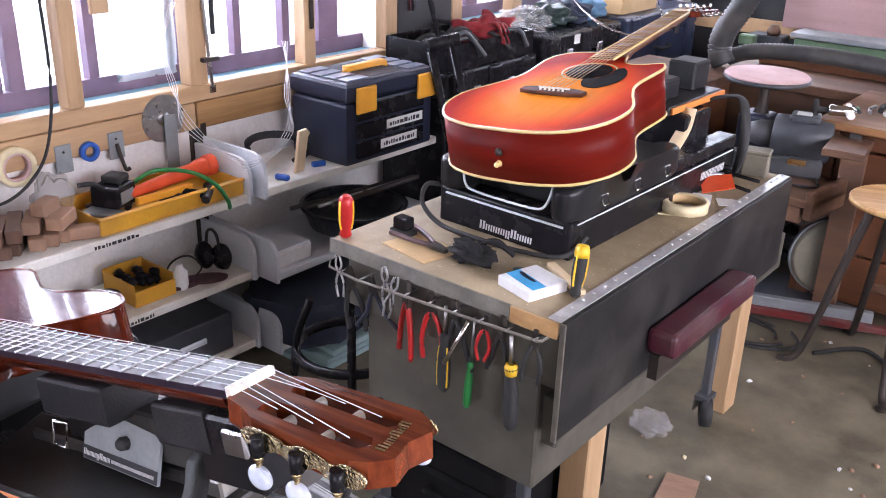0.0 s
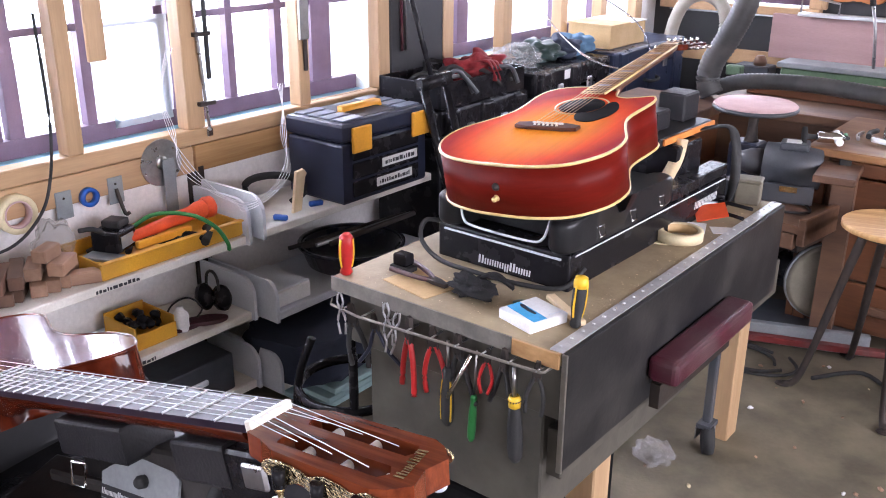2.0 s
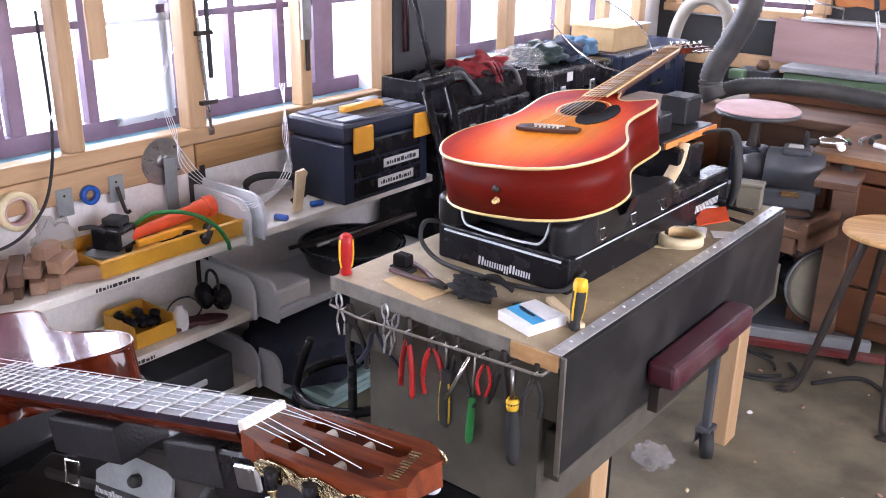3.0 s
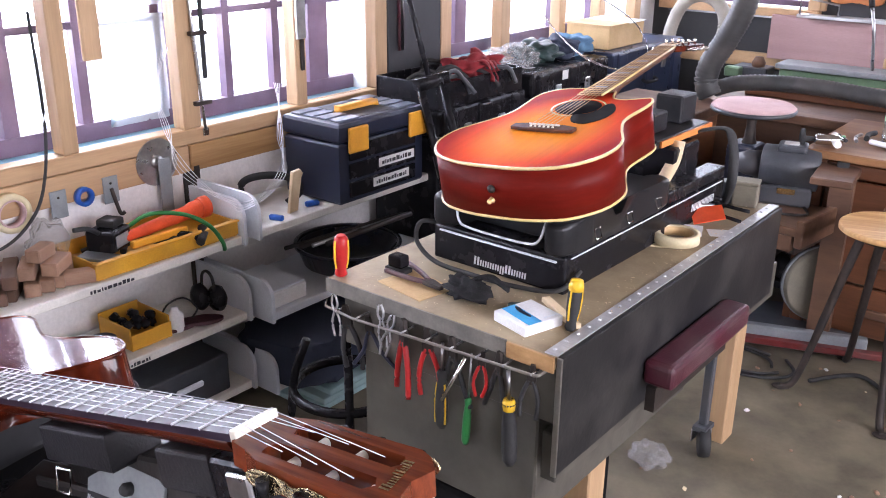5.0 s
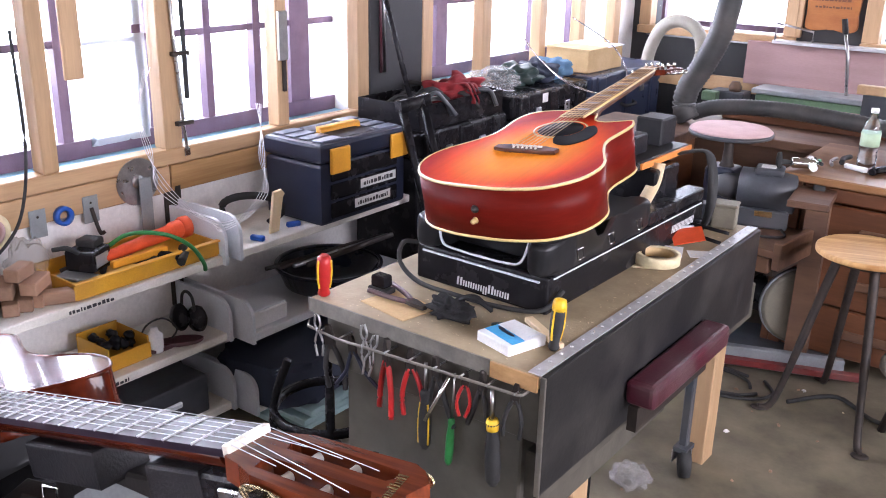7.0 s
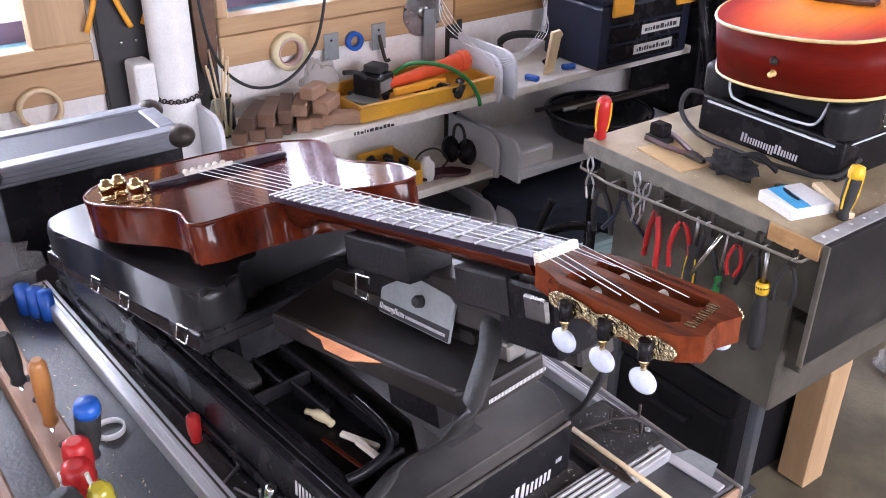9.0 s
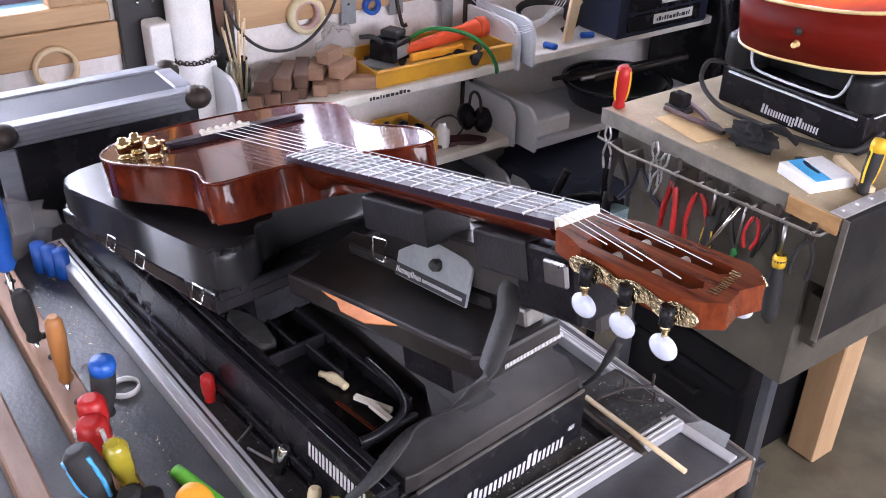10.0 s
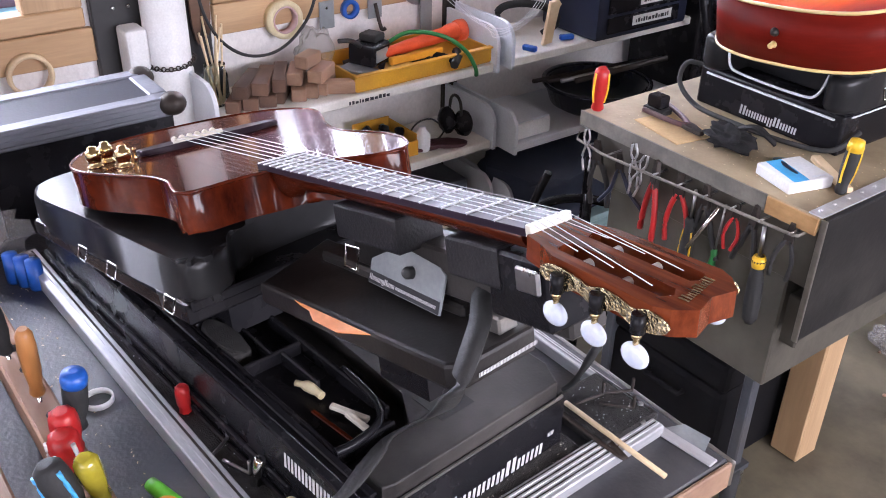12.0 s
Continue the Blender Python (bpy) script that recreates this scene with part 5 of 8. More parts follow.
part("cushion", slab(bmesh.new(), [(0.05, 0.07), (0.31, 0.07), (0.31, 0.46), (0.05, 0.46)], 0.084, 0.150, 0.006, 2), M["leather"], D1, "black leather cushion")
bm = bmesh.new()
tube(bm, [(0.062, 0.004, 0.150), (0.075, -0.004, 0.108), (0.11, -0.006, 0.096), (0.25, -0.006, 0.096), (0.288, -0.004, 0.108), (0.30, 0.004, 0.150)], 0.003, 8, smooth=5)
part("piping", bm, M["shelf_grey"], D1, "grey piping round the open front")
for y in (0.12, 0.26, 0.40):
    bm = bmesh.new()
    tube(bm, [(0.357, y - 0.012, 0.120), (0.363, y - 0.012, 0.098), (0.363, y + 0.012, 0.098), (0.357, y + 0.012, 0.120)], 0.0017, 6, closed=True)
    part("clasp", bm, M["chrome"], D1, "small chrome clasp")
part("tray_rim", box(0.30, 0.352, 0.47, 0.80, 0.084, 0.115, 0.003), M["black_plastic"], D1)
part("tray_rim", box(0.0, 0.05, 0.47, 0.80, 0.084, 0.115, 0.003), M["black_plastic"], D1)
part("neck_stand", box(0.10, 0.30, 0.60, 0.74, 0.084, 0.19, 0.006), M["black_plastic"], D1)
part("neck_stand_top", box(0.13, 0.27, 0.55, 0.86, 0.192, 0.214, 0.004), M["black_dusty"], D1)
part("orange_guard", box(0.271, 0.277, 0.56, 0.86, 0.196, 0.212), M["orange_ply"], D1, "bright orange plastic guard")
part("neck_block", box(0.15, 0.23, 0.60, 0.68, 0.215, 0.268, 0.005), M["flap"], D1, "dark leather-covered neck rest")
part("neck_block", box(0.15, 0.23, 0.76, 0.85, 0.215, 0.29, 0.005), M["flap"], D1, "dark leather-covered neck rest")
bm = bmesh.new()
tube(bm, [(0.27, 0.78, 0.20), (0.34, 0.80, 0.215), (0.37, 0.79, 0.18), (0.385, 0.775, 0.10), (0.38, 0.76, 0.03), (0.36, 0.74, 0.0)], 0.01, smooth=6, flat=(0.026, 0.005))
part("strap", bm, M["rubber"], D1, "black webbing strap")
bm = bmesh.new()
tube(bm, [(0.005, 0.02, 0.07), (-0.03, -0.01, 0.075), (-0.035, -0.02, 0.03), (0.03, -0.035, -0.0), (0.14, -0.05, 0.002), (0.26, -0.045, 0.003), (0.35, -0.02, 0.010), (0.372, 0.03, 0.045)], 0.0055, 8, smooth=8)
solo("power_cable", bm, M["rubber"], "thick black cable looped in front of the work station", "cable", m=pose(-1.245, 1.545, BZ + 0.006))

# ---- small things on the tool bench ----


def screwdriver(m, handle, stripe, shaft, length, radius, label, blade=0.08, butt=None, flute=0.0):
    s = thing("screwdriver", m, label, "screwdriver", "screwdrivers")
    bm = bmesh.new()
    prof = [(radius * 0.55, 0), (radius * 0.85, length * 0.06), (radius * 0.68, length * 0.16), (radius * 0.95, length * 0.4), (radius, length * 0.72), (radius * 0.9, length * 0.92), (radius * 0.5, length)]
    seg = 16
    rings_ = [[(r * (1 - flute * (k % 2)) * math.cos(2 * math.pi * k / seg), r * (1 - flute * (k % 2)) * math.sin(2 * math.pi * k / seg), z) for k in range(seg)] for r, z in prof]
    ring_skin(bm, rings_)
    part("handle", bm, M[handle], s)
    if stripe:
        for a in (0.4, 2.5, 4.6):
            bm = bmesh.new()
            c, d = math.cos(a), math.sin(a)
            tube(bm, [(c * radius * 0.74, d * radius * 0.74, length * 0.22), (c * radius * 0.98, d * radius * 0.98, length * 0.5), (c * radius * 0.92, d * radius * 0.92, length * 0.9)], radius * 0.16, 6, smooth=4)
            part("grip_stripe", bm, M[stripe], s)
    if butt:
        bm = bmesh.new()
        lathe(bm, [(radius * 0.98, length * 0.80), (radius * 1.05, length * 0.9), (radius * 0.9, length * 1.0), (radius * 0.3, length * 1.03)], seg=16)
        part("cap", bm, M[butt], s)
    if blade:
        bm = bmesh.new()
        cyl(bm, (0, 0, -blade), (0, 0, 0.002), radius * 0.25, seg=10)
        part("blade", bm, M[shaft], s)
    return s


screwdriver(pose(-1.328, 1.322, BZ, 4, 6, 0), "red", "tool_yellow", "steel", 0.10, 0.017, "red screwdriver with yellow stripes standing in the bench top", 0.03)
screwdriver(pose(-0.795, 1.408, BZ, -3, 3, 0), "rubber", "tool_yellow", "steel", 0.105, 0.014, "black and yellow screwdriver standing in the bench top", 0.03, "tool_yellow")
box_ = thing("string_box", pose(-0.843, 1.322, BZ, 0, 0, 74), "flat white cardboard box with a blue band", "box")
part("carton", box(0, 0.098, 0, 0.096, 0, 0.022, 0.002), M["white"], box_)
part("band", slab(bmesh.new(), [(0.012, 0.003), (0.045, 0.003), (0.052, 0.093), (0.018, 0.093)], 0.0222, 0.0226), M["sky_blue"], box_, "blue printed band")
bm = bmesh.new()
slab(bm, curve2d([(0.038, 0.03), (0.044, 0.035), (0.046, 0.06), (0.05, 0.075), (0.046, 0.085), (0.038, 0.07), (0.036, 0.045)], 3), 0.0227, 0.0229)
part("picture", bm, M["navy"], box_)
bm = bars(bmesh.new(), 0.06, 0.01, 0.0222, 0.03, 0.006, 5, 3)
part("print", bm, M["shelf_grey"], box_)
card = thing("tool_card", pose(-1.165, 1.385, BZ, 0, 0, -10), "tan card with a dark red pair of pliers on it", "card")
part("card", box(-0.07, 0.07, -0.05, 0.05, 0, 0.002), M["tan_card"], card)


def pliers(name, m, grip, label, size=1.0, spread=0.16, group="hanging pliers", tip=None):
    """Head up, handles down along -z, flat in x."""
    p = thing(name, m, label, "pliers", group)
    for s in (-1, 1):
        bm = bmesh.new()
        tube(bm, [(s * 0.004 * size, 0, 0), (s * 0.016 * size, 0, -0.03 * size), (s * (0.022 + 0.02 * spread) * size, 0, -0.07 * size), (s * (0.010 + 0.12 * spread) * size, 0, -0.115 * size)], 0.0062 * size, 8, smooth=5)
        part("handle", bm, M[grip], p)
    bm = bmesh.new()
    slab(bm, [(-0.012 * size, -0.012 * size), (0.012 * size, -0.012 * size), (0.013 * size, 0.012 * size), (0.006 * size, 0.048 * size), (-0.006 * size, 0.048 * size), (-0.013 * size, 0.012 * size)], -0.005 * size, 0.005 * size, 0.0015)
    h_ = part("jaw", bm, M["iron"], p, "dark steel jaws")
    h_.matrix_basis = pose(0, 0, 0, 90, 0, 0)
    return p


pl1 = pliers("pliers", pose(-1.14, 1.395, BZ + 0.012, 90, 0, 78), "maroon", "dark red handled pliers lying on a tan card", 0.95, 0.2, "pliers on the bench")
bm = bmesh.new()
blob(bm, (0, 0, 0.014), (0.052, 0.030, 0.018), 0.9, 12, 30, 18)
solo("rag", bm, M["cloth_black"], "crumpled black cloth glove on the bench", "rag", m=pose(-1.045, 1.405, BZ + 0.004, 0, 0, -14))
bm = bmesh.new()
tube(bm, [(-0.05, 0, 0.006), (-0.01, 0.02, 0.03), (0.02, 0.01, 0.035), (0.05, 0.02, 0.012)], 0.01, smooth=5, flat=(0.02, 0.006))
solo("rag", bm, M["cloth_black"], "folded black cloth strip on the bench", "rag", m=pose(-1.02, 1.43, BZ + 0.004, 0, 0, 12))
kn_ = thing("switch_box", pose(-1.245, 1.42, BZ), "small black plastic switch box on the bench", "switch box")
part("base", box(-0.028, 0.028, -0.016, 0.016, 0, 0.012, 0.002), M["rubber"], kn_)
part("body", slab(bmesh.new(), [(-0.018, -0.014), (0.018, -0.014), (0.018, 0.014), (-0.018, 0.014)], 0.012, 0.042, 0.005, 2), M["black_plastic"], kn_)
bm = bmesh.new()
blob(bm, (-0.905, 1.42, BZ + 0.008), (0.045, 0.02, 0.007), 0.1, 4)
gp = solo("string_packet", bm, M["dark_green"], "dark green oval string packet", "packet")
solo("wood_strip", box(-0.07, 0.07, -0.010, 0.010, 0, 0.012, 0.002), M["bone_wood"], "short pale wood strip on the bench", "strip", m=pose(-0.845, 1.455, BZ, 0, 0, -32))
tp = thing("tape_roll", pose(-0.845, 1.985, BZ + 0.008), "roll of cream masking tape lying on the bench", "tape")
part("tape", ring(bmesh.new(), (0, 0, 0), (0, 0, 1), 0.056, 0.042, 0.024, 36), M["cream"], tp)
part("core", ring(bmesh.new(), (0, 0, 0.001), (0, 0, 1), 0.0415, 0.039, 0.022, 32), M["tan_card"], tp)
solo("paper_tag", slab(bmesh.new(), curve2d([(-0.04, -0.015), (0.03, -0.02), (0.04, 0.015), (-0.03, 0.02)], 3), 0, 0.004), M["cream"], "pale curled paper tag under a tape roll", "tag", m=pose(-0.88, 1.955, BZ, 0, 0, 25))
solo("orange_card", slab(bmesh.new(), [(-0.04, -0.03), (0.04, -0.03), (0.04, 0.03), (0.0, 0.034), (-0.04, 0.03)], 0, 0.003), M["orange"], "bent orange card among small tools", "card", m=pose(-0.845, 2.17, BZ + 0.026, 18, -14, 30))
solo("white_card", slab(bmesh.new(), [(-0.03, -0.03), (0.03, -0.03), (0.03, 0.03), (-0.03, 0.03)], 0, 0.002), M["white"], "small white card on the bench", "card", m=pose(-0.855, 2.09, BZ + 0.004, 6, 0, 20))
rnd = random.Random(5)
for k in range(9):
    bm = bmesh.new()
    l = rnd.uniform(0.04, 0.09)
    tube(bm, [(-l, 0, 0.006), (0, rnd.uniform(-0.01, 0.01), 0.008), (l * 0.6, 0, 0.006)], rnd.choice((0.005, 0.007, 0.009)), 8, smooth=3)
    mt = rnd.choice(("steel", "black_plastic", "yellow", "rubber", "steel"))
    solo("small_tool", bm, M[mt], {"steel": "bright steel", "black_plastic": "black plastic", "yellow": "yellow handled", "rubber": "black rubber gripped"}[mt] + " small hand tool on the bench", "hand tool", group="small tools on the bench", m=pose(-0.92 + rnd.uniform(-0.05, 0.09), 2.25 + rnd.uniform(-0.11, 0.08), BZ + 0.004 * k, 0, 0, rnd.uniform(0, 180)))
solo("wood_block", slab(bmesh.new(), curve2d([(-0.035, -0.02), (0.035, -0.02), (0.035, 0.02), (-0.035, 0.02)], 3), 0, 0.06, 0.004, 2), M["machine_grey"], "grey-brown rounded block at the bench end", "block", m=pose(-0.87, 2.40, BZ, 0, 0, 20))
bm = bmesh.new()
tube(bm, [(0, -0.03, 0), (0.0, 0.0, 0.03), (0.0, 0.05, 0.07), (0, 0.07, 0.12)], 0.01, smooth=5, flat=(0.035, 0.006))
solo("wood_hook", bm, M["bone_wood"], "pale bent wooden hook in the work station tray", "hook", m=pose(-0.945, 2.10, BZ + 0.085))

# tool rack on the bench front
rack = thing("tool_rack", pose(0, 0, 0), "thin steel rail along the bench front holding hanging pliers", "tool rack")
bm = bmesh.new()
tube(bm, [(BX0 + 0.0, BY0 - 0.002, 0.758), (BX0 + 0.012, BY0 - 0.020, 0.752), (BX0 + 0.1, BY0 - 0.026, 0.749), (BX1 - 0.03, BY0 - 0.026, 0.772), (BX1 - 0.022, BY0 - 0.022, 0.773), (BX1 - 0.02, BY0 + 0.012, 0.774)], 0.003, flat=(0.002, 0.006))
part("rail", bm, M["bench_edge"], rack, "bent dull steel rail")
for k in range(9):
    x = BX0 + 0.05 + k * 0.063
    bm = bmesh.new()
    tube(bm, [(x, BY0 + 0.012, 0.752 + 0.0025 * k), (x, BY0 - 0.028, 0.752 + 0.0025 * k)], 0.002, 6)
    part("pin", bm, M["steel"], rack)
RY = BY0 - 0.010
hang = [(-1.275, "rubber", 0.95, 0.1, "black"), (-1.21, "navy", 0.75, 0.5, "dark blue"), (-1.115, "red", 1.05, 0.15, "red"), (-1.05, "red", 0.9, 0.1, "red"), (-0.915, "red", 0.6, 0.0, "red"), (-0.985, "rubber", 0.9, 0.3, "black"), (-0.875, "rubber", 0.85, 0.3, "black"), (-0.80, "rubber", 0.72, 0.1, "black")]
for k, (x, g, s, sp, c) in enumerate(hang):
    pliers("pliers", pose(x, RY, 0.722 + 0.03 * (x + 1.27) / 0.5, rnd.uniform(-4, 4), rnd.uniform(-6, 6), rnd.uniform(-25, 25)), g, c + " handled pliers hanging from the bench rail", s, sp)
screwdriver(pose(-1.012, RY, 0.700, 180, 0, 0), "rubber", "tool_yellow", "steel", 0.135, 0.014, "long black and yellow screwdriver hanging head down", 0.06, None)
screwdriver(pose(-0.945, RY, 0.66, 180, 3, 0), "green", None, "steel", 0.11, 0.009, "slim green handled screwdriver hanging head down", 0.10)
sd = screwdriver(pose(-0.842, RY - 0.01, 0.70, 180, -3, 0), "rubber", None, "steel", 0.145, 0.016, "stout black screwdriver with a yellow collar hanging head down", 0.06, None)
bm = bmesh.new()
cyl(bm, (-0.945, RY - 0.012, 0.755), (-0.985, RY - 0.035, 0.655), 0.0042, seg=10)
solo("steel_rod", bm, M["chrome"], "bright steel rod leaning in the bench rail", "rod")
for k, (x, z) in enumerate(((-1.165, 0.765), (-1.145, 0.75), (-1.30, 0.75))):
    bm = bmesh.new()
    for s in (-1, 1):
        tube(bm, [(s * 0.004, 0, 0.045), (s * 0.009, 0, 0.02), (s * 0.003, 0, 0.0), (s * 0.012, 0, -0.03), (s * 0.008, 0, -0.07)], 0.0035, 8, smooth=4)
    solo("steel_pliers", bm, M["steel"], "small bright steel pliers hooked on the bench rail", "pliers", group="hanging pliers", m=pose(x, RY - 0.012, z, -10, rnd.uniform(-12, 12), 15) @ Matrix.Scale(0.8, 4))
part("collar", lathe(bmesh.new(), [(0.010, 0), (0.0135, 0.008), (0.012, 0.024)], (0, 0, 0.0), seg=14), M["tool_yellow"], sd)
bm = bmesh.new()
blob(bm, (-0.96, 2.24, 0.03), (0.06, 0.05, 0.032), 0.8, 8, 18, 12)
solo("plastic_bag", bm, M["bag"], "crumpled clear plastic bag on the floor", "bag")


# odds and ends at the far end of the tool bench
gbx = thing("small_box", pose(-0.832, 2.4, BZ + 0.0005, 0, 0, 12), "small dusty grey tin box at the end of the bench", "box")
part("body", box(-0.035, 0.03, -0.03, 0.025, 0.0, 0.060, 0.003), M["guard_tan"], gbx)
part("lid", box(-0.037, 0.032, -0.032, 0.027, 0.0605, 0.070, 0.003), M["guard_tan"], gbx)
cord = thing("cord_bundle", pose(-0.95, 2.4, BZ), "tangled bundle of black cord on the bench", "cord")
for k in range(4):
    bm = bmesh.new()
    tube(bm, [(0.045 * math.cos(i * 0.9 + k) * (1 - 0.1 * k), 0.04 * math.sin(i * 0.9 + k), 0.008 + 0.011 * k + 0.008 * math.sin(i * 1.7 + k)) for i in range(8)], 0.006, 7, smooth=5)
    part("loop", bm, M["rubber"], cord)
for k, (x, y, a, g, c) in enumerate(((-0.903, 2.4, 35, "yellow", "yellow"), (-0.868, 2.4, -20, "steel", "steel"), (-0.895, 2.301, 70, "rubber", "black"))):
    hd = thing("small_tool", pose(x, y, BZ + 0.011, 0, 0, a), c + " handled small tool lying on the bench", "hand tool", "small tools on the bench")
    bm = bmesh.new()
    tube(bm, [(-0.05, 0, 0), (-0.02, 0, 0.002), (0.01, 0, 0)], [0.007, 0.010, 0.007], 10, smooth=4)
    part("grip", bm, M[g], hd)
    bm = bmesh.new()
    tube(bm, [(0.008, 0, 0), (0.06, 0.006, -0.004)], 0.003, 8)
    part("shaft", bm, M["steel"], hd)
solo("paper_slip", slab(bmesh.new(), [(0, 0), (0.055, 0.012), (0.045, 0.06), (-0.012, 0.05)], 0, 0.0012), M["label_white"], "white paper slip lying on the bench", "paper", m=pose(-0.802, 2.09, BZ + 0.0005, 0, 0, 20))

# ---- on and under the shelves ----
rnd = random.Random(21)
tb = thing("tool_box", pose(-2.37, 2.11, 0.603), "navy blue cantilever tool box with yellow latches and white labels", "tool box")
part("body", slab(bmesh.new(), [(0, 0.0), (0.262, 0.0), (0.262, 0.435), (0, 0.435)], 0, 0.215, 0.012, 2), M["navy"], tb)
part("lid", slab(bmesh.new(), [(-0.004, -0.004), (0.268, -0.004), (0.268, 0.439), (-0.004, 0.439)], 0.217, 0.285, 0.014, 2), M["navy"], tb)
for k, z in enumerate((0.02, 0.085, 0.15)):
    part("drawer", box(0.2625, 0.268, 0.045, 0.39, z, z + 0.055, 0.004), M["black_plastic"], tb)
for k, (y, z) in enumerate(((0.19, 0.10), (0.16, 0.035))):
    lb = part("label", box(0.2685, 0.2695, y, y + 0.19, z, z + 0.032), M["label_white"], tb, "white hand-written label")
    bm = bars(bmesh.new(), 0, 0, 0, 0.16, 0.016, 9, 30 + k)
    tx = part("writing", bm, M["ink"], lb)
    tx.matrix_basis = Matrix.Translation((0.2697, y + 0.015, z + 0.008)) @ pose(0, 0, 0, 90, 0, 90)
for y in (0.035, 0.345):
    part("latch", box(0.2685, 0.281, y, y + 0.095, 0.178, 0.268, 0.006, 2), M["yellow"], tb, "yellow plastic latch")
bm = bmesh.new()
tube(bm, [(0.14, 0.12, 0.284), (0.14, 0.12, 0.300), (0.14, 0.31, 0.300), (0.14, 0.31, 0.284)], 0.01, flat=(0.03, 0.018))
part("handle", bm, M["yellow"], tb, "yellow folding handle")
for y0_, y1_ in ((0.02, 0.125), (0.315, 0.42)):
    for k in range(4):
        x0_ = 0.012 + 0.062 * k
        part("organiser_lid", box(x0_, x0_ + 0.050, y0_, y1_, 0.2855, 0.290, 0.003), M["lid_grey"], tb, "cloudy grey organiser lid")
part("handle_recess", box(0.03, 0.235, 0.135, 0.305, 0.2852, 0.2862), M["ink"], tb)
# things beside the tool box
bm = bmesh.new()
tube(bm, [(-2.32, 1.88, 0.61), (-2.33, 1.87, 0.69), (-2.28, 1.90, 0.725), (-2.22, 1.97, 0.72), (-2.20, 2.02, 0.67), (-2.24, 1.99, 0.62)], 0.01, smooth=6, flat=(0.006, 0.024))
solo("belt_loop", bm, M["rubber"], "black rubber belt loop standing on the shelf", "belt")
solo("wood_wedge", slab(bmesh.new(), [(0, 0), (0.035, 0.005), (0.05, 0.12), (0.062, 0.13), (0.05, 0.145), (0.02, 0.14)], 0, 0.016, 0.003), M["bone_wood"], "pale notched wooden caul on the shelf", "caul", m=pose(-2.2, 1.95, 0.603, 90, 0, 80))
for y, r in ((1.86, 20), (2.03, 70)):
    solo("clamp_pad", box(0, 0.05, 0, 0.018, 0, 0.018, 0.004), M["blue"], "small blue clamp pad on the shelf edge", "clamp pad", group="clamp pads", m=pose(-2.19, y, 0.603, 0, 0, r))
# coil of guitar strings hung on the window post
coil = thing("string_coil", pose(0, 0, 0), "loose coil of bright guitar strings hanging by the window", "strings")
for k in range(4):
    d = 0.008 * k
    bm = bmesh.new()
    loop = ((-2.38, 1.672, 1.16), (-2.34, 1.588, 1.047), (-2.3, 1.573, 0.939), (-2.24, 1.583, 0.861), (-2.17, 1.601, 0.794), (-2.14, 1.652, 0.739), (-2.13, 1.724, 0.712), (-2.13, 1.81, 0.732), (-2.15, 1.891, 0.792), (-2.2, 1.95, 0.867), (-2.3, 2.028, 0.933), (-2.4, 2.099, 0.991))
    tube(bm, [(x, y + d * (i % 3 - 1), z - d * (1.0 if 2 < i < 9 else 0.2)) for i, (x, y, z) in enumerate(loop)], 0.0010, 6, smooth=6)
    part("string", bm, M["nylon"], coil)
# tray of power tools
ty = thing("plastic_tray", pose(-2.42, 1.235, 0.59), "yellow plastic tray full of tools on the shelf", "tray")
part("bottom", box(0, 0.235, 0, 0.49, 0, 0.004), M["tray_yellow"], ty)
for a in ((0, 0.006, 0, 0.49), (0.229, 0.238, -0.004, 0.494), (0.006, 0.229, 0, 0.006), (0.006, 0.229, 0.484, 0.49)):
    part("side", box(a[0], a[1], a[2], a[3], 0.003, 0.05, 0.002), M["tray_yellow"], ty)
part("rim", box(0.226, 0.246, -0.006, 0.496, 0.046, 0.052, 0.002), M["tray_yellow"], ty)
gun = thing("glue_gun", pose(-2.27, 1.48, 0.655), "bright orange electric tool lying in the yellow tray", "power tool")
bm = bmesh.new()
tube(bm, [(0.0, -0.13, 0.0), (0, -0.02, 0.008), (0, 0.10, 0.02), (0, 0.18, 0.025)], [0.016, 0.019, 0.022, 0.028], 12, smooth=4)
part("body", bm, M["orange"], gun)
bm = lathe(bmesh.new(), [(0.030, 0), (0.034, 0.01), (0.034, 0.03), (0.026, 0.035)], (0, 0.17, 0.025), (0, 1, 0), 18)
part("end_cap", bm, M["orange"], gun)
part("rack_strip", box(0.03, 0.05, -0.10, 0.09, -0.022, 0.0, 0.003), M["yellow"], gun)
pt_ = thing("power_tool", pose(-2.29, 1.345, 0.62, 0, 0, 24), "black power tool with grey sole and lever in the yellow tray", "power tool")
part("body", box(-0.045, 0.045, -0.045, 0.05, 0.012, 0.075, 0.008, 2), M["black_plastic"], pt_)
part("top_block", box(-0.03, 0.03, -0.01, 0.045, 0.0755, 0.098, 0.006, 2), M["rubber"], pt_)
part("sole", box(-0.055, 0.055, -0.085, -0.03, 0.0, 0.010, 0.002), M["steel_dull"], pt_, "grey steel sole")
part("side_plate", box(0.0455, 0.048, -0.03, 0.03, 0.025, 0.06), M["steel_dull"], pt_)
part("lever", tube(bmesh.new(), [(0.0, -0.04, 0.07), (-0.01, -0.075, 0.095), (-0.03, -0.11, 0.10)], 0.007, 8, smooth=4), M["rubber"], pt_)
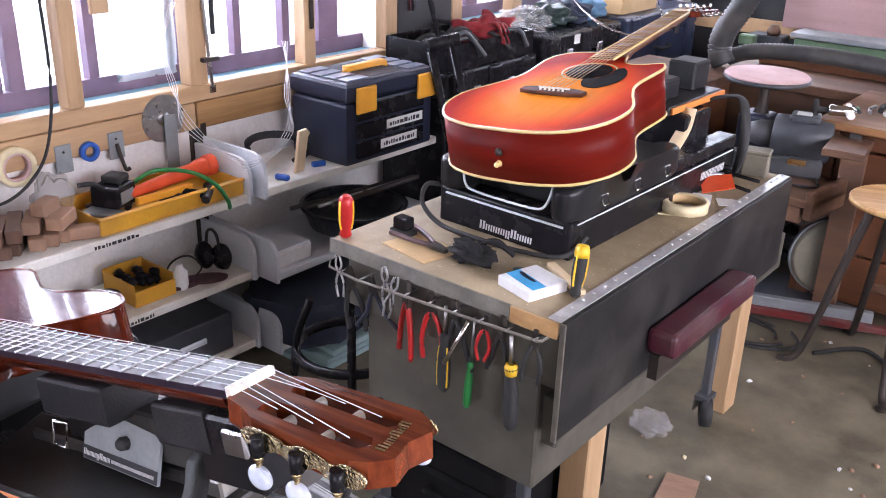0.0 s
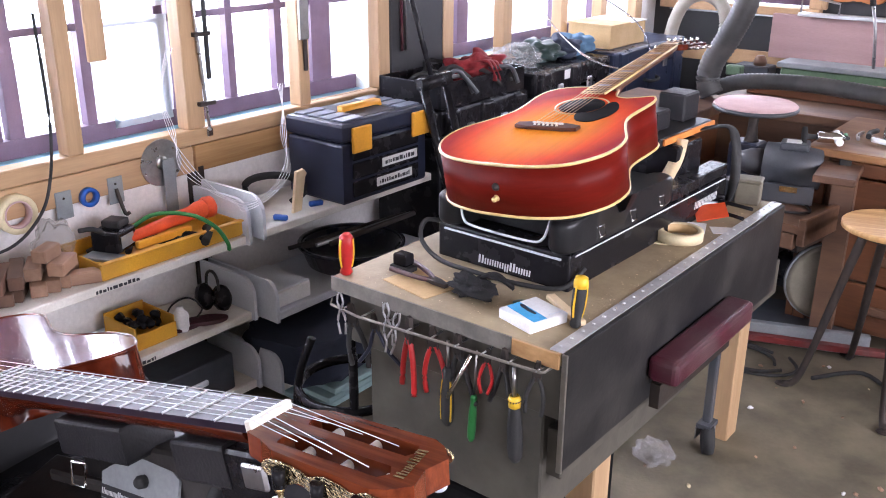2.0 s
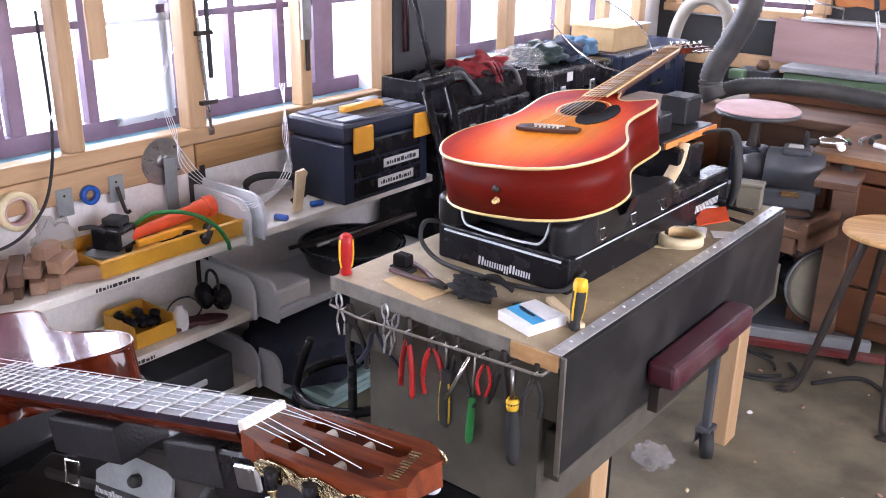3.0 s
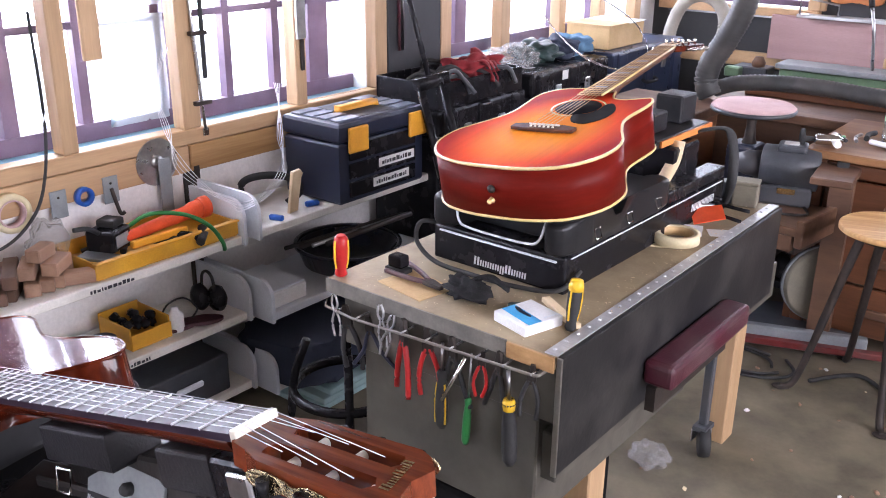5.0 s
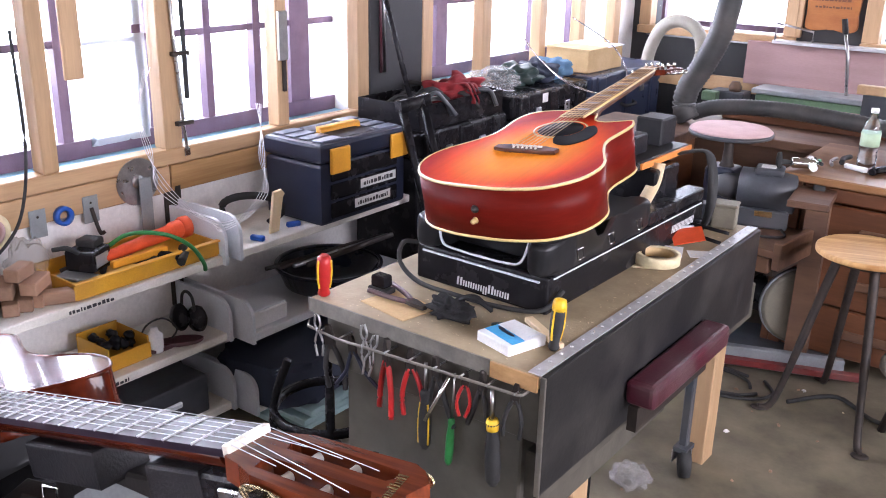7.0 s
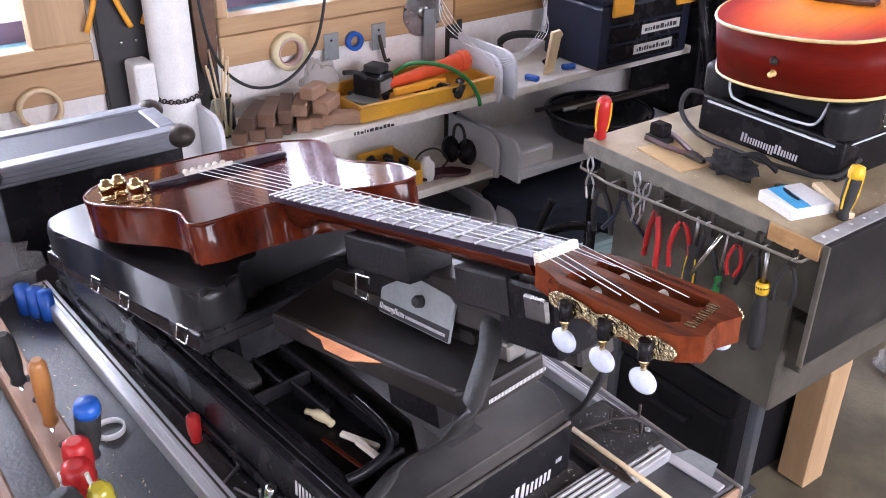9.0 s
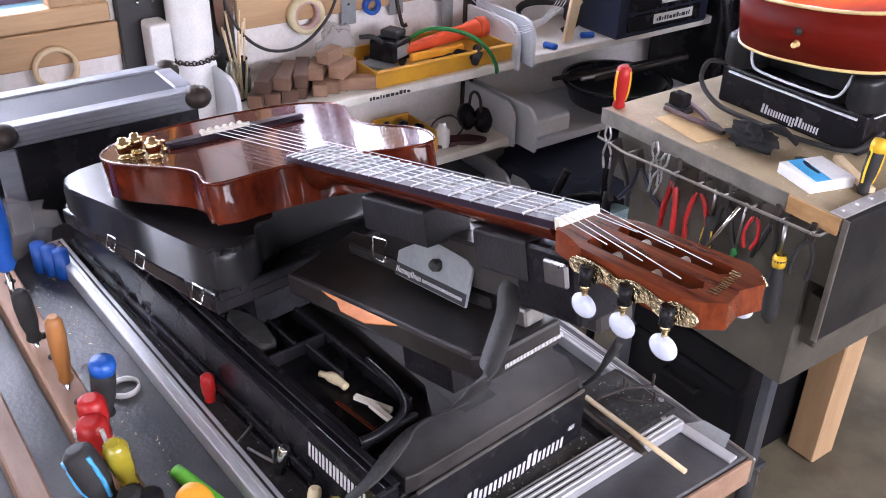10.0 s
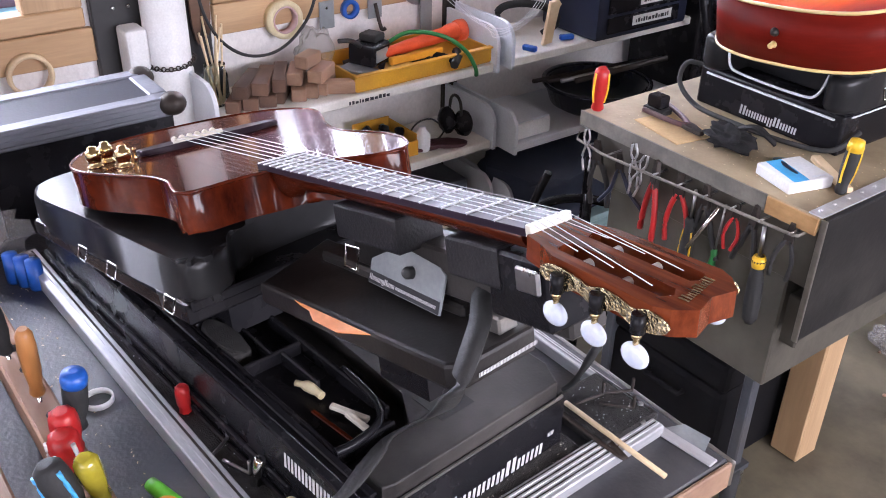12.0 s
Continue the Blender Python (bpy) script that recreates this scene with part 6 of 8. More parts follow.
for k in range(6):
    bm = bmesh.new()
    tube(bm, [(0, -0.06, 0), (0.01, 0.0, 0.012), (0, 0.07, 0)], rnd.uniform(0.008, 0.015), 8, smooth=4)
    solo("hand_tool", bm, M[rnd.choice(("rubber", "black_plastic", "iron"))], "dark hand tool lying in the yellow tray", "hand tool", group="tools in the tray", m=pose(-2.34 + 0.028 * k, 1.35 + 0.05 * k, 0.62, 0, 0, rnd.uniform(-60, 60)))
bm = bmesh.new()
tube(bm, [(-2.30, 1.42, 0.675), (-2.26, 1.47, 0.71), (-2.20, 1.55, 0.70), (-2.165, 1.61, 0.655), (-2.15, 1.64, 0.60), (-2.155, 1.65, 0.57)], 0.0065, 8, smooth=6)
solo("green_cord", bm, M["green"], "thick green cord hanging over the tray rim", "cord")
bm = bmesh.new()
blob(bm, (-2.36, 1.20, 0.665), (0.045, 0.06, 0.078), 0.5, 6, 16, 12)
solo("plastic_bag", bm, M["bag"], "crumpled clear plastic bag on the shelf", "bag")
# stacked offcuts
blocks = [(-2.30, 0.925 + 0.045 * k, 0, -38 + 5 * (k % 3), 0.085, "block_dark") for k in range(4)]
blocks += [(-2.29, 0.95 + 0.05 * k, 1, -42 + 6 * k, 0.08, "block_dark") for k in range(3)]
blocks += [(-2.27, 1.095 + 0.043 * k, 0, -28 - 7 * k, 0.06, "block_wood") for k in range(3)]
blocks += [(-2.29, 1.10, 1, -35, 0.055, "block_wood"), (-2.26, 1.165, 1, -52, 0.05, "block_wood"), (-2.22, 1.205, 0, 62, 0.045, "block_wood"), (-2.28, 1.135, 2, -60, 0.04, "block_wood")]
for k, (x, y, lv, turn_, l, m_) in enumerate(blocks):
    w, hgt = 0.0195 + 0.002 * (k % 3), 0.038
    solo("wood_offcut", box(-l, l, -w, w, 0, hgt - 0.002, 0.003), M[m_], ("dark brown" if m_ == "block_dark" else "pale brown") + " sawn wood offcut stacked on the shelf", "offcut", group="stacked offcuts", m=pose(x, y, 0.5895 + lv * hgt, 0, 0, turn_))
jar = thing("glass_jar", pose(-2.33, 0.875, 0.5895), "glass jar full of thin wooden sticks", "jar")
part("glass", lathe(bmesh.new(), [(0.03, 0), (0.034, 0.006), (0.034, 0.085), (0.028, 0.10), (0.030, 0.115)], seg=20), M["bottle"], jar)
for k in range(7):
    bm = bmesh.new()
    cyl(bm, (0.012 * math.cos(k), 0.012 * math.sin(k), 0.004), (0.03 * math.cos(k * 1.7), 0.035 * math.sin(k * 1.7), 0.2 + 0.02 * (k % 3)), 0.003, seg=6)
    part("stick", bm, M["bone_wood"], jar)
# writing along the shelf edges
for y, z, n in ((1.20, 0.566, 3), (1.22, 0.303, 4)):
    bm = bars(bmesh.new(), 0, 0, 0, 0.14, 0.012, 10, n)
    wr = solo("shelf_writing", bm, M["ink"], "smudged black marker writing on the shelf edge", "writing", m=Matrix.Translation((-2.1692, y, z)) @ pose(0, 0, 0, 90, 0, 90))
# lower shelf
bn = thing("parts_bin", pose(-2.38, 1.33, 0.327), "yellow plastic parts bin with dark bits", "bin")
part("bottom", box(0, 0.17, 0, 0.14, 0, 0.004), M["tray_yellow"], bn)
for a in ((0, 0.005, 0, 0.14, 0.075), (0.165, 0.172, 0, 0.14, 0.05), (0.005, 0.165, 0, 0.005, 0.07), (0.005, 0.165, 0.135, 0.14, 0.07)):
    part("side", box(a[0], a[1], a[2], a[3], 0.003, a[4], 0.002), M["tray_yellow"], bn)
for k in range(10):
    bm = bmesh.new()
    blob(bm, (0.03 + rnd.uniform(0, 0.11), 0.02 + rnd.uniform(0, 0.1), 0.035 + rnd.uniform(0, 0.03)), (0.02, 0.015, 0.013), 0.6, k, 10, 6)
    part("dark_bit", bm, M["black_plastic"], bn)
tin = thing("tin_can", pose(-2.24, 1.255, 0.327), "squat dark tin with a pale label", "tin")
part("can", lathe(bmesh.new(), [(0.042, 0), (0.042, 0.062), (0.039, 0.064), (0.039, 0.056), (0, 0.056)], seg=24), M["machine_grey"], tin)
part("label", lathe(bmesh.new(), [(0.0425, 0.012), (0.0425, 0.05)], seg=24), M["cream"], tin)
solo("white_bottle", lathe(bmesh.new(), [(0.022, 0), (0.026, 0.006), (0.026, 0.055), (0.012, 0.07), (0.012, 0.08), (0, 0.08)], seg=16), M["white"], "small white plastic bottle on the shelf", "bottle", m=pose(-2.23, 1.50, 0.327))
muff = thing("ear_muffs", pose(-2.25, 1.645, 0.385) @ Matrix.Scale(0.82, 4), "black ear muffs hung on the shelf upright", "ear muffs")
for s in (-1, 1):
    bm = bmesh.new()
    blob(bm, (s * 0.03, s * 0.018, 0), (0.045, 0.035, 0.055), 0.1, s, 14, 10)
    part("cup", bm, M["black_plastic"], muff)
bm = bmesh.new()
tube(bm, [(-0.04, 0, 0.03), (-0.03, 0.0, 0.09), (0, 0.0, 0.11), (0.03, 0.0, 0.09), (0.04, 0, 0.03)], 0.006, 8, smooth=5)
part("band", bm, M["rubber"], muff)
for x, y, r in ((-2.22, 1.59, 10), (-2.24, 1.53, 40)):
    solo("leather_scrap", slab(bmesh.new(), curve2d([(-0.06, -0.02), (0.03, -0.03), (0.07, 0.0), (0.03, 0.03), (-0.05, 0.022)], 4), 0, 0.012, 0.003), M["maroon"], "dark red leather scrap on the shelf", "scrap", group="leather scraps", m=pose(x, y, 0.327, 0, 4, r + 60))
bm = bmesh.new()
tube(bm, [(-2.28, 1.47, 0.34), (-2.27, 1.50, 0.40), (-2.25, 1.55, 0.415), (-2.24, 1.59, 0.37), (-2.25, 1.57, 0.335)], 0.003, 6, smooth=6)
solo("black_wire", bm, M["rubber"], "loop of thin black wire on the shelf", "wire")
# bottom shelf
dr = thing("drawer_box", pose(-2.42, 1.33, 0.077), "grey metal drawer box on the bottom shelf", "drawer box")
part("body", box(0, 0.24, 0, 0.32, 0, 0.13, 0.006, 2), M["machine_grey"], dr)
part("handle", box(0.2405, 0.252, 0.11, 0.21, 0.06, 0.08, 0.004), M["shelf_grey"], dr)
# far shelving
cb = thing("plastic_case", pose(-2.34, 1.80, 0.324), "clear plastic case holding pale pink parts", "case")
part("case", box(0, 0.22, 0, 0.15, 0, 0.055, 0.004), M["white"], cb)
part("lid", box(0.004, 0.216, 0.004, 0.146, 0.056, 0.062, 0.002), M["shelf_grey"], cb)
pan = thing("round_pan", pose(-2.20, 2.235, 0.325) @ Matrix.Scale(1.12, 4), "glossy black enamel pan on the middle shelf", "pan")
part("bowl", lathe(bmesh.new(), [(0.11, 0), (0.145, 0.02), (0.165, 0.075), (0.172, 0.08), (0.172, 0.084), (0.158, 0.078), (0.14, 0.028), (0.0, 0.02)], seg=36), M["enamel"], pan)
part("rim", ring(bmesh.new(), (0, 0, 0.08), (0, 0, 1), 0.175, 0.163, 0.008, 36), M["enamel"], pan)
for k in range(4):
    bm = bmesh.new()
    tube(bm, [(-2.30 + 0.05 * k, 2.02 + 0.02 * k, 0.43 + 0.012 * k), (-2.16 + 0.02 * k, 2.47, 0.47 + 0.006 * k)], 0.008 + 0.002 * (k % 2), 8)
    solo("metal_tube", bm, M["steel"] if k == 2 else M["iron"], "bright steel tube lying over the pan" if k == 2 else "dark metal tube lying over the pan", "tube", group="tubes over the pan")
bm = slab(bmesh.new(), curve2d([(-0.18, -0.17), (0.0, -0.185), (0.17, -0.17), (0.185, 0.0), (0.17, 0.24), (0.0, 0.25), (-0.18, 0.24), (-0.19, 0.0)], 4), 0, 0.15, 0.045, 4)
solo("seat_cushion", bm, M["cloth"], "dark navy padded seat cushion on the bottom shelf", "cushion", m=pose(-2.13, 1.97, 0.072, 3, -5, 6))
for k in range(3):
    solo("foam_board", box(-2.3 + 0.02 * k, -1.93, 1.80 + 0.03 * k, 2.3, 0.062 + 0.0 * k + 0.022 * k - 0.06, 0.082 + 0.022 * k - 0.06, 0.002), M["teal"], "pale blue-green foam board under the shelves", "board", group="foam boards")
# black iron stand with a ring
ir = thing("iron_stool", pose(-1.61, 1.62, 0.025), "black iron stool frame with a round foot ring", "stool frame")
part("foot_ring", ring(bmesh.new(), (0, 0, 0.27), (0, 0, 1), 0.165, 0.145, 0.02, 32), M["black_plastic"], ir)
for k in range(4):
    a = math.pi / 4 + k * math.pi / 2
    bm = bmesh.new()
    tube(bm, [(0.17 * math.cos(a), 0.17 * math.sin(a), -0.025), (0.155 * math.cos(a), 0.155 * math.sin(a), 0.28), (0.11 * math.cos(a), 0.11 * math.sin(a), 0.43)], 0.012, 8, smooth=4)
    part("leg", bm, M["black_plastic"], ir)

# ---- on the west wall ----
for y, z in ((1.285, 0.75), (1.455, 0.755)):
    pt = thing("wall_plate", pose(WX + 0.021, y, z), "small grey steel plate screwed to the pine board", "plate", "wall plates")
    part("plate", box(0, 0.004, -0.026, 0.026, -0.042, 0.042, 0.002), M["steel_dull"], pt)
    bm = bmesh.new()
    lathe(bm, [(0.004, 0), (0.003, 0.002), (0, 0.002)], (0.004, 0, 0.02), (1, 0, 0), 8)
    part("screw", bm, M["iron"], pt)
bm = bmesh.new()
tube(bm, [(WX + 0.026, 1.455, 0.76), (WX + 0.04, 1.462, 0.70), (WX + 0.045, 1.468, 0.68), (WX + 0.05, 1.478, 0.685)], 0.006, 8, smooth=4)
solo("hook", bm, M["iron"], "dark bent hook on a wall plate", "hook")
solo("tape_roll", ring(bmesh.new(), (WX + 0.021, 1.362, 0.757), (1, 0, 0), 0.029, 0.017, 0.018, 24), M["blue"], "small roll of blue tape hung on the wall", "tape")
solo("tape_roll", ring(bmesh.new(), (WX + 0.021, 1.135, 0.765), (1, 0, 0), 0.056, 0.040, 0.03, 28), M["cream"], "roll of cloudy tape with a pink core hung on the wall", "tape")
solo("tape_core", ring(bmesh.new(), (WX + 0.022, 1.135, 0.765), (1, 0, 0), 0.0395, 0.035, 0.03, 28), M["pad_pink"], "pink cardboard core inside a tape roll", "tape core")
solo("tape_roll", ring(bmesh.new(), (WX + 0.021, 0.425, 0.735), (1, 0, 0), 0.056, 0.046, 0.025, 28), M["bone_wood"], "ring of brown tape hung on the pine board", "tape")
sb = thing("saw_blade", pose(WX + 0.022, 1.625, 0.805), "round steel saw blade hung on the pine board", "saw blade")
bm = bmesh.new()
ol_ = [((0.0745 if k % 2 else 0.076) * math.cos(2 * math.pi * k / 120), (0.0745 if k % 2 else 0.076) * math.sin(2 * math.pi * k / 120)) for k in range(120)]
slab(bm, ol_, 0, 0.002)
d_ = part("disc", bm, M["steel"], sb)
d_.matrix_basis = pose(0, 0, 0, 0, 90, 0)
part("hub", lathe(bmesh.new(), [(0.022, 0.002), (0.022, 0.004), (0.008, 0.004)], (0, 0, 0), (1, 0, 0), 20), M["steel"], sb)
solo("steel_rule", box(WX + 0.03, WX + 0.033, 1.622, 1.667, 0.60, 0.815, 0.001), M["steel_dull"], "wide steel rule hanging over the saw blade", "rule")
hk = thing("window_rod", pose(WX + 0.03, 1.80, 0), "thin steel rod with a flattened end hung on the window post", "rod")
bm = bmesh.new()
tube(bm, [(0, -0.02, 1.6), (0, -0.005, 1.2), (0.0, 0.01, 0.95), (0.002, 0.015, 0.875)], 0.0055, 8)
part("rod", bm, M["steel"], hk)
part("tip", box(-0.004, 0.004, 0.004, 0.028, 0.855, 0.882, 0.003), M["chrome"], hk)
for z in (0.965, 1.185):
    part("clip", box(-0.008, 0.010, -0.02, 0.045, z - 0.007, z + 0.007, 0.002), M["iron"], hk)
solo("black_strip", box(WX + 0.022, WX + 0.03, 1.825, 1.842, 1.04, 1.7, 0.003), M["rubber"], "black rubber strip hung on the window post", "strip")
solo("wood_scrap", box(WX + 0.022, WX + 0.035, 1.415, 1.475, 1.145, 1.40, 0.003), M["pine_post"], "short brown board hung before the window", "board")
lt = thing("window_latch", pose(WX + 0.022, 2.255, 1.17), "white metal window latch with a dark strip", "latch")
part("plate", box(0, 0.012, -0.022, 0.022, -0.05, 0.12, 0.003), M["alu"], lt)
part("strip", box(0.0, 0.010, -0.004, 0.012, -0.16, -0.051, 0.002), M["iron"], lt)
for k, y in enumerate((2.77, 2.79)):
    bm = bmesh.new()
    tube(bm, [(WX + 0.03, y, 1.5), (WX + 0.032, y + 0.004, 1.25), (WX + 0.03, y + 0.01, 1.02)], 0.006, 8)
    solo("hung_tool", bm, M["steel"] if k else M["maroon"], "slim tool hung on the black panel", "tool", group="tools on the black panel")
bm = bmesh.new()
tube(bm, [(-2.38, 1.25, 1.30), (-2.375, 1.25, 1.0), (-2.37, 1.215, 0.82), (-2.36, 1.15, 0.735), (-2.35, 1.06, 0.695), (-2.34, 0.96, 0.715), (-2.33, 0.88, 0.80), (-2.33, 0.845, 0.95), (-2.34, 0.835, 1.3), (-2.36, 0.83, 1.8)], 0.0045, 8, smooth=8)
solo("black_cable", bm, M["rubber"], "black cable hanging in a loose bow on the wall", "cable")
pp = thing("plastic_pipe", pose(-2.36, 0.765, 0), "white plastic pipe standing against the wall", "pipe")
part("pipe", lathe(bmesh.new(), [(0.060, 0.0), (0.060, 0.70), (0.058, 0.705), (0.058, 2.4)], seg=28), M["white"], pp)
part("elbow", box(-0.05, 0.03, -0.115, -0.058, 0.0, 0.83, 0.01, 2), M["white"], pp)
bm = bmesh.new()
for k in range(26):
    a = -2.2 + 3.6 * k / 25
    c_ = Vector((0.065 * math.cos(a), 0.065 * math.sin(a), 0.735 - 0.012 * math.sin(k / 25 * math.pi)))
    ring(bm, c_, (math.cos(a), math.sin(a), 0.9 if k % 2 else -0.9), 0.0075, 0.0048, 0.0025, 10)
part("chain", bm, M["iron"], pp, "dark steel chain round the pipe")
# wooden slats beside the pipe and pliers on the black panel
for k, y in enumerate((0.865, 0.895)):
    bm = slab(bmesh.new(), curve2d([(-0.012, 0), (0.012, 0), (0.016, 0.5), (0.008, 0.9), (-0.01, 0.9), (-0.015, 0.45)], 4), 0, 0.012, 0.002)
    solo("hung_board", bm, M["old_wood"], "dark curved wooden slat hung by the window", "slat", group="hung slats", m=pose(WX + 0.045, y, 0.80 + 0.02 * k, 90, 0, 88))
for y in (0.655, 0.80):
    pliers("pliers", pose(WX + 0.05, y - 0.03, 1.05, 0, 0, 85), "yellow", "black and yellow handled pliers hung on the black panel", 1.2, 0.3, "pliers on the panel")
for y in (0.655, 0.695):
    solo("screw", lathe(bmesh.new(), [(0.006, 0), (0.004, 0.006), (0, 0.006)], (WX + 0.031, y, 0.87), (1, 0, 0), 8), M["chrome"], "bright screw in the black panel", "screw", group="panel screws")
bm = bmesh.new()
tube(bm, [(-2.40, 0.33, 0.66), (-2.33, 0.40, 0.685), (-2.33, 0.47, 0.685), (-2.38, 0.53, 0.67)], 0.012, 8, smooth=4)
solo("red_grip", bm, M["red"], "red curved handle behind the flight case", "handle")

# ---- flight case behind the bench ----
fc = thing("flight_case", pose(-1.60, 0.49, 0), "black flight case with aluminium edges and ball corners", "flight case")
part("body", box(-0.17, 0, -1.15, 0, 0.0, 0.925, 0.004), M["black_plastic"], fc)
part("top_inset", box(-0.14, -0.03, -1.12, -0.03, 0.9255, 0.929), M["case_top"], fc)
for a in ((-0.03, 0.004, -1.15, 0.0, 0.895, 0.932), (-0.174, -0.14, -1.15, 0.0, 0.895, 0.932), (-0.14, -0.03, -0.03, 0.004, 0.895, 0.932), (-0.03, 0.004, -0.36, -0.325, 0.0, 0.893)):
    part("edge_rail", box(*a, 0.003), M["alu_case"], fc, "ribbed aluminium edge")
for k in range(3):
    part("rail_rib", box(0.0042, 0.0065, -1.12, -0.03, 0.900 + 0.010 * k, 0.904 + 0.010 * k), M["alu_case"], fc)
for x, y in ((0, 0), (-0.16, 0), (0.0, -0.342)):
    bm = bmesh.new()
    blob(bm, (x, y, 0.918), (0.026, 0.026, 0.022), u=16, v=10)
    part("ball_corner", bm, M["iron"], fc, "worn steel ball corner")

# ---- tools along the near edge of the bench ----
rk = thing("tool_rack", pose(-1.45, 0.066, B2, 0, 0, 1), "long brown wooden tool rack drilled with holes", "tool rack")
part("bar", box(0, 0.75, -0.020, 0.020, 0, 0.045, 0.003), M["block_wood"], rk)
part("bar", box(0, 0.75, -0.100, -0.070, 0, 0.05, 0.003), M["block_wood"], rk)
for k in range(12):
    bm = bmesh.new()
    lathe(bm, [(0.008, 0), (0.008, 0.0012), (0.0, 0.0012)], (0.06 + 0.055 * k, 0.006, 0.045), seg=10)
    part("hole", bm, M["ink"], rk)
TZ = B2 + 0.055
screwdriver(pose(-1.285, 0.068, TZ + 0.04, 0, -3, 0), "blue", None, "chrome", 0.12, 0.018, "clear blue screwdriver standing in the rack", 0.08, None, 0.12)
screwdriver(pose(-1.150, 0.065, TZ, 4, 3, 0), "rubber", None, "chrome", 0.085, 0.0125, "black screwdriver standing in the rack", 0.05)
screwdriver(pose(-1.037, 0.074, TZ + 0.002, 0, 4, 0), "oak_light", None, "chrome", 0.105, 0.0115, "wooden handled tool standing in the rack", 0.05, None)
screwdriver(pose(-0.950, 0.094, TZ, -6, 4, 0), "rubber", None, "chrome", 0.085, 0.015, "black screwdriver with a blue cap in the rack", 0.05, "blue")
screwdriver(pose(-0.922, 0.080, TZ - 0.005, 4, 4, 0), "red", None, "chrome", 0.065, 0.017, "red screwdriver standing in the rack", 0.05, None, 0.1)
screwdriver(pose(-0.900, 0.073, TZ - 0.012, 6, 6, 0), "red", "label_white", "chrome", 0.06, 0.019, "clear red screwdriver standing in the rack", 0.04, None, 0.1)
screwdriver(pose(-0.835, 0.083, TZ - 0.01, 8, 8, 0), "amber", None, "chrome", 0.075, 0.015, "clear amber screwdriver leaning in the rack", 0.045, None, 0.1)
screwdriver(pose(-0.815, 0.056, TZ - 0.01, 14, -10, 0), "rubber", "sky_blue", "chrome", 0.085, 0.018, "black screwdriver with blue grips leaning in the rack", 0.045)
screwdriver(pose(-0.780, 0.076, TZ - 0.02, 6, 4, 0), "rubber", None, "chrome", 0.055, 0.016, "short black screwdriver standing in the rack", 0.03)
screwdriver(pose(-0.771, 0.091, TZ - 0.02, 4, 8, 0), "black_plastic", None, "chrome", 0.055, 0.014, "short black screwdriver standing in the rack", 0.03)
screwdriver(pose(-0.765, 0.140, B2 + 0.03, 20, 20, 0), "yellow", None, "chrome", 0.05, 0.02, "stubby yellow screwdriver on the bench", 0.03)
mk = thing("marker_pen", pose(-0.850, 0.146, B2 + 0.0095, 0, 90, 15), "bright green marker pen with a black cap", "pen")
part("barrel", lathe(bmesh.new(), [(0.0085, -0.012), (0.009, 0), (0.009, 0.09), (0.006, 0.10)], seg=16), M["lime"], mk)
part("cap", lathe(bmesh.new(), [(0.006, 0.0995), (0.0085, 0.102), (0.0075, 0.135), (0, 0.137)], seg=16), M["rubber"], mk)
solo("plastic_ring", ring(bmesh.new(), (-1.054, 0.145, B2), (0, 0, 1), 0.020, 0.0175, 0.008, 24), M["white"], "small white plastic ring on the bench", "ring")
screwdriver(pose(-0.948, 0.224, B2 + 0.018, 2, 2, 0), "red", None, "chrome", 0.045, 0.010, "small red screwdriver stuck in the foam", 0.012, None, 0.1)
screwdriver(pose(-0.668, 0.247, B2 + 0.016, -4, 6, 0), "amber", None, "chrome", 0.055, 0.011, "small amber screwdriver stuck in the foam", 0.012, None, 0.1)
solo("steel_pin", lathe(bmesh.new(), [(0.007, 0), (0.007, 0.045), (0.005, 0.047), (0, 0.047)], seg=12), M["chrome"], "bright steel pin stuck in the foam", "pin", m=pose(-0.782, 0.240, B2 + 0.018, -6, 12, 0))
screwdriver(pose(-0.708, 0.244, B2 + 0.016, -4, 6, 0), "cream", None, "chrome", 0.04, 0.008, "small cream handled pick in the foam", 0.012)
for k, (x, y, r) in enumerate(((-0.815, 0.232, 20), (-0.855, 0.225, 120), (-0.655, 0.70, 60), (-0.635, 0.68, 40), (-0.665, 0.66, 80))):
    bm = bmesh.new()
    tube(bm, [(-0.022, 0, 0.004), (0.018, 0, 0.006), (0.022, 0, 0.010), (0.022, 0, 0.026)], 0.0022, 6, smooth=3)
    solo("hex_key", bm, M["iron"] if k > 1 else M["steel"], "small bent hex key in the foam", "hex key", group="hex keys", m=pose(x, y, B2 + 0.019, 0, 0, r))
bm = bmesh.new()
tube(bm, [(-0.700, 0.648, B2 + 0.022), (-0.683, 0.653, B2 + 0.05), (-0.660, 0.660, B2 + 0.115)], [0.0035, 0.004, 0.006], 8, smooth=4)
solo("black_awl", bm, M["rubber"], "slim black tool standing in the foam", "awl")
bm = bmesh.new()
cyl(bm, (-0.675, 0.628, B2 + 0.027), (-0.513, 0.640, B2 + 0.02), 0.0036, seg=8)
solo("wooden_stick", bm, M["bone_wood"], "thin pale wooden stick lying across the rail", "stick")
tw = thing("tweezers", pose(-0.667, 0.622, B2 + 0.021, 0, 2, 1), "dark steel tweezers lying across the rail", "tweezers")
for s in (-1, 1):
    bm = bmesh.new()
    tube(bm, [(0, s * 0.008, 0), (0.06, s * 0.006, 0.001), (0.105, s * 0.001, 0.001)], 0.002, smooth=3, flat=(0.007, 0.0015))
    part("arm", bm, M["iron"], tw)
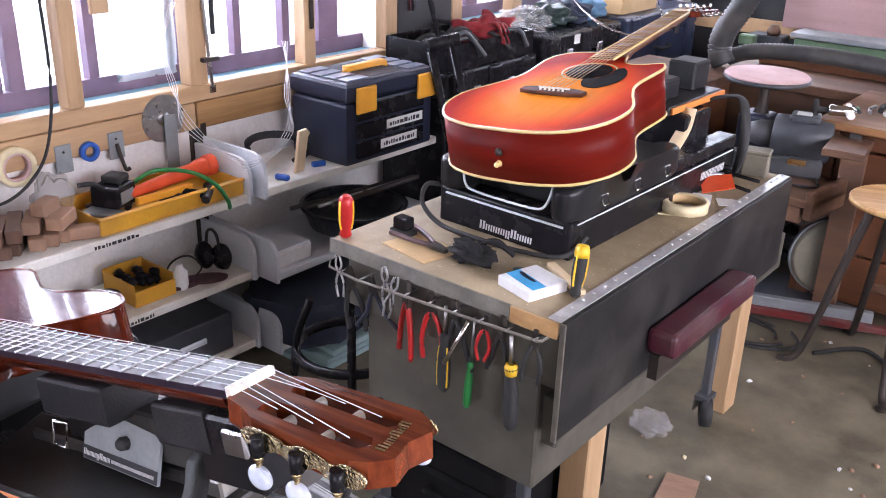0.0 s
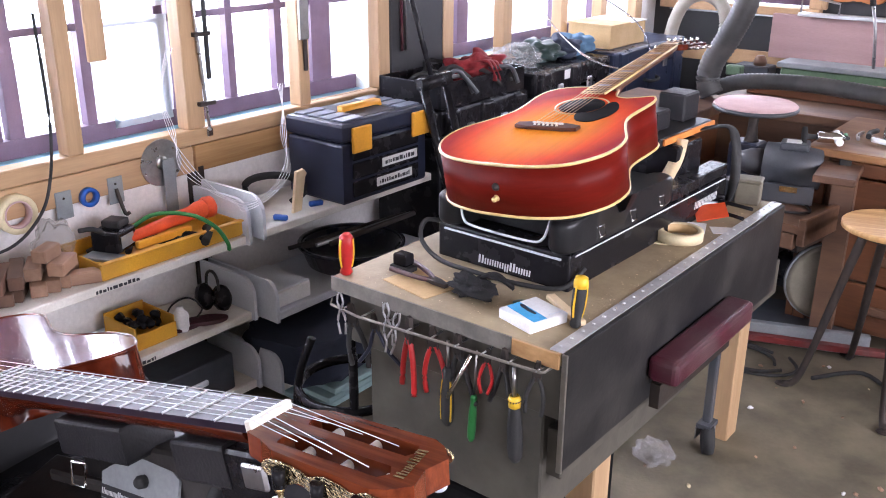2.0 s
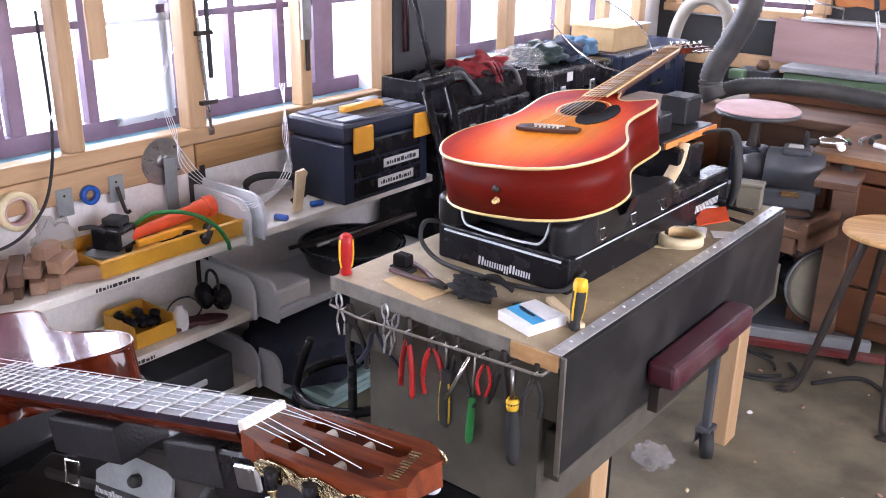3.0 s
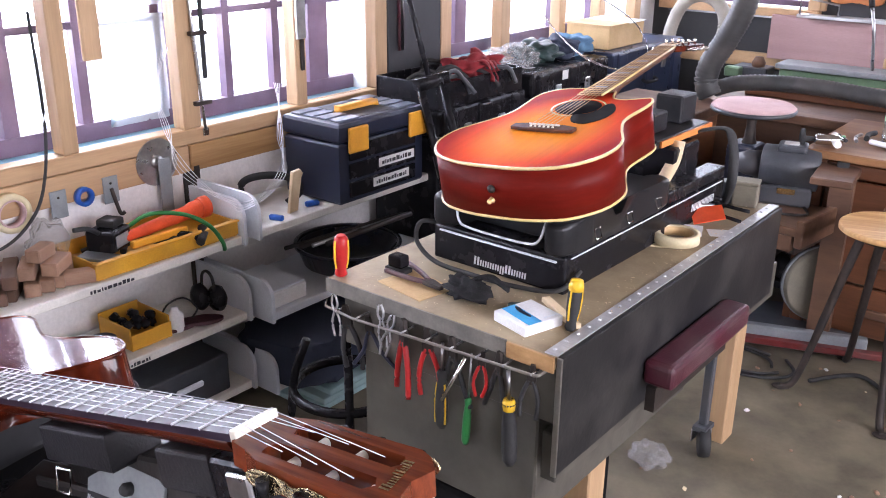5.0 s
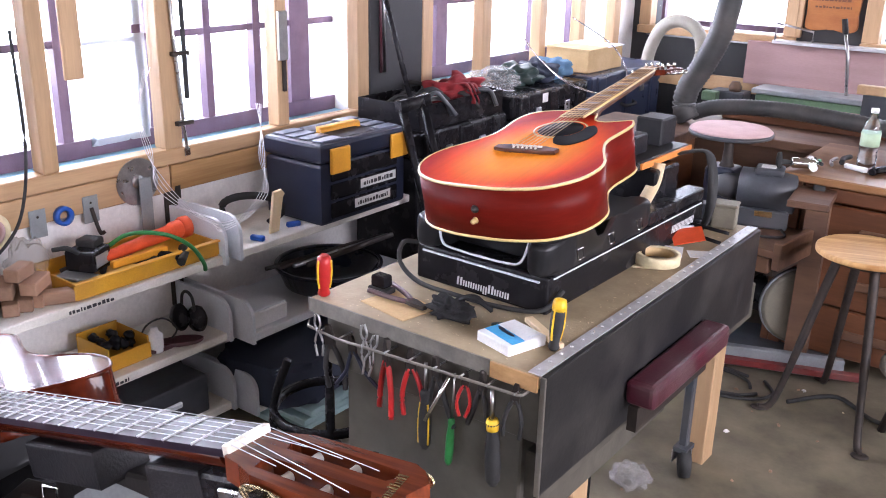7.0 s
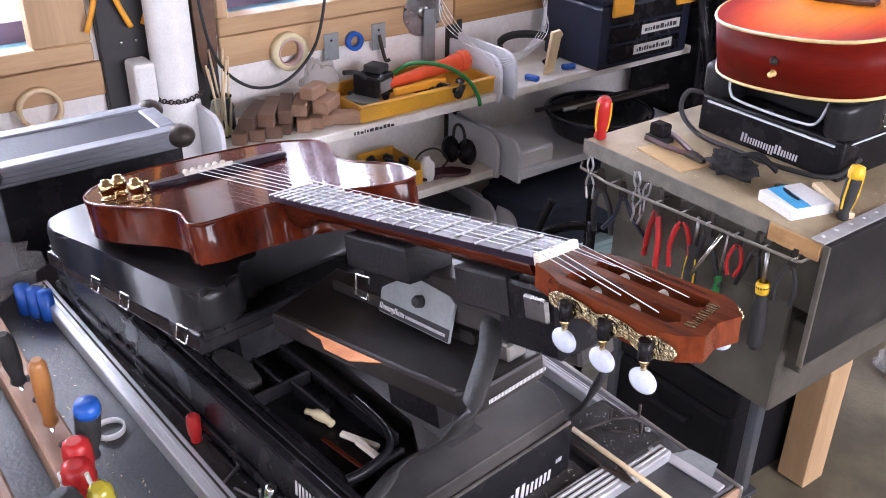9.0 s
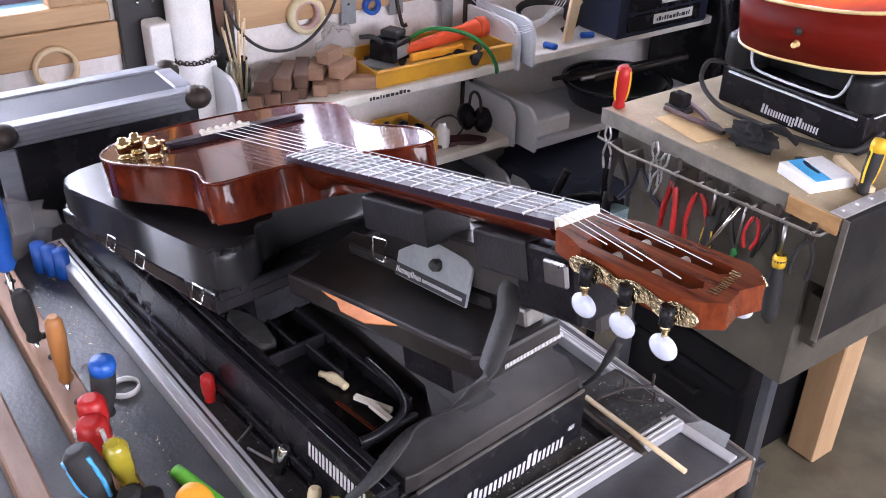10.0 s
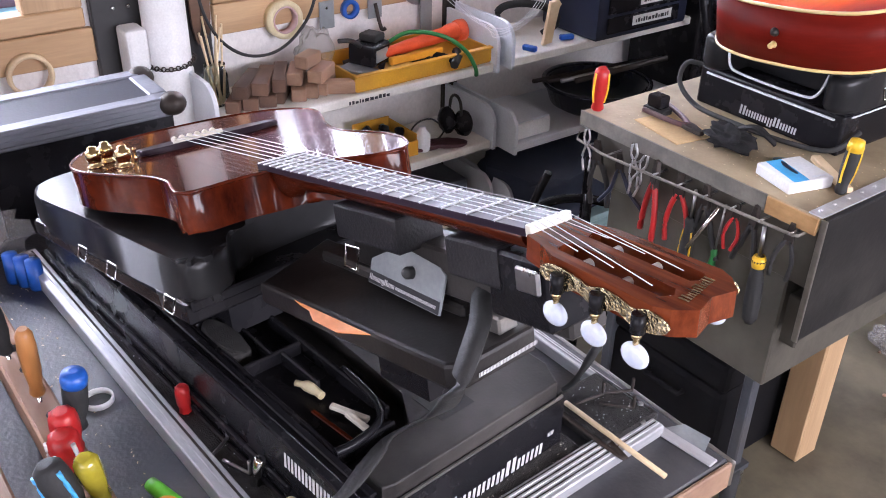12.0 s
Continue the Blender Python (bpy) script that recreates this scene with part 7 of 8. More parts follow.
fp = thing("steel_file", pose(-0.585, 0.712, B2 + 0.001, 0, 0, 6), "short bright steel file on the bench corner", "file")
part("blade", box(0, 0.082, -0.008, 0.008, 0, 0.004, 0.001), M["alu_pale"], fp)
solo("paper_scrap", slab(bmesh.new(), [(0, 0), (0.06, 0.004), (0.05, 0.03), (0.012, 0.026)], 0, 0.001), M["steel_dull"], "grey paper scrap on the bench corner", "paper", m=pose(-0.585, 0.722, B2 + 0.0004, 0, 0, 4))
bm = bmesh.new()
blob(bm, (-1.50, 0.10, B2 + 0.045), (0.055, 0.08, 0.045), 0.6, 9, 16, 12)
solo("plastic_bag", bm, M["bag"], "crumpled clear plastic bag on the bench", "bag")
for k in range(3):
    solo("blue_cap", lathe(bmesh.new(), [(0.012, 0), (0.013, 0.005), (0.012, 0.05), (0, 0.052)], seg=12), M["blue"], "blue plastic cap beside the bag", "cap", group="blue caps", m=pose(-1.42 + 0.02 * k, 0.135 + 0.012 * k, B2))

# small litter on the floor
for k in range(40):
    bm = bmesh.new()
    s_ = rnd.uniform(0.004, 0.012)
    blob(bm, (0, 0, s_ * 0.4), (s_, s_ * 0.7, s_ * 0.5), 0.7, k, 8, 5)
    solo("litter_scrap", bm, M[rnd.choice(("cream", "block_wood", "label_white", "block_wood"))], "small dry scrap on the concrete floor", "litter", group="floor litter", m=pose(rnd.uniform(-1.0, 0.1), rnd.uniform(1.9, 3.3), 0, 0, 0, rnd.uniform(0, 360)))


# wood dust, chips and clipped string ends lying on the dark bench and the foam
def chips(name, m, label, n, area, z, size, seed):
    r = random.Random(seed)
    bm = bmesh.new()
    for k in range(n):
        x, y = r.uniform(area[0], area[1]), r.uniform(area[2], area[3])
        a, l, w = r.uniform(0, 6.3), r.uniform(size * 0.4, size * 1.6), r.uniform(size * 0.25, size * 0.7)
        c, s_ = math.cos(a), math.sin(a)
        q = [bm.verts.new((x + c * u - s_ * v, y + s_ * u + c * v, z + dz)) for u, v, dz in ((-l, -w, 0.0003), (l, -w * 0.6, 0.0003), (l * 0.8, w, 0.0008), (-l * 0.7, w * 0.8, 0.0008), (0, 0, 0.0003 + w * 0.7))]
        for i in range(4):
            bm.faces.new((q[i], q[(i + 1) % 4], q[4]))
    solo(name, bm, M[m], label, "debris", kind="stuff")


chips("wood_chips", "bone_wood", "pale wood chips scattered on the dark bench top", 90, (-1.4, -0.72, 0.095, 0.15), B2, 0.0015, 3)
chips("foam_crumbs", "shelf_grey", "pale crumbs caught in the foam strip", 120, (-1.3, -0.64, 0.200, 0.245), B2 + 0.0205, 0.0009, 4)
chips("foam_crumbs", "shelf_grey", "pale crumbs caught in the foam block", 60, (-0.69, -0.60, 0.63, 0.70), B2 + 0.0225, 0.0009, 5)
chips("shavings", "bone", "bright shavings on the foam before the work station", 110, (-0.635, -0.60, 0.34, 0.585), B2 + 0.0125, 0.0009, 6)
chips("wood_chips", "bone_wood", "pale wood chips on the corner of the bench top", 70, (-0.57, -0.50, 0.05, 0.37), B2, 0.0020, 7)
chips("sawdust", "bone_wood", "sawdust and chips on the brown bench top", 220, (-1.28, -0.78, 1.31, 1.50), 0.81, 0.0016, 8)
chips("sawdust", "bone_wood", "sawdust and chips on the brown bench top", 130, (-0.83, -0.765, 1.5, 2.42), 0.8135, 0.0018, 9)

# ---- cases along the window wall ----


def road_case(y0, y1, z1, label, lid=0.10, skin="black_plastic"):
    c = thing("equipment_case", pose(-2.42, y0, 0), label, "case", "cases under the far window")
    w, d = y1 - y0, 0.32
    part("body", box(0, d, 0, w, 0, z1 - lid - 0.004, 0.012, 2), M[skin], c)
    part("lid", box(0, d + 0.003, 0, w, z1 - lid, z1, 0.014, 2), M[skin], c)
    for k in range(3):
        y = w * (0.12 + 0.38 * k)
        part("rib", box(d - 0.012, d + 0.014, y - 0.045, y + 0.045, z1 - 0.34, z1 - 0.006, 0.01, 2), M[skin], c)
    for k in range(2):
        y = w * (0.31 + 0.38 * k)
        part("latch", box(d + 0.0035, d + 0.014, y - 0.02, y + 0.02, z1 - lid - 0.03, z1 - lid + 0.03, 0.003), M["steel"], c, "small steel latch")
    bm = bmesh.new()
    tube(bm, [(d, w / 2 - 0.06, z1 - 0.17), (d + 0.03, w / 2 - 0.05, z1 - 0.18), (d + 0.03, w / 2 + 0.05, z1 - 0.18), (d, w / 2 + 0.06, z1 - 0.17)], 0.009, 8, smooth=3)
    part("handle", bm, M["rubber"], c)
    return c


road_case(2.62, 3.22, 0.845, "black plastic equipment case below an open crate")
road_case(3.26, 3.92, 0.90, "black plastic equipment case with steel latches")
road_case(3.95, 4.75, 0.905, "glossy blue-black equipment case under a cardboard box", skin="case_blue")
solo("case_label", box(-2.096, -2.094, 3.50, 3.60, 0.845, 0.885), M["label_white"], "pale paper label on an equipment case", "label")
cr = thing("open_crate", pose(-2.42, 2.64, 0.847), "open black crate stuffed with straps and red cloth", "crate")
part("bottom", box(0, 0.31, 0, 0.56, 0, 0.006), M["black_plastic"], cr)
for a in ((0, 0.01, 0, 0.56), (0.30, 0.31, 0, 0.56), (0.01, 0.30, 0, 0.01), (0.01, 0.30, 0.55, 0.56)):
    part("side", box(a[0], a[1], a[2], a[3], 0.006, 0.095, 0.002), M["black_plastic"], cr)
for k, (y, w_) in enumerate(((2.97, 0.10), (3.09, 0.09))):
    bm = bmesh.new()
    blob(bm, (-2.22 - 0.03 * k, y, 0.935), (0.085, w_, 0.055), 0.8, 21 + k, 34, 20)
    solo("red_cloth", bm, M["red_cloth"], "crumpled dull red cloth heaped in the crate", "cloth", group="red cloth in the crate")
for k in range(4):
    bm = bmesh.new()
    p0 = Vector((-2.16 - 0.012 * k, 2.95 + 0.045 * k, 0.985 - 0.008 * k))
    tube(bm, [p0, p0 + Vector((0.03, 0.01, 0.004)), p0 + Vector((0.05, 0.02, -0.03)), p0 + Vector((0.052, 0.025, -0.075))], 0.01, smooth=4, flat=(0.03, 0.006))
    solo("red_cloth", bm, M["red_cloth"], "dull red cloth strip hanging in the crate", "cloth", group="red cloth in the crate")
for k in range(14):
    bm = bmesh.new()
    p0 = Vector((-2.36 + rnd.uniform(0, 0.2), 2.66 + rnd.uniform(0, 0.4), 0.91))
    tube(bm, [p0, p0 + Vector((rnd.uniform(-0.05, 0.08), 0.05, rnd.uniform(0.03, 0.075))), p0 + Vector((0.06, rnd.uniform(0.04, 0.14), 0.04)), p0 + Vector((0.1, 0.14, -0.02))], 0.009, 7, smooth=4)
    solo("black_strap", bm, M["rubber"] if k % 3 else M["machine_grey"], "tangled dark strap in the crate", "strap", group="straps in the crate")
for k, (y, m_, lab) in enumerate(((3.38, "bag", "cloudy plastic film"), (3.55, "dark_green", "dark green cloth roll"), (3.72, "cloth", "dark cloth roll"), (3.86, "sky_cloth", "pale blue cloth heap"))):
    bm = bmesh.new()
    blob(bm, (-2.28, y, 0.94), (0.10, 0.11, 0.05), 0.6, k + 3, 36, 22)
    solo("rolled_cloth", bm, M[m_], lab + " lying on an equipment case", "cloth")
bxo = thing("cardboard_box", pose(-2.40, 4.02, 0.907), "small worn brown cardboard box on a case", "box")
part("body", box(0, 0.24, 0, 0.36, 0, 0.11, 0.003), M["tan_card"], bxo)
part("flap", box(-0.01, 0.25, -0.01, 0.18, 0.111, 0.116), M["tan_card"], bxo)
part("flap", box(-0.01, 0.25, 0.185, 0.37, 0.111, 0.114), M["shelf_grey"], bxo)
# folding hand truck
ht = thing("hand_truck", pose(0, 0, 0), "folded black steel hand truck leaning by the window", "hand truck")
for pts_ in ([(-2.08, 2.50, 0.96), (-2.04, 2.60, 0.55), (-2.02, 2.64, 0.20)], [(-2.06, 2.60, 0.97), (-2.02, 2.70, 0.55), (-2.0, 2.74, 0.20)]):
    bm = bmesh.new()
    tube(bm, pts_, 0.012, flat=(0.024, 0.024))
    part("rail", bm, M["black_plastic"], ht)
part("cross_bar", tube(bmesh.new(), [(-2.09, 2.49, 0.965), (-2.055, 2.615, 0.985)], 0.02, flat=(0.045, 0.04)), M["black_plastic"], ht)
part("handle_tube", tube(bmesh.new(), [(-2.08, 2.55, 0.98), (-2.20, 2.58, 1.25), (-2.36, 2.62, 1.6)], 0.010, 8), M["black_plastic"], ht)
part("toe_plate", box(-2.05, -1.95, 2.60, 2.78, 0.0, 0.2, 0.004), M["black_plastic"], ht)
wl_ = thing("wire_loop", pose(0, 0, 0), "loose loop of pale wire hanging before the far window", "wire")
for k in range(2):
    bm = bmesh.new()
    tube(bm, [(-2.39, 3.78, 1.22), (-2.34, 3.68 + 0.01 * k, 1.12), (-2.2, 3.62, 1.02), (-2.0, 3.55, 0.94 - 0.006 * k), (-1.85, 3.62, 0.90), (-1.80, 3.72, 0.95), (-1.92, 3.80, 1.08), (-2.15, 3.82, 1.19)], 0.0026, 6, smooth=7)
    part("wire", bm, M["string_steel"], wl_)

# ---- the far corner ----
wb = thing("wooden_bench", pose(0, 0, 0), "old brown wooden bench with a box drawer", "bench")
part("top", box(-1.75, -0.35, 3.95, 4.55, 0.70, 0.74, 0.004), M["old_wood"], wb)
part("upper_board", box(-1.55, -0.45, 4.25, 4.5, 0.742, 0.80, 0.004), M["oak"], wb)
part("front", box(-1.72, -0.38, 3.98, 4.0, 0.42, 0.698, 0.004), M["old_wood"], wb)
for x in (-1.70, -0.42):
    part("leg", box(x - 0.04, x + 0.04, 4.02, 4.10, 0, 0.698, 0.004), M["old_wood"], wb)
part("side_board", box(-1.95, -1.50, 3.35, 3.93, 0.72, 0.765, 0.004), M["old_wood"], wb)
part("side_leg", box(-1.93, -1.53, 3.40, 3.90, 0, 0.718, 0.004), M["oak"], wb)
solo("paper_sheet", box(-1.62, -1.50, 3.36, 3.56, 0.766, 0.768), M["label_white"], "pale paper strip on the old bench", "paper")
gb = thing("grinder_table", pose(-1.13, 3.36, 0, 0, 0, -8), "rough wooden table under the bench grinder", "table")
part("top", box(-0.30, 0.30, -0.22, 0.5, 0.50, 0.53, 0.004), M["old_wood"], gb)
part("end_board", box(0.27, 0.30, -0.22, 0.2, 0.46, 0.56, 0.004), M["old_wood"], gb)
part("lower_board", box(-0.30, 0.26, -0.22, -0.19, 0.44, 0.498, 0.003), M["old_wood"], gb)
for x in (-0.26, 0.25):
    part("leg", box(x - 0.03, x + 0.03, 0.40, 0.46, 0, 0.498, 0.003), M["old_wood"], gb)
    part("bracket", box(x - 0.015, x + 0.015, -0.18, 0.399, 0.42, 0.498, 0.003), M["iron"], gb)
part("back_board", box(-0.30, 0.30, 0.461, 0.48, 0.0, 0.498, 0.003), M["rubber"], gb, "black board below the table")
gr = thing("bench_grinder", pose(-1.03, 3.40, 0.532, 0, 0, 14) @ Matrix.Scale(1.05, 4), "dark grey bench grinder with a black wheel", "grinder")
part("foot", slab(bmesh.new(), [(-0.085, -0.07), (0.085, -0.07), (0.075, 0.07), (-0.075, 0.07)], 0, 0.07, 0.01, 2), M["machine_grey"], gr)
part("motor", lathe(bmesh.new(), [(0.06, -0.10), (0.075, -0.095), (0.078, 0.0), (0.075, 0.095), (0.06, 0.10)], (0, 0, 0.125), (1, 0, 0), 24), M["machine_grey"], gr)
part("cap", box(-0.05, 0.05, -0.05, 0.05, 0.185, 0.212, 0.01, 2), M["machine_grey"], gr)
part("shaft", lathe(bmesh.new(), [(0.035, 0.10), (0.03, 0.15)], (0, 0, 0.125), (1, 0, 0), 18), M["steel"], gr)
part("wheel", lathe(bmesh.new(), [(0.02, 0.15), (0.06, 0.15), (0.062, 0.155), (0.062, 0.185), (0.06, 0.19), (0.02, 0.19)], (0, 0, 0.125), (1, 0, 0), 26), M["rubber"], gr)
part("left_end", lathe(bmesh.new(), [(0.05, -0.10), (0.045, -0.15), (0.03, -0.19), (0.0, -0.19)], (0, 0, 0.125), (1, 0, 0), 18), M["machine_grey"], gr)
part("plate", box(-0.03, 0.03, -0.074, -0.0715, 0.045, 0.065), M["gold"], gr)
part("label", box(-0.03, 0.02, -0.03, 0.02, 0.2125, 0.214), M["label_white"], gr)
bm = bmesh.new()
tube(bm, [(-0.95, 3.36, 0.536), (-0.91, 3.27, 0.536), (-1.0, 3.22, 0.536), (-1.1, 3.21, 0.536)], 0.005, 8, smooth=5)
solo("mains_cable", bm, M["rubber"], "black mains cord beside the grinder", "cord")
sd_ = thing("disc_sander", pose(-1.24, 3.52, 0), "round pink disc sander on a dark iron pedestal", "sander")
part("disc", lathe(bmesh.new(), [(0.05, 0.825), (0.158, 0.826), (0.163, 0.832), (0.163, 0.838), (0.158, 0.842)], seg=40), M["machine_grey"], sd_)
part("pad", lathe(bmesh.new(), [(0.158, 0.8425), (0.160, 0.846), (0.150, 0.854), (0.0, 0.856)], seg=40), M["pad_pink"], sd_, "dusty pink abrasive pad")
part("column", lathe(bmesh.new(), [(0.10, 0), (0.06, 0.04), (0.03, 0.1), (0.03, 0.70), (0.022, 0.72), (0.018, 0.77), (0.022, 0.825)], seg=20), M["iron"], sd_)
part("motor_box", box(-0.07, 0.05, -0.06, 0.06, 0.54, 0.70, 0.015, 2), M["navy"], sd_, "dark blue motor block")
plk = thing("wood_plank", pose(-0.84, 3.30, 0.672, 0, 0, 8), "dark rough wooden plank beside the desk", "plank")
part("plank", box(-0.07, 0.07, -0.10, 0.55, 0, 0.026, 0.004), M["old_wood"], plk)
part("support", box(-0.02, 0.06, 0.05, 0.5, -0.672, -0.002), M["old_wood"], plk)
# desk
dk = thing("wooden_desk", pose(-0.985, 3.42, 0), "old reddish oak desk with panelled drawers", "desk")
part("top", box(-0.01, 1.05, -0.02, 0.62, 0.715, 0.745, 0.005), M["oak_desk"], dk)
part("side_panel", box(0.0, 0.03, 0.0, 0.60, 0, 0.713, 0.003), M["oak"], dk)
part("post", box(0.031, 0.075, 0.0, 0.045, 0, 0.713, 0.003), M["oak"], dk)
part("post", box(0.70, 0.745, 0.0, 0.045, 0, 0.713, 0.003), M["oak"], dk)
part("post", box(0.98, 1.03, 0.0, 0.045, 0, 0.713, 0.003), M["oak"], dk)
for k, (z0_, z1_) in enumerate(((0.655, 0.71), (0.46, 0.645), (0.26, 0.45), (0.06, 0.25))):
    for x0_, x1_ in ((0.08, 0.695), (0.75, 0.975)):
        d__ = part("drawer", box(x0_, x1_, 0.006, 0.03, z0_, z1_, 0.005), M["oak"], dk)
        if k:
            part("pull", box((x0_ + x1_) / 2 - 0.09, (x0_ + x1_) / 2 + 0.09, -0.012, 0.005, (z0_ + z1_) / 2 - 0.012, (z0_ + z1_) / 2 + 0.022, 0.004), M["old_wood"], d__)
part("back_panel", box(0.031, 1.03, 0.5, 0.52, 0, 0.713), M["oak"], dk)
bt = thing("water_bottle", pose(-0.745, 3.60, 0.746), "clear plastic water bottle with a green label on the desk", "bottle")
part("bottle", lathe(bmesh.new(), [(0.02, 0), (0.034, 0.006), (0.034, 0.06), (0.031, 0.075), (0.034, 0.09), (0.034, 0.15), (0.026, 0.185), (0.013, 0.205), (0.013, 0.225)], seg=22), M["bottle"], bt)
part("label", lathe(bmesh.new(), [(0.0346, 0.10), (0.0346, 0.15)], seg=22), M["label_green"], bt, "pale green label")
part("cap", lathe(bmesh.new(), [(0.014, 0.222), (0.0145, 0.238), (0, 0.24)], seg=16), M["white"], bt)
mo = thing("grinding_motor", pose(-0.46, 3.88, 0.746, 0, 0, -20) @ Matrix.Scale(1.2, 4), "dark green machine motor with a steel fan cover", "machine")
part("foot", box(-0.12, 0.12, -0.10, 0.10, 0, 0.08, 0.008), M["machine_grey"], mo)
part("housing", lathe(bmesh.new(), [(0.15, 0.0), (0.165, 0.02), (0.165, 0.12), (0.15, 0.14)], (0, 0.05, 0.22), (0, -1, 0), 32), M["dark_green"], mo)
part("cover", ring(bmesh.new(), (0, -0.092, 0.20), (0, -1, 0), 0.10, 0.088, 0.012, 30), M["steel"], mo)
part("grille", lathe(bmesh.new(), [(0.086, 0), (0.06, 0.014), (0, 0.016)], (0, -0.091, 0.20), (0, -1, 0), 26), M["machine_grey"], mo)
tpr = thing("tape_roll", pose(-0.56, 3.56, 0.79, 90, 0, 60), "cream roll of tape standing on the desk", "tape")
part("tape", ring(bmesh.new(), (0, 0, -0.02), (0, 0, 1), 0.045, 0.028, 0.05, 28), M["cream"], tpr)
for k in range(12):
    bm = bmesh.new()
    l = rnd.uniform(0.03, 0.08)
    tube(bm, [(-l, 0, 0.010), (0, 0.01, 0.012), (l, 0, 0.010)], rnd.choice((0.007, 0.010, 0.014)), 9, smooth=3)
    m_ = rnd.choice(("steel", "rubber", "white", "black_plastic", "green"))
    solo("small_part", bm, M[m_], "small workshop part lying on the oak desk", "part", group="clutter on the desk", m=pose(-0.92 + rnd.uniform(0, 0.5), 3.44 + rnd.uniform(0, 0.22), 0.746 + 0.004 * (k % 4), 0, 0, rnd.uniform(0, 180)))
ch = thing("drill_chuck", pose(-0.93, 3.47, 0.772, 0, 0, 25), "small chrome drill chuck with a black wheel", "drill chuck")
part("body", lathe(bmesh.new(), [(0.014, -0.05), (0.02, -0.04), (0.02, 0.03), (0.010, 0.05)], (0, 0, 0), (1, 0, 0), 16), M["chrome"], ch)
part("wheel", lathe(bmesh.new(), [(0.008, -0.10), (0.035, -0.098), (0.036, -0.085), (0.01, -0.08), (0.008, -0.05)], (0, 0, 0), (1, 0, 0), 20), M["rubber"], ch)
# stool
st = thing("work_stool", pose(-0.58, 3.08, 0, 0, 0, 20), "round plywood stool on splayed dark iron legs", "stool")
part("seat", lathe(bmesh.new(), [(0.158, 0.595), (0.165, 0.598), (0.165, 0.612), (0.160, 0.616)], seg=40), M["ply"], st, "worn plywood seat")
part("seat_plate", lathe(bmesh.new(), [(0.10, 0.570), (0.11, 0.594)], seg=24), M["iron"], st)
for k, a in enumerate((-62, 28, 118, 208)):
    a = math.radians(a - 20)
    c_, s_ = math.cos(a), math.sin(a)
    bm = bmesh.new()
    tube(bm, [(0.09 * c_, 0.09 * s_, 0.58), (0.13 * c_, 0.13 * s_, 0.42), (0.20 * c_, 0.20 * s_, 0.12), (0.235 * c_, 0.235 * s_, 0.02), (0.275 * c_, 0.275 * s_, 0.008)], [0.016, 0.015, 0.013, 0.013, 0.012], 8, smooth=4)
    part("leg", bm, M["iron"], st)
    bm = bmesh.new()
    blob(bm, (0.27 * c_, 0.27 * s_, 0.007), (0.03, 0.022, 0.007), u=10, v=6)
    part("foot", bm, M["iron"], st)
sl = thing("low_stool", pose(-0.31, 2.99, 0), "low wooden stool with a worn grey top", "stool")
part("seat", lathe(bmesh.new(), [(0.15, 0.275), (0.16, 0.28), (0.16, 0.298), (0.15, 0.303)], seg=28), M["guard_tan"], sl)
for a in (0.5, 2.6, 4.7):
    part("leg", tube(bmesh.new(), [(0.08 * math.cos(a), 0.08 * math.sin(a), 0.276), (0.15 * math.cos(a), 0.15 * math.sin(a), 0.0)], 0.014, 8), M["iron"], sl)
# chop saw on the floor
cs = thing("chop_saw", pose(-0.925, 3.43, 0, 0, 0, 20), "dusty grey chop saw with a red handle on the floor", "saw")
part("base", box(-0.20, 0.22, -0.12, 0.16, 0.0, 0.06, 0.01), M["machine_grey"], cs)
part("fence", box(-0.22, 0.24, -0.16, -0.125, 0.0, 0.08, 0.004), M["steel_dull"], cs)
part("guard", lathe(bmesh.new(), [(0.0, 0), (0.10, 0.004), (0.150, 0.02), (0.155, 0.05), (0.14, 0.065)], (0.06, 0.02, 0.23), (0.25, -1, 0), 32), M["guard_tan"], cs, "dusty tan blade guard")
part("guard_rim", ring(bmesh.new(), (0.064, -0.012, 0.23), (0.25, -1, 0), 0.155, 0.130, 0.02, 32), M["steel_dull"], cs)
part("motor", lathe(bmesh.new(), [(0.05, 0), (0.06, 0.02), (0.06, 0.12), (0.04, 0.14)], (0.02, 0.06, 0.23), (-1, 0.4, 0), 18), M["black_plastic"], cs)
part("hub", lathe(bmesh.new(), [(0.045, 0), (0.04, 0.03), (0, 0.032)], (0.07, -0.02, 0.22), (0.25, -1, 0), 18), M["machine_grey"], cs)
part("handle", tube(bmesh.new(), [(-0.02, 0.0, 0.37), (0.02, -0.02, 0.41), (0.10, -0.03, 0.41), (0.15, -0.03, 0.37)], 0.016, 9, smooth=5), M["red_dull"], cs, "red carrying handle")
part("red_rail", box(-0.22, 0.30, -0.20, -0.165, 0.02, 0.045, 0.003), M["red_dull"], cs)
for k in range(3):
    bm = bmesh.new()
    r_ = 0.10 + 0.03 * k
    tube(bm, [(-1.02 + r_ * math.cos(a) * 1.3, 3.07 + r_ * math.sin(a) * 0.8, 0.008) for a in [i * math.pi / 5 + k for i in range(9)]], 0.006, 7, smooth=4)
    solo("floor_cable", bm, M["rubber"], "black cable coiled on the concrete floor", "cable", group="cables on the floor")
bm = bmesh.new()
tube(bm, [(-0.75, 3.05, 0.010), (-0.62, 3.2, 0.010), (-0.45, 3.1, 0.010), (-0.3, 3.25, 0.010), (0.0, 3.2, 0.010)], 0.008, 7, smooth=6)
solo("floor_cable", bm, M["rubber"], "black cable trailing over the concrete floor", "cable", group="cables on the floor")
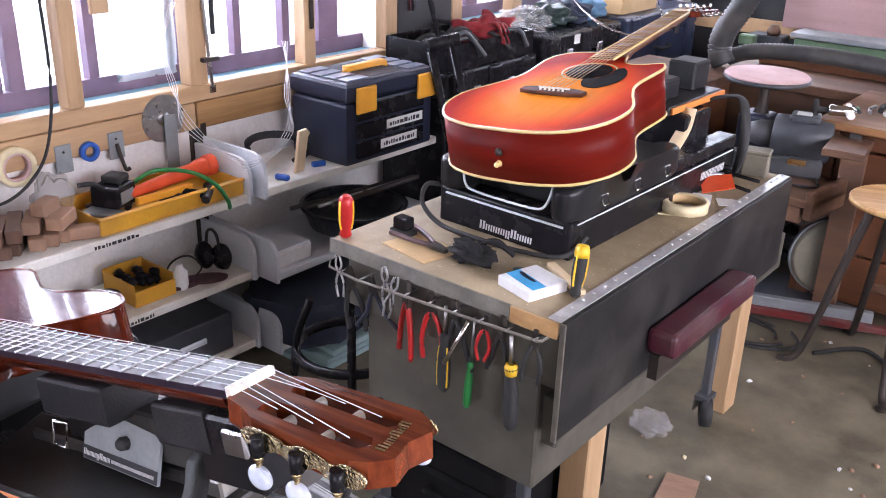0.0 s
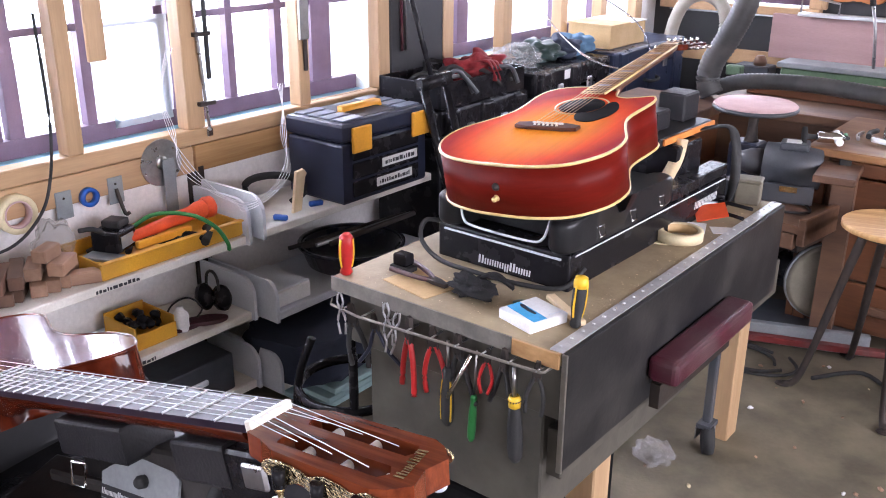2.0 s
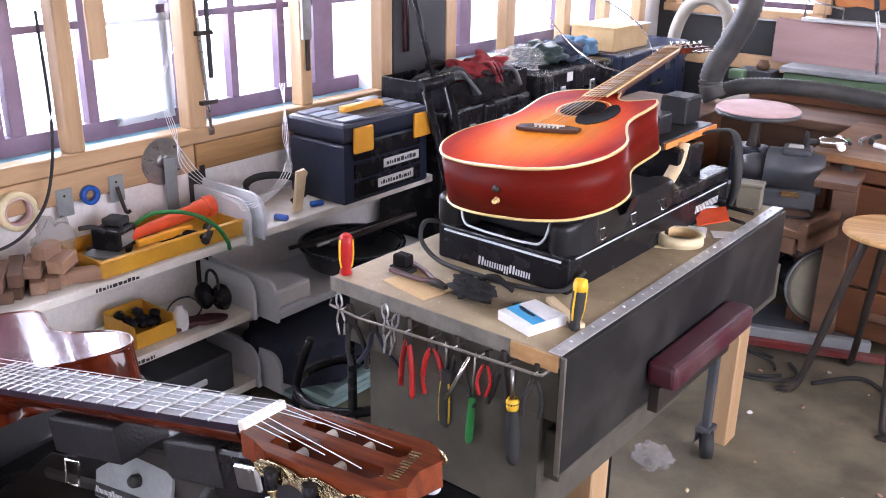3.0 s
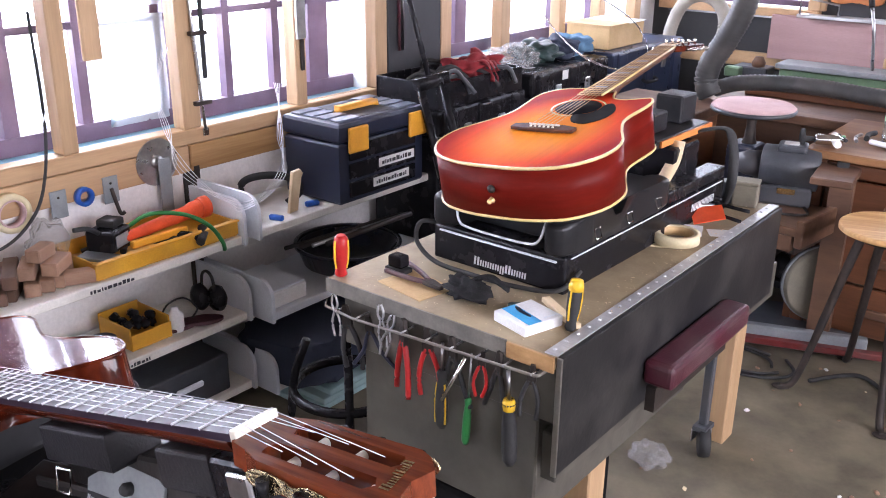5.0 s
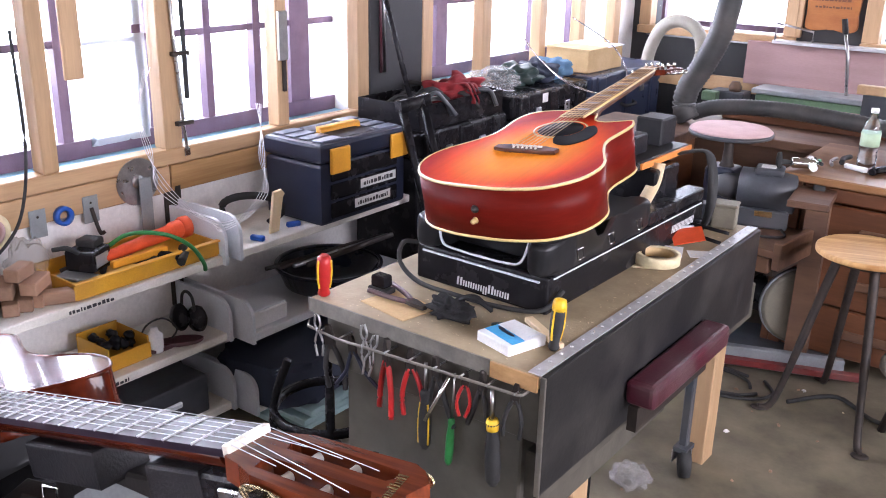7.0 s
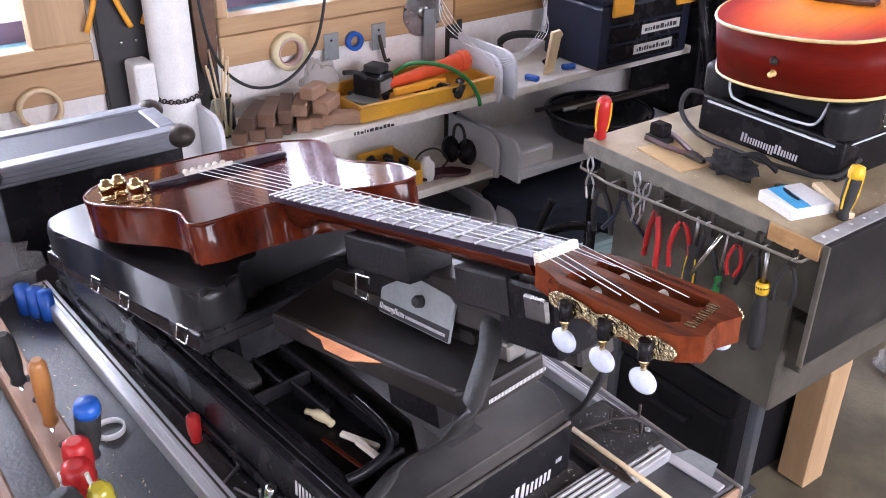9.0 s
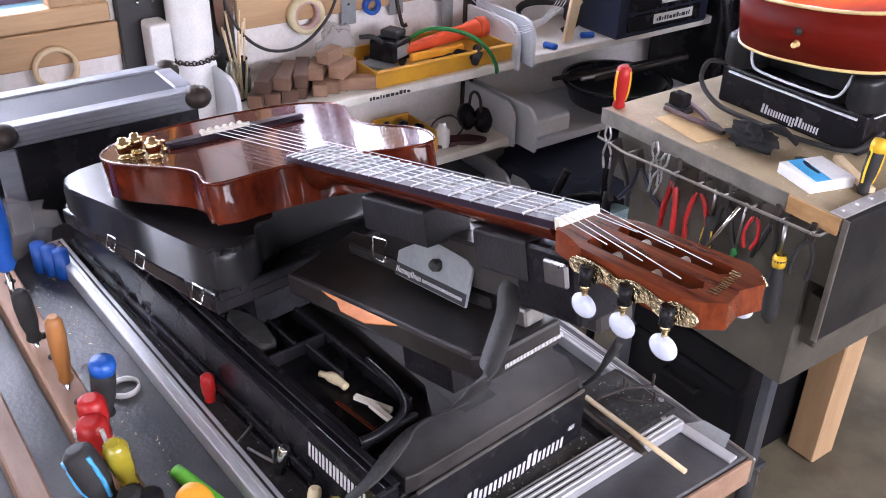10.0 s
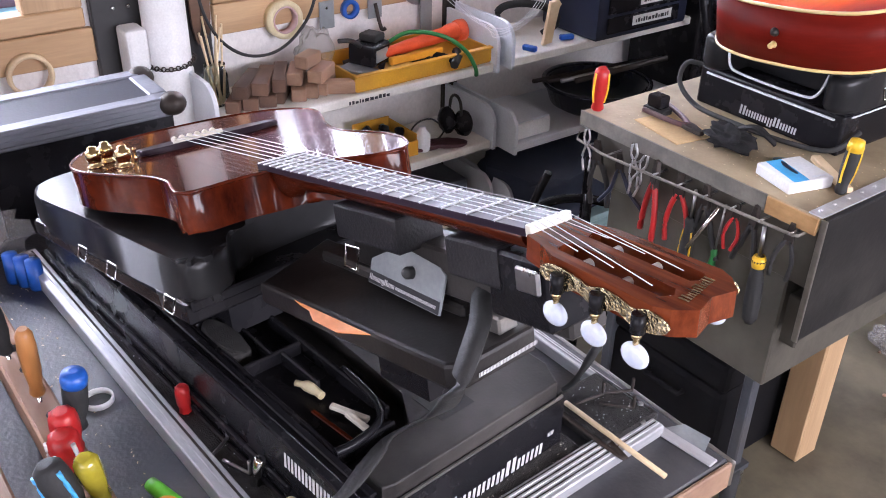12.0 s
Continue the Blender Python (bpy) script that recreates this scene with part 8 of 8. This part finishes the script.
solo("carpet_scrap", slab(bmesh.new(), [(0, 0), (0.10, 0.01), (0.11, 0.12), (0.02, 0.13)], 0, 0.008), M["block_wood"], "brown cardboard scrap on the floor", "scrap", m=pose(-0.80, 1.95, 0, 0, 0, 20))
cbk = thing("storage_case", pose(-1.15, 1.50, 0), "dull black storage case pushed under the bench", "case")
part("body", box(-0.15, 0.22, -0.10, 0.42, 0, 0.25, 0.02, 2), M["matte_black"], cbk)
part("lid", box(-0.155, 0.225, -0.105, 0.425, 0.252, 0.33, 0.015, 2), M["matte_black"], cbk)
part("handle", tube(bmesh.new(), [(0.02, -0.106, 0.20), (0.02, -0.125, 0.20), (0.12, -0.125, 0.20), (0.12, -0.106, 0.20)], 0.007, 8), M["matte_black"], cbk)
# dust hoses


def hose(name, pts_, r, material, label):
    bm = bmesh.new()
    P = [Vector(p) for p in pts_]
    Q = []
    for i in range(len(P) - 1):
        p0, p1, p2, p3 = P[max(i - 1, 0)], P[i], P[i + 1], P[min(i + 2, len(P) - 1)]
        n_ = max(4, int((p2 - p1).length / 0.0085))
        for k in range(n_):
            u = k / n_
            Q.append(0.5 * ((2 * p1) + (p2 - p0) * u + (2 * p0 - 5 * p1 + 4 * p2 - p3) * u * u + (3 * p1 - p0 - 3 * p2 + p3) * u ** 3))
    rr = [r * (1.0 if k % 2 else 0.91) for k in range(len(Q))]
    tube(bm, Q, rr, 14)
    solo(name, bm, M[material], label, "hose")


hose("dust_hose", [(-1.40, 3.9, 2.3), (-1.42, 3.9, 1.6), (-1.46, 3.9, 1.22), (-1.52, 3.9, 1.05), (-1.585, 3.9, 0.93), (-1.60, 3.9, 0.84), (-1.57, 3.9, 0.775)], 0.054, "hose", "ribbed dark grey dust hose hanging to the bench")
hose("dust_hose", [(-1.585, 3.97, 0.80), (-1.50, 3.97, 0.835), (-1.38, 3.97, 0.855), (-1.2, 3.97, 0.865), (-1.0, 3.97, 0.86), (-0.7, 3.97, 0.84)], 0.036, "hose", "thin ribbed grey dust hose lying along the bench")
hose("dust_hose", [(-2.185, 4.75, 0.70), (-2.185, 4.75, 0.92), (-2.12, 4.75, 1.08), (-2.01, 4.75, 1.125), (-1.91, 4.75, 1.07), (-1.885, 4.75, 0.95), (-1.94, 4.75, 0.75)], 0.036, "hose_light", "ribbed cream dust hose bent in an arch")
# machines at the far wall
jt = thing("jointer", pose(0, 0, 0), "long green jointer with a grey steel bed", "machine")
part("bed", box(-1.55, -0.55, 4.62, 4.80, 0.815, 0.84, 0.004), M["steel_dull"], jt)
part("body", box(-1.53, -0.57, 4.63, 4.79, 0.745, 0.814, 0.006), M["machine_green"], jt)
part("base", box(-1.4, -0.7, 4.60, 4.80, 0, 0.744, 0.006), M["machine_grey"], jt)
part("end_box", box(-1.78, -1.60, 4.66, 4.78, 0.70, 0.80, 0.006), M["machine_grey"], jt)
part("green_box", box(-1.80, -1.72, 4.60, 4.655, 0.75, 0.80, 0.006), M["machine_green"], jt)
part("knob", lathe(bmesh.new(), [(0.03, 0), (0.035, 0.02), (0.02, 0.05), (0, 0.05)], (-1.66, 4.7, 0.80), seg=16), M["old_wood"], jt)
solo("pink_board", box(-1.73, -0.55, 5.0, 5.03, 0.80, 1.03, 0.003), M["pink"], "wide pale pink board standing at the far wall", "board")
lb_ = thing("light_bar", pose(0, 0, 0), "grey metal shelf bar along the far window sill", "bar")
part("bar", box(-1.58, -0.55, 4.93, 5.0, 1.032, 1.05, 0.003), M["alu_pale"], lb_)
part("loop", tube(bmesh.new(), [(-1.57, 4.95, 1.05), (-1.57, 4.95, 1.135), (-1.38, 4.95, 1.105), (-1.38, 4.95, 1.05)], 0.006, 8), M["steel"], lb_)
pq = thing("wall_plaque", pose(-1.33, FY - 0.03, 1.22), "carved orange-brown wooden plaque between the far windows", "plaque")
bm = slab(bmesh.new(), curve2d([(-0.13, -0.10), (-0.07, -0.115), (0.0, -0.105), (0.07, -0.118), (0.13, -0.10), (0.125, 0.0), (0.13, 0.2), (-0.13, 0.2), (-0.125, 0.0)], 4), 0, 0.02, 0.004, 2)
part("board", bm, M["orange_wood"], pq).matrix_basis = pose(0, 0.025, 0, 90, 0, 0)
for k in range(4):
    bm = bars(bmesh.new(), -0.09, 0, 0, 0.18, 0.012, 9, 50 + k)
    part("carving", bm, M["oak"], pq).matrix_basis = pose(0, 0.0045, 0.0 + 0.035 * k, 90, 0, 0)
part("post_board", box(-0.17, -0.145, 0.0, 0.028, -0.16, 0.7, 0.003), M["pine_post"], pq)
lv = thing("machine_lever", pose(-1.12, 4.72, 0.84, 0, 0, 0), "steel lever with a black grip", "lever")
part("rod", tube(bmesh.new(), [(0, 0, 0), (-0.02, 0, 0.18), (-0.05, 0, 0.30)], 0.008, 8), M["steel"], lv)
part("grip", tube(bmesh.new(), [(-0.048, 0, 0.29), (-0.062, 0, 0.36)], 0.014, 9), M["rubber"], lv)
solo("wood_bar", box(-0.98, -0.80, 4.30, 4.34, 0.92, 0.96, 0.003), M["pine"], "short pine bar on the far machine", "bar")
part("riser", box(-0.95, -0.83, 4.30, 4.34, 0.80, 0.919), M["machine_grey"], wb)
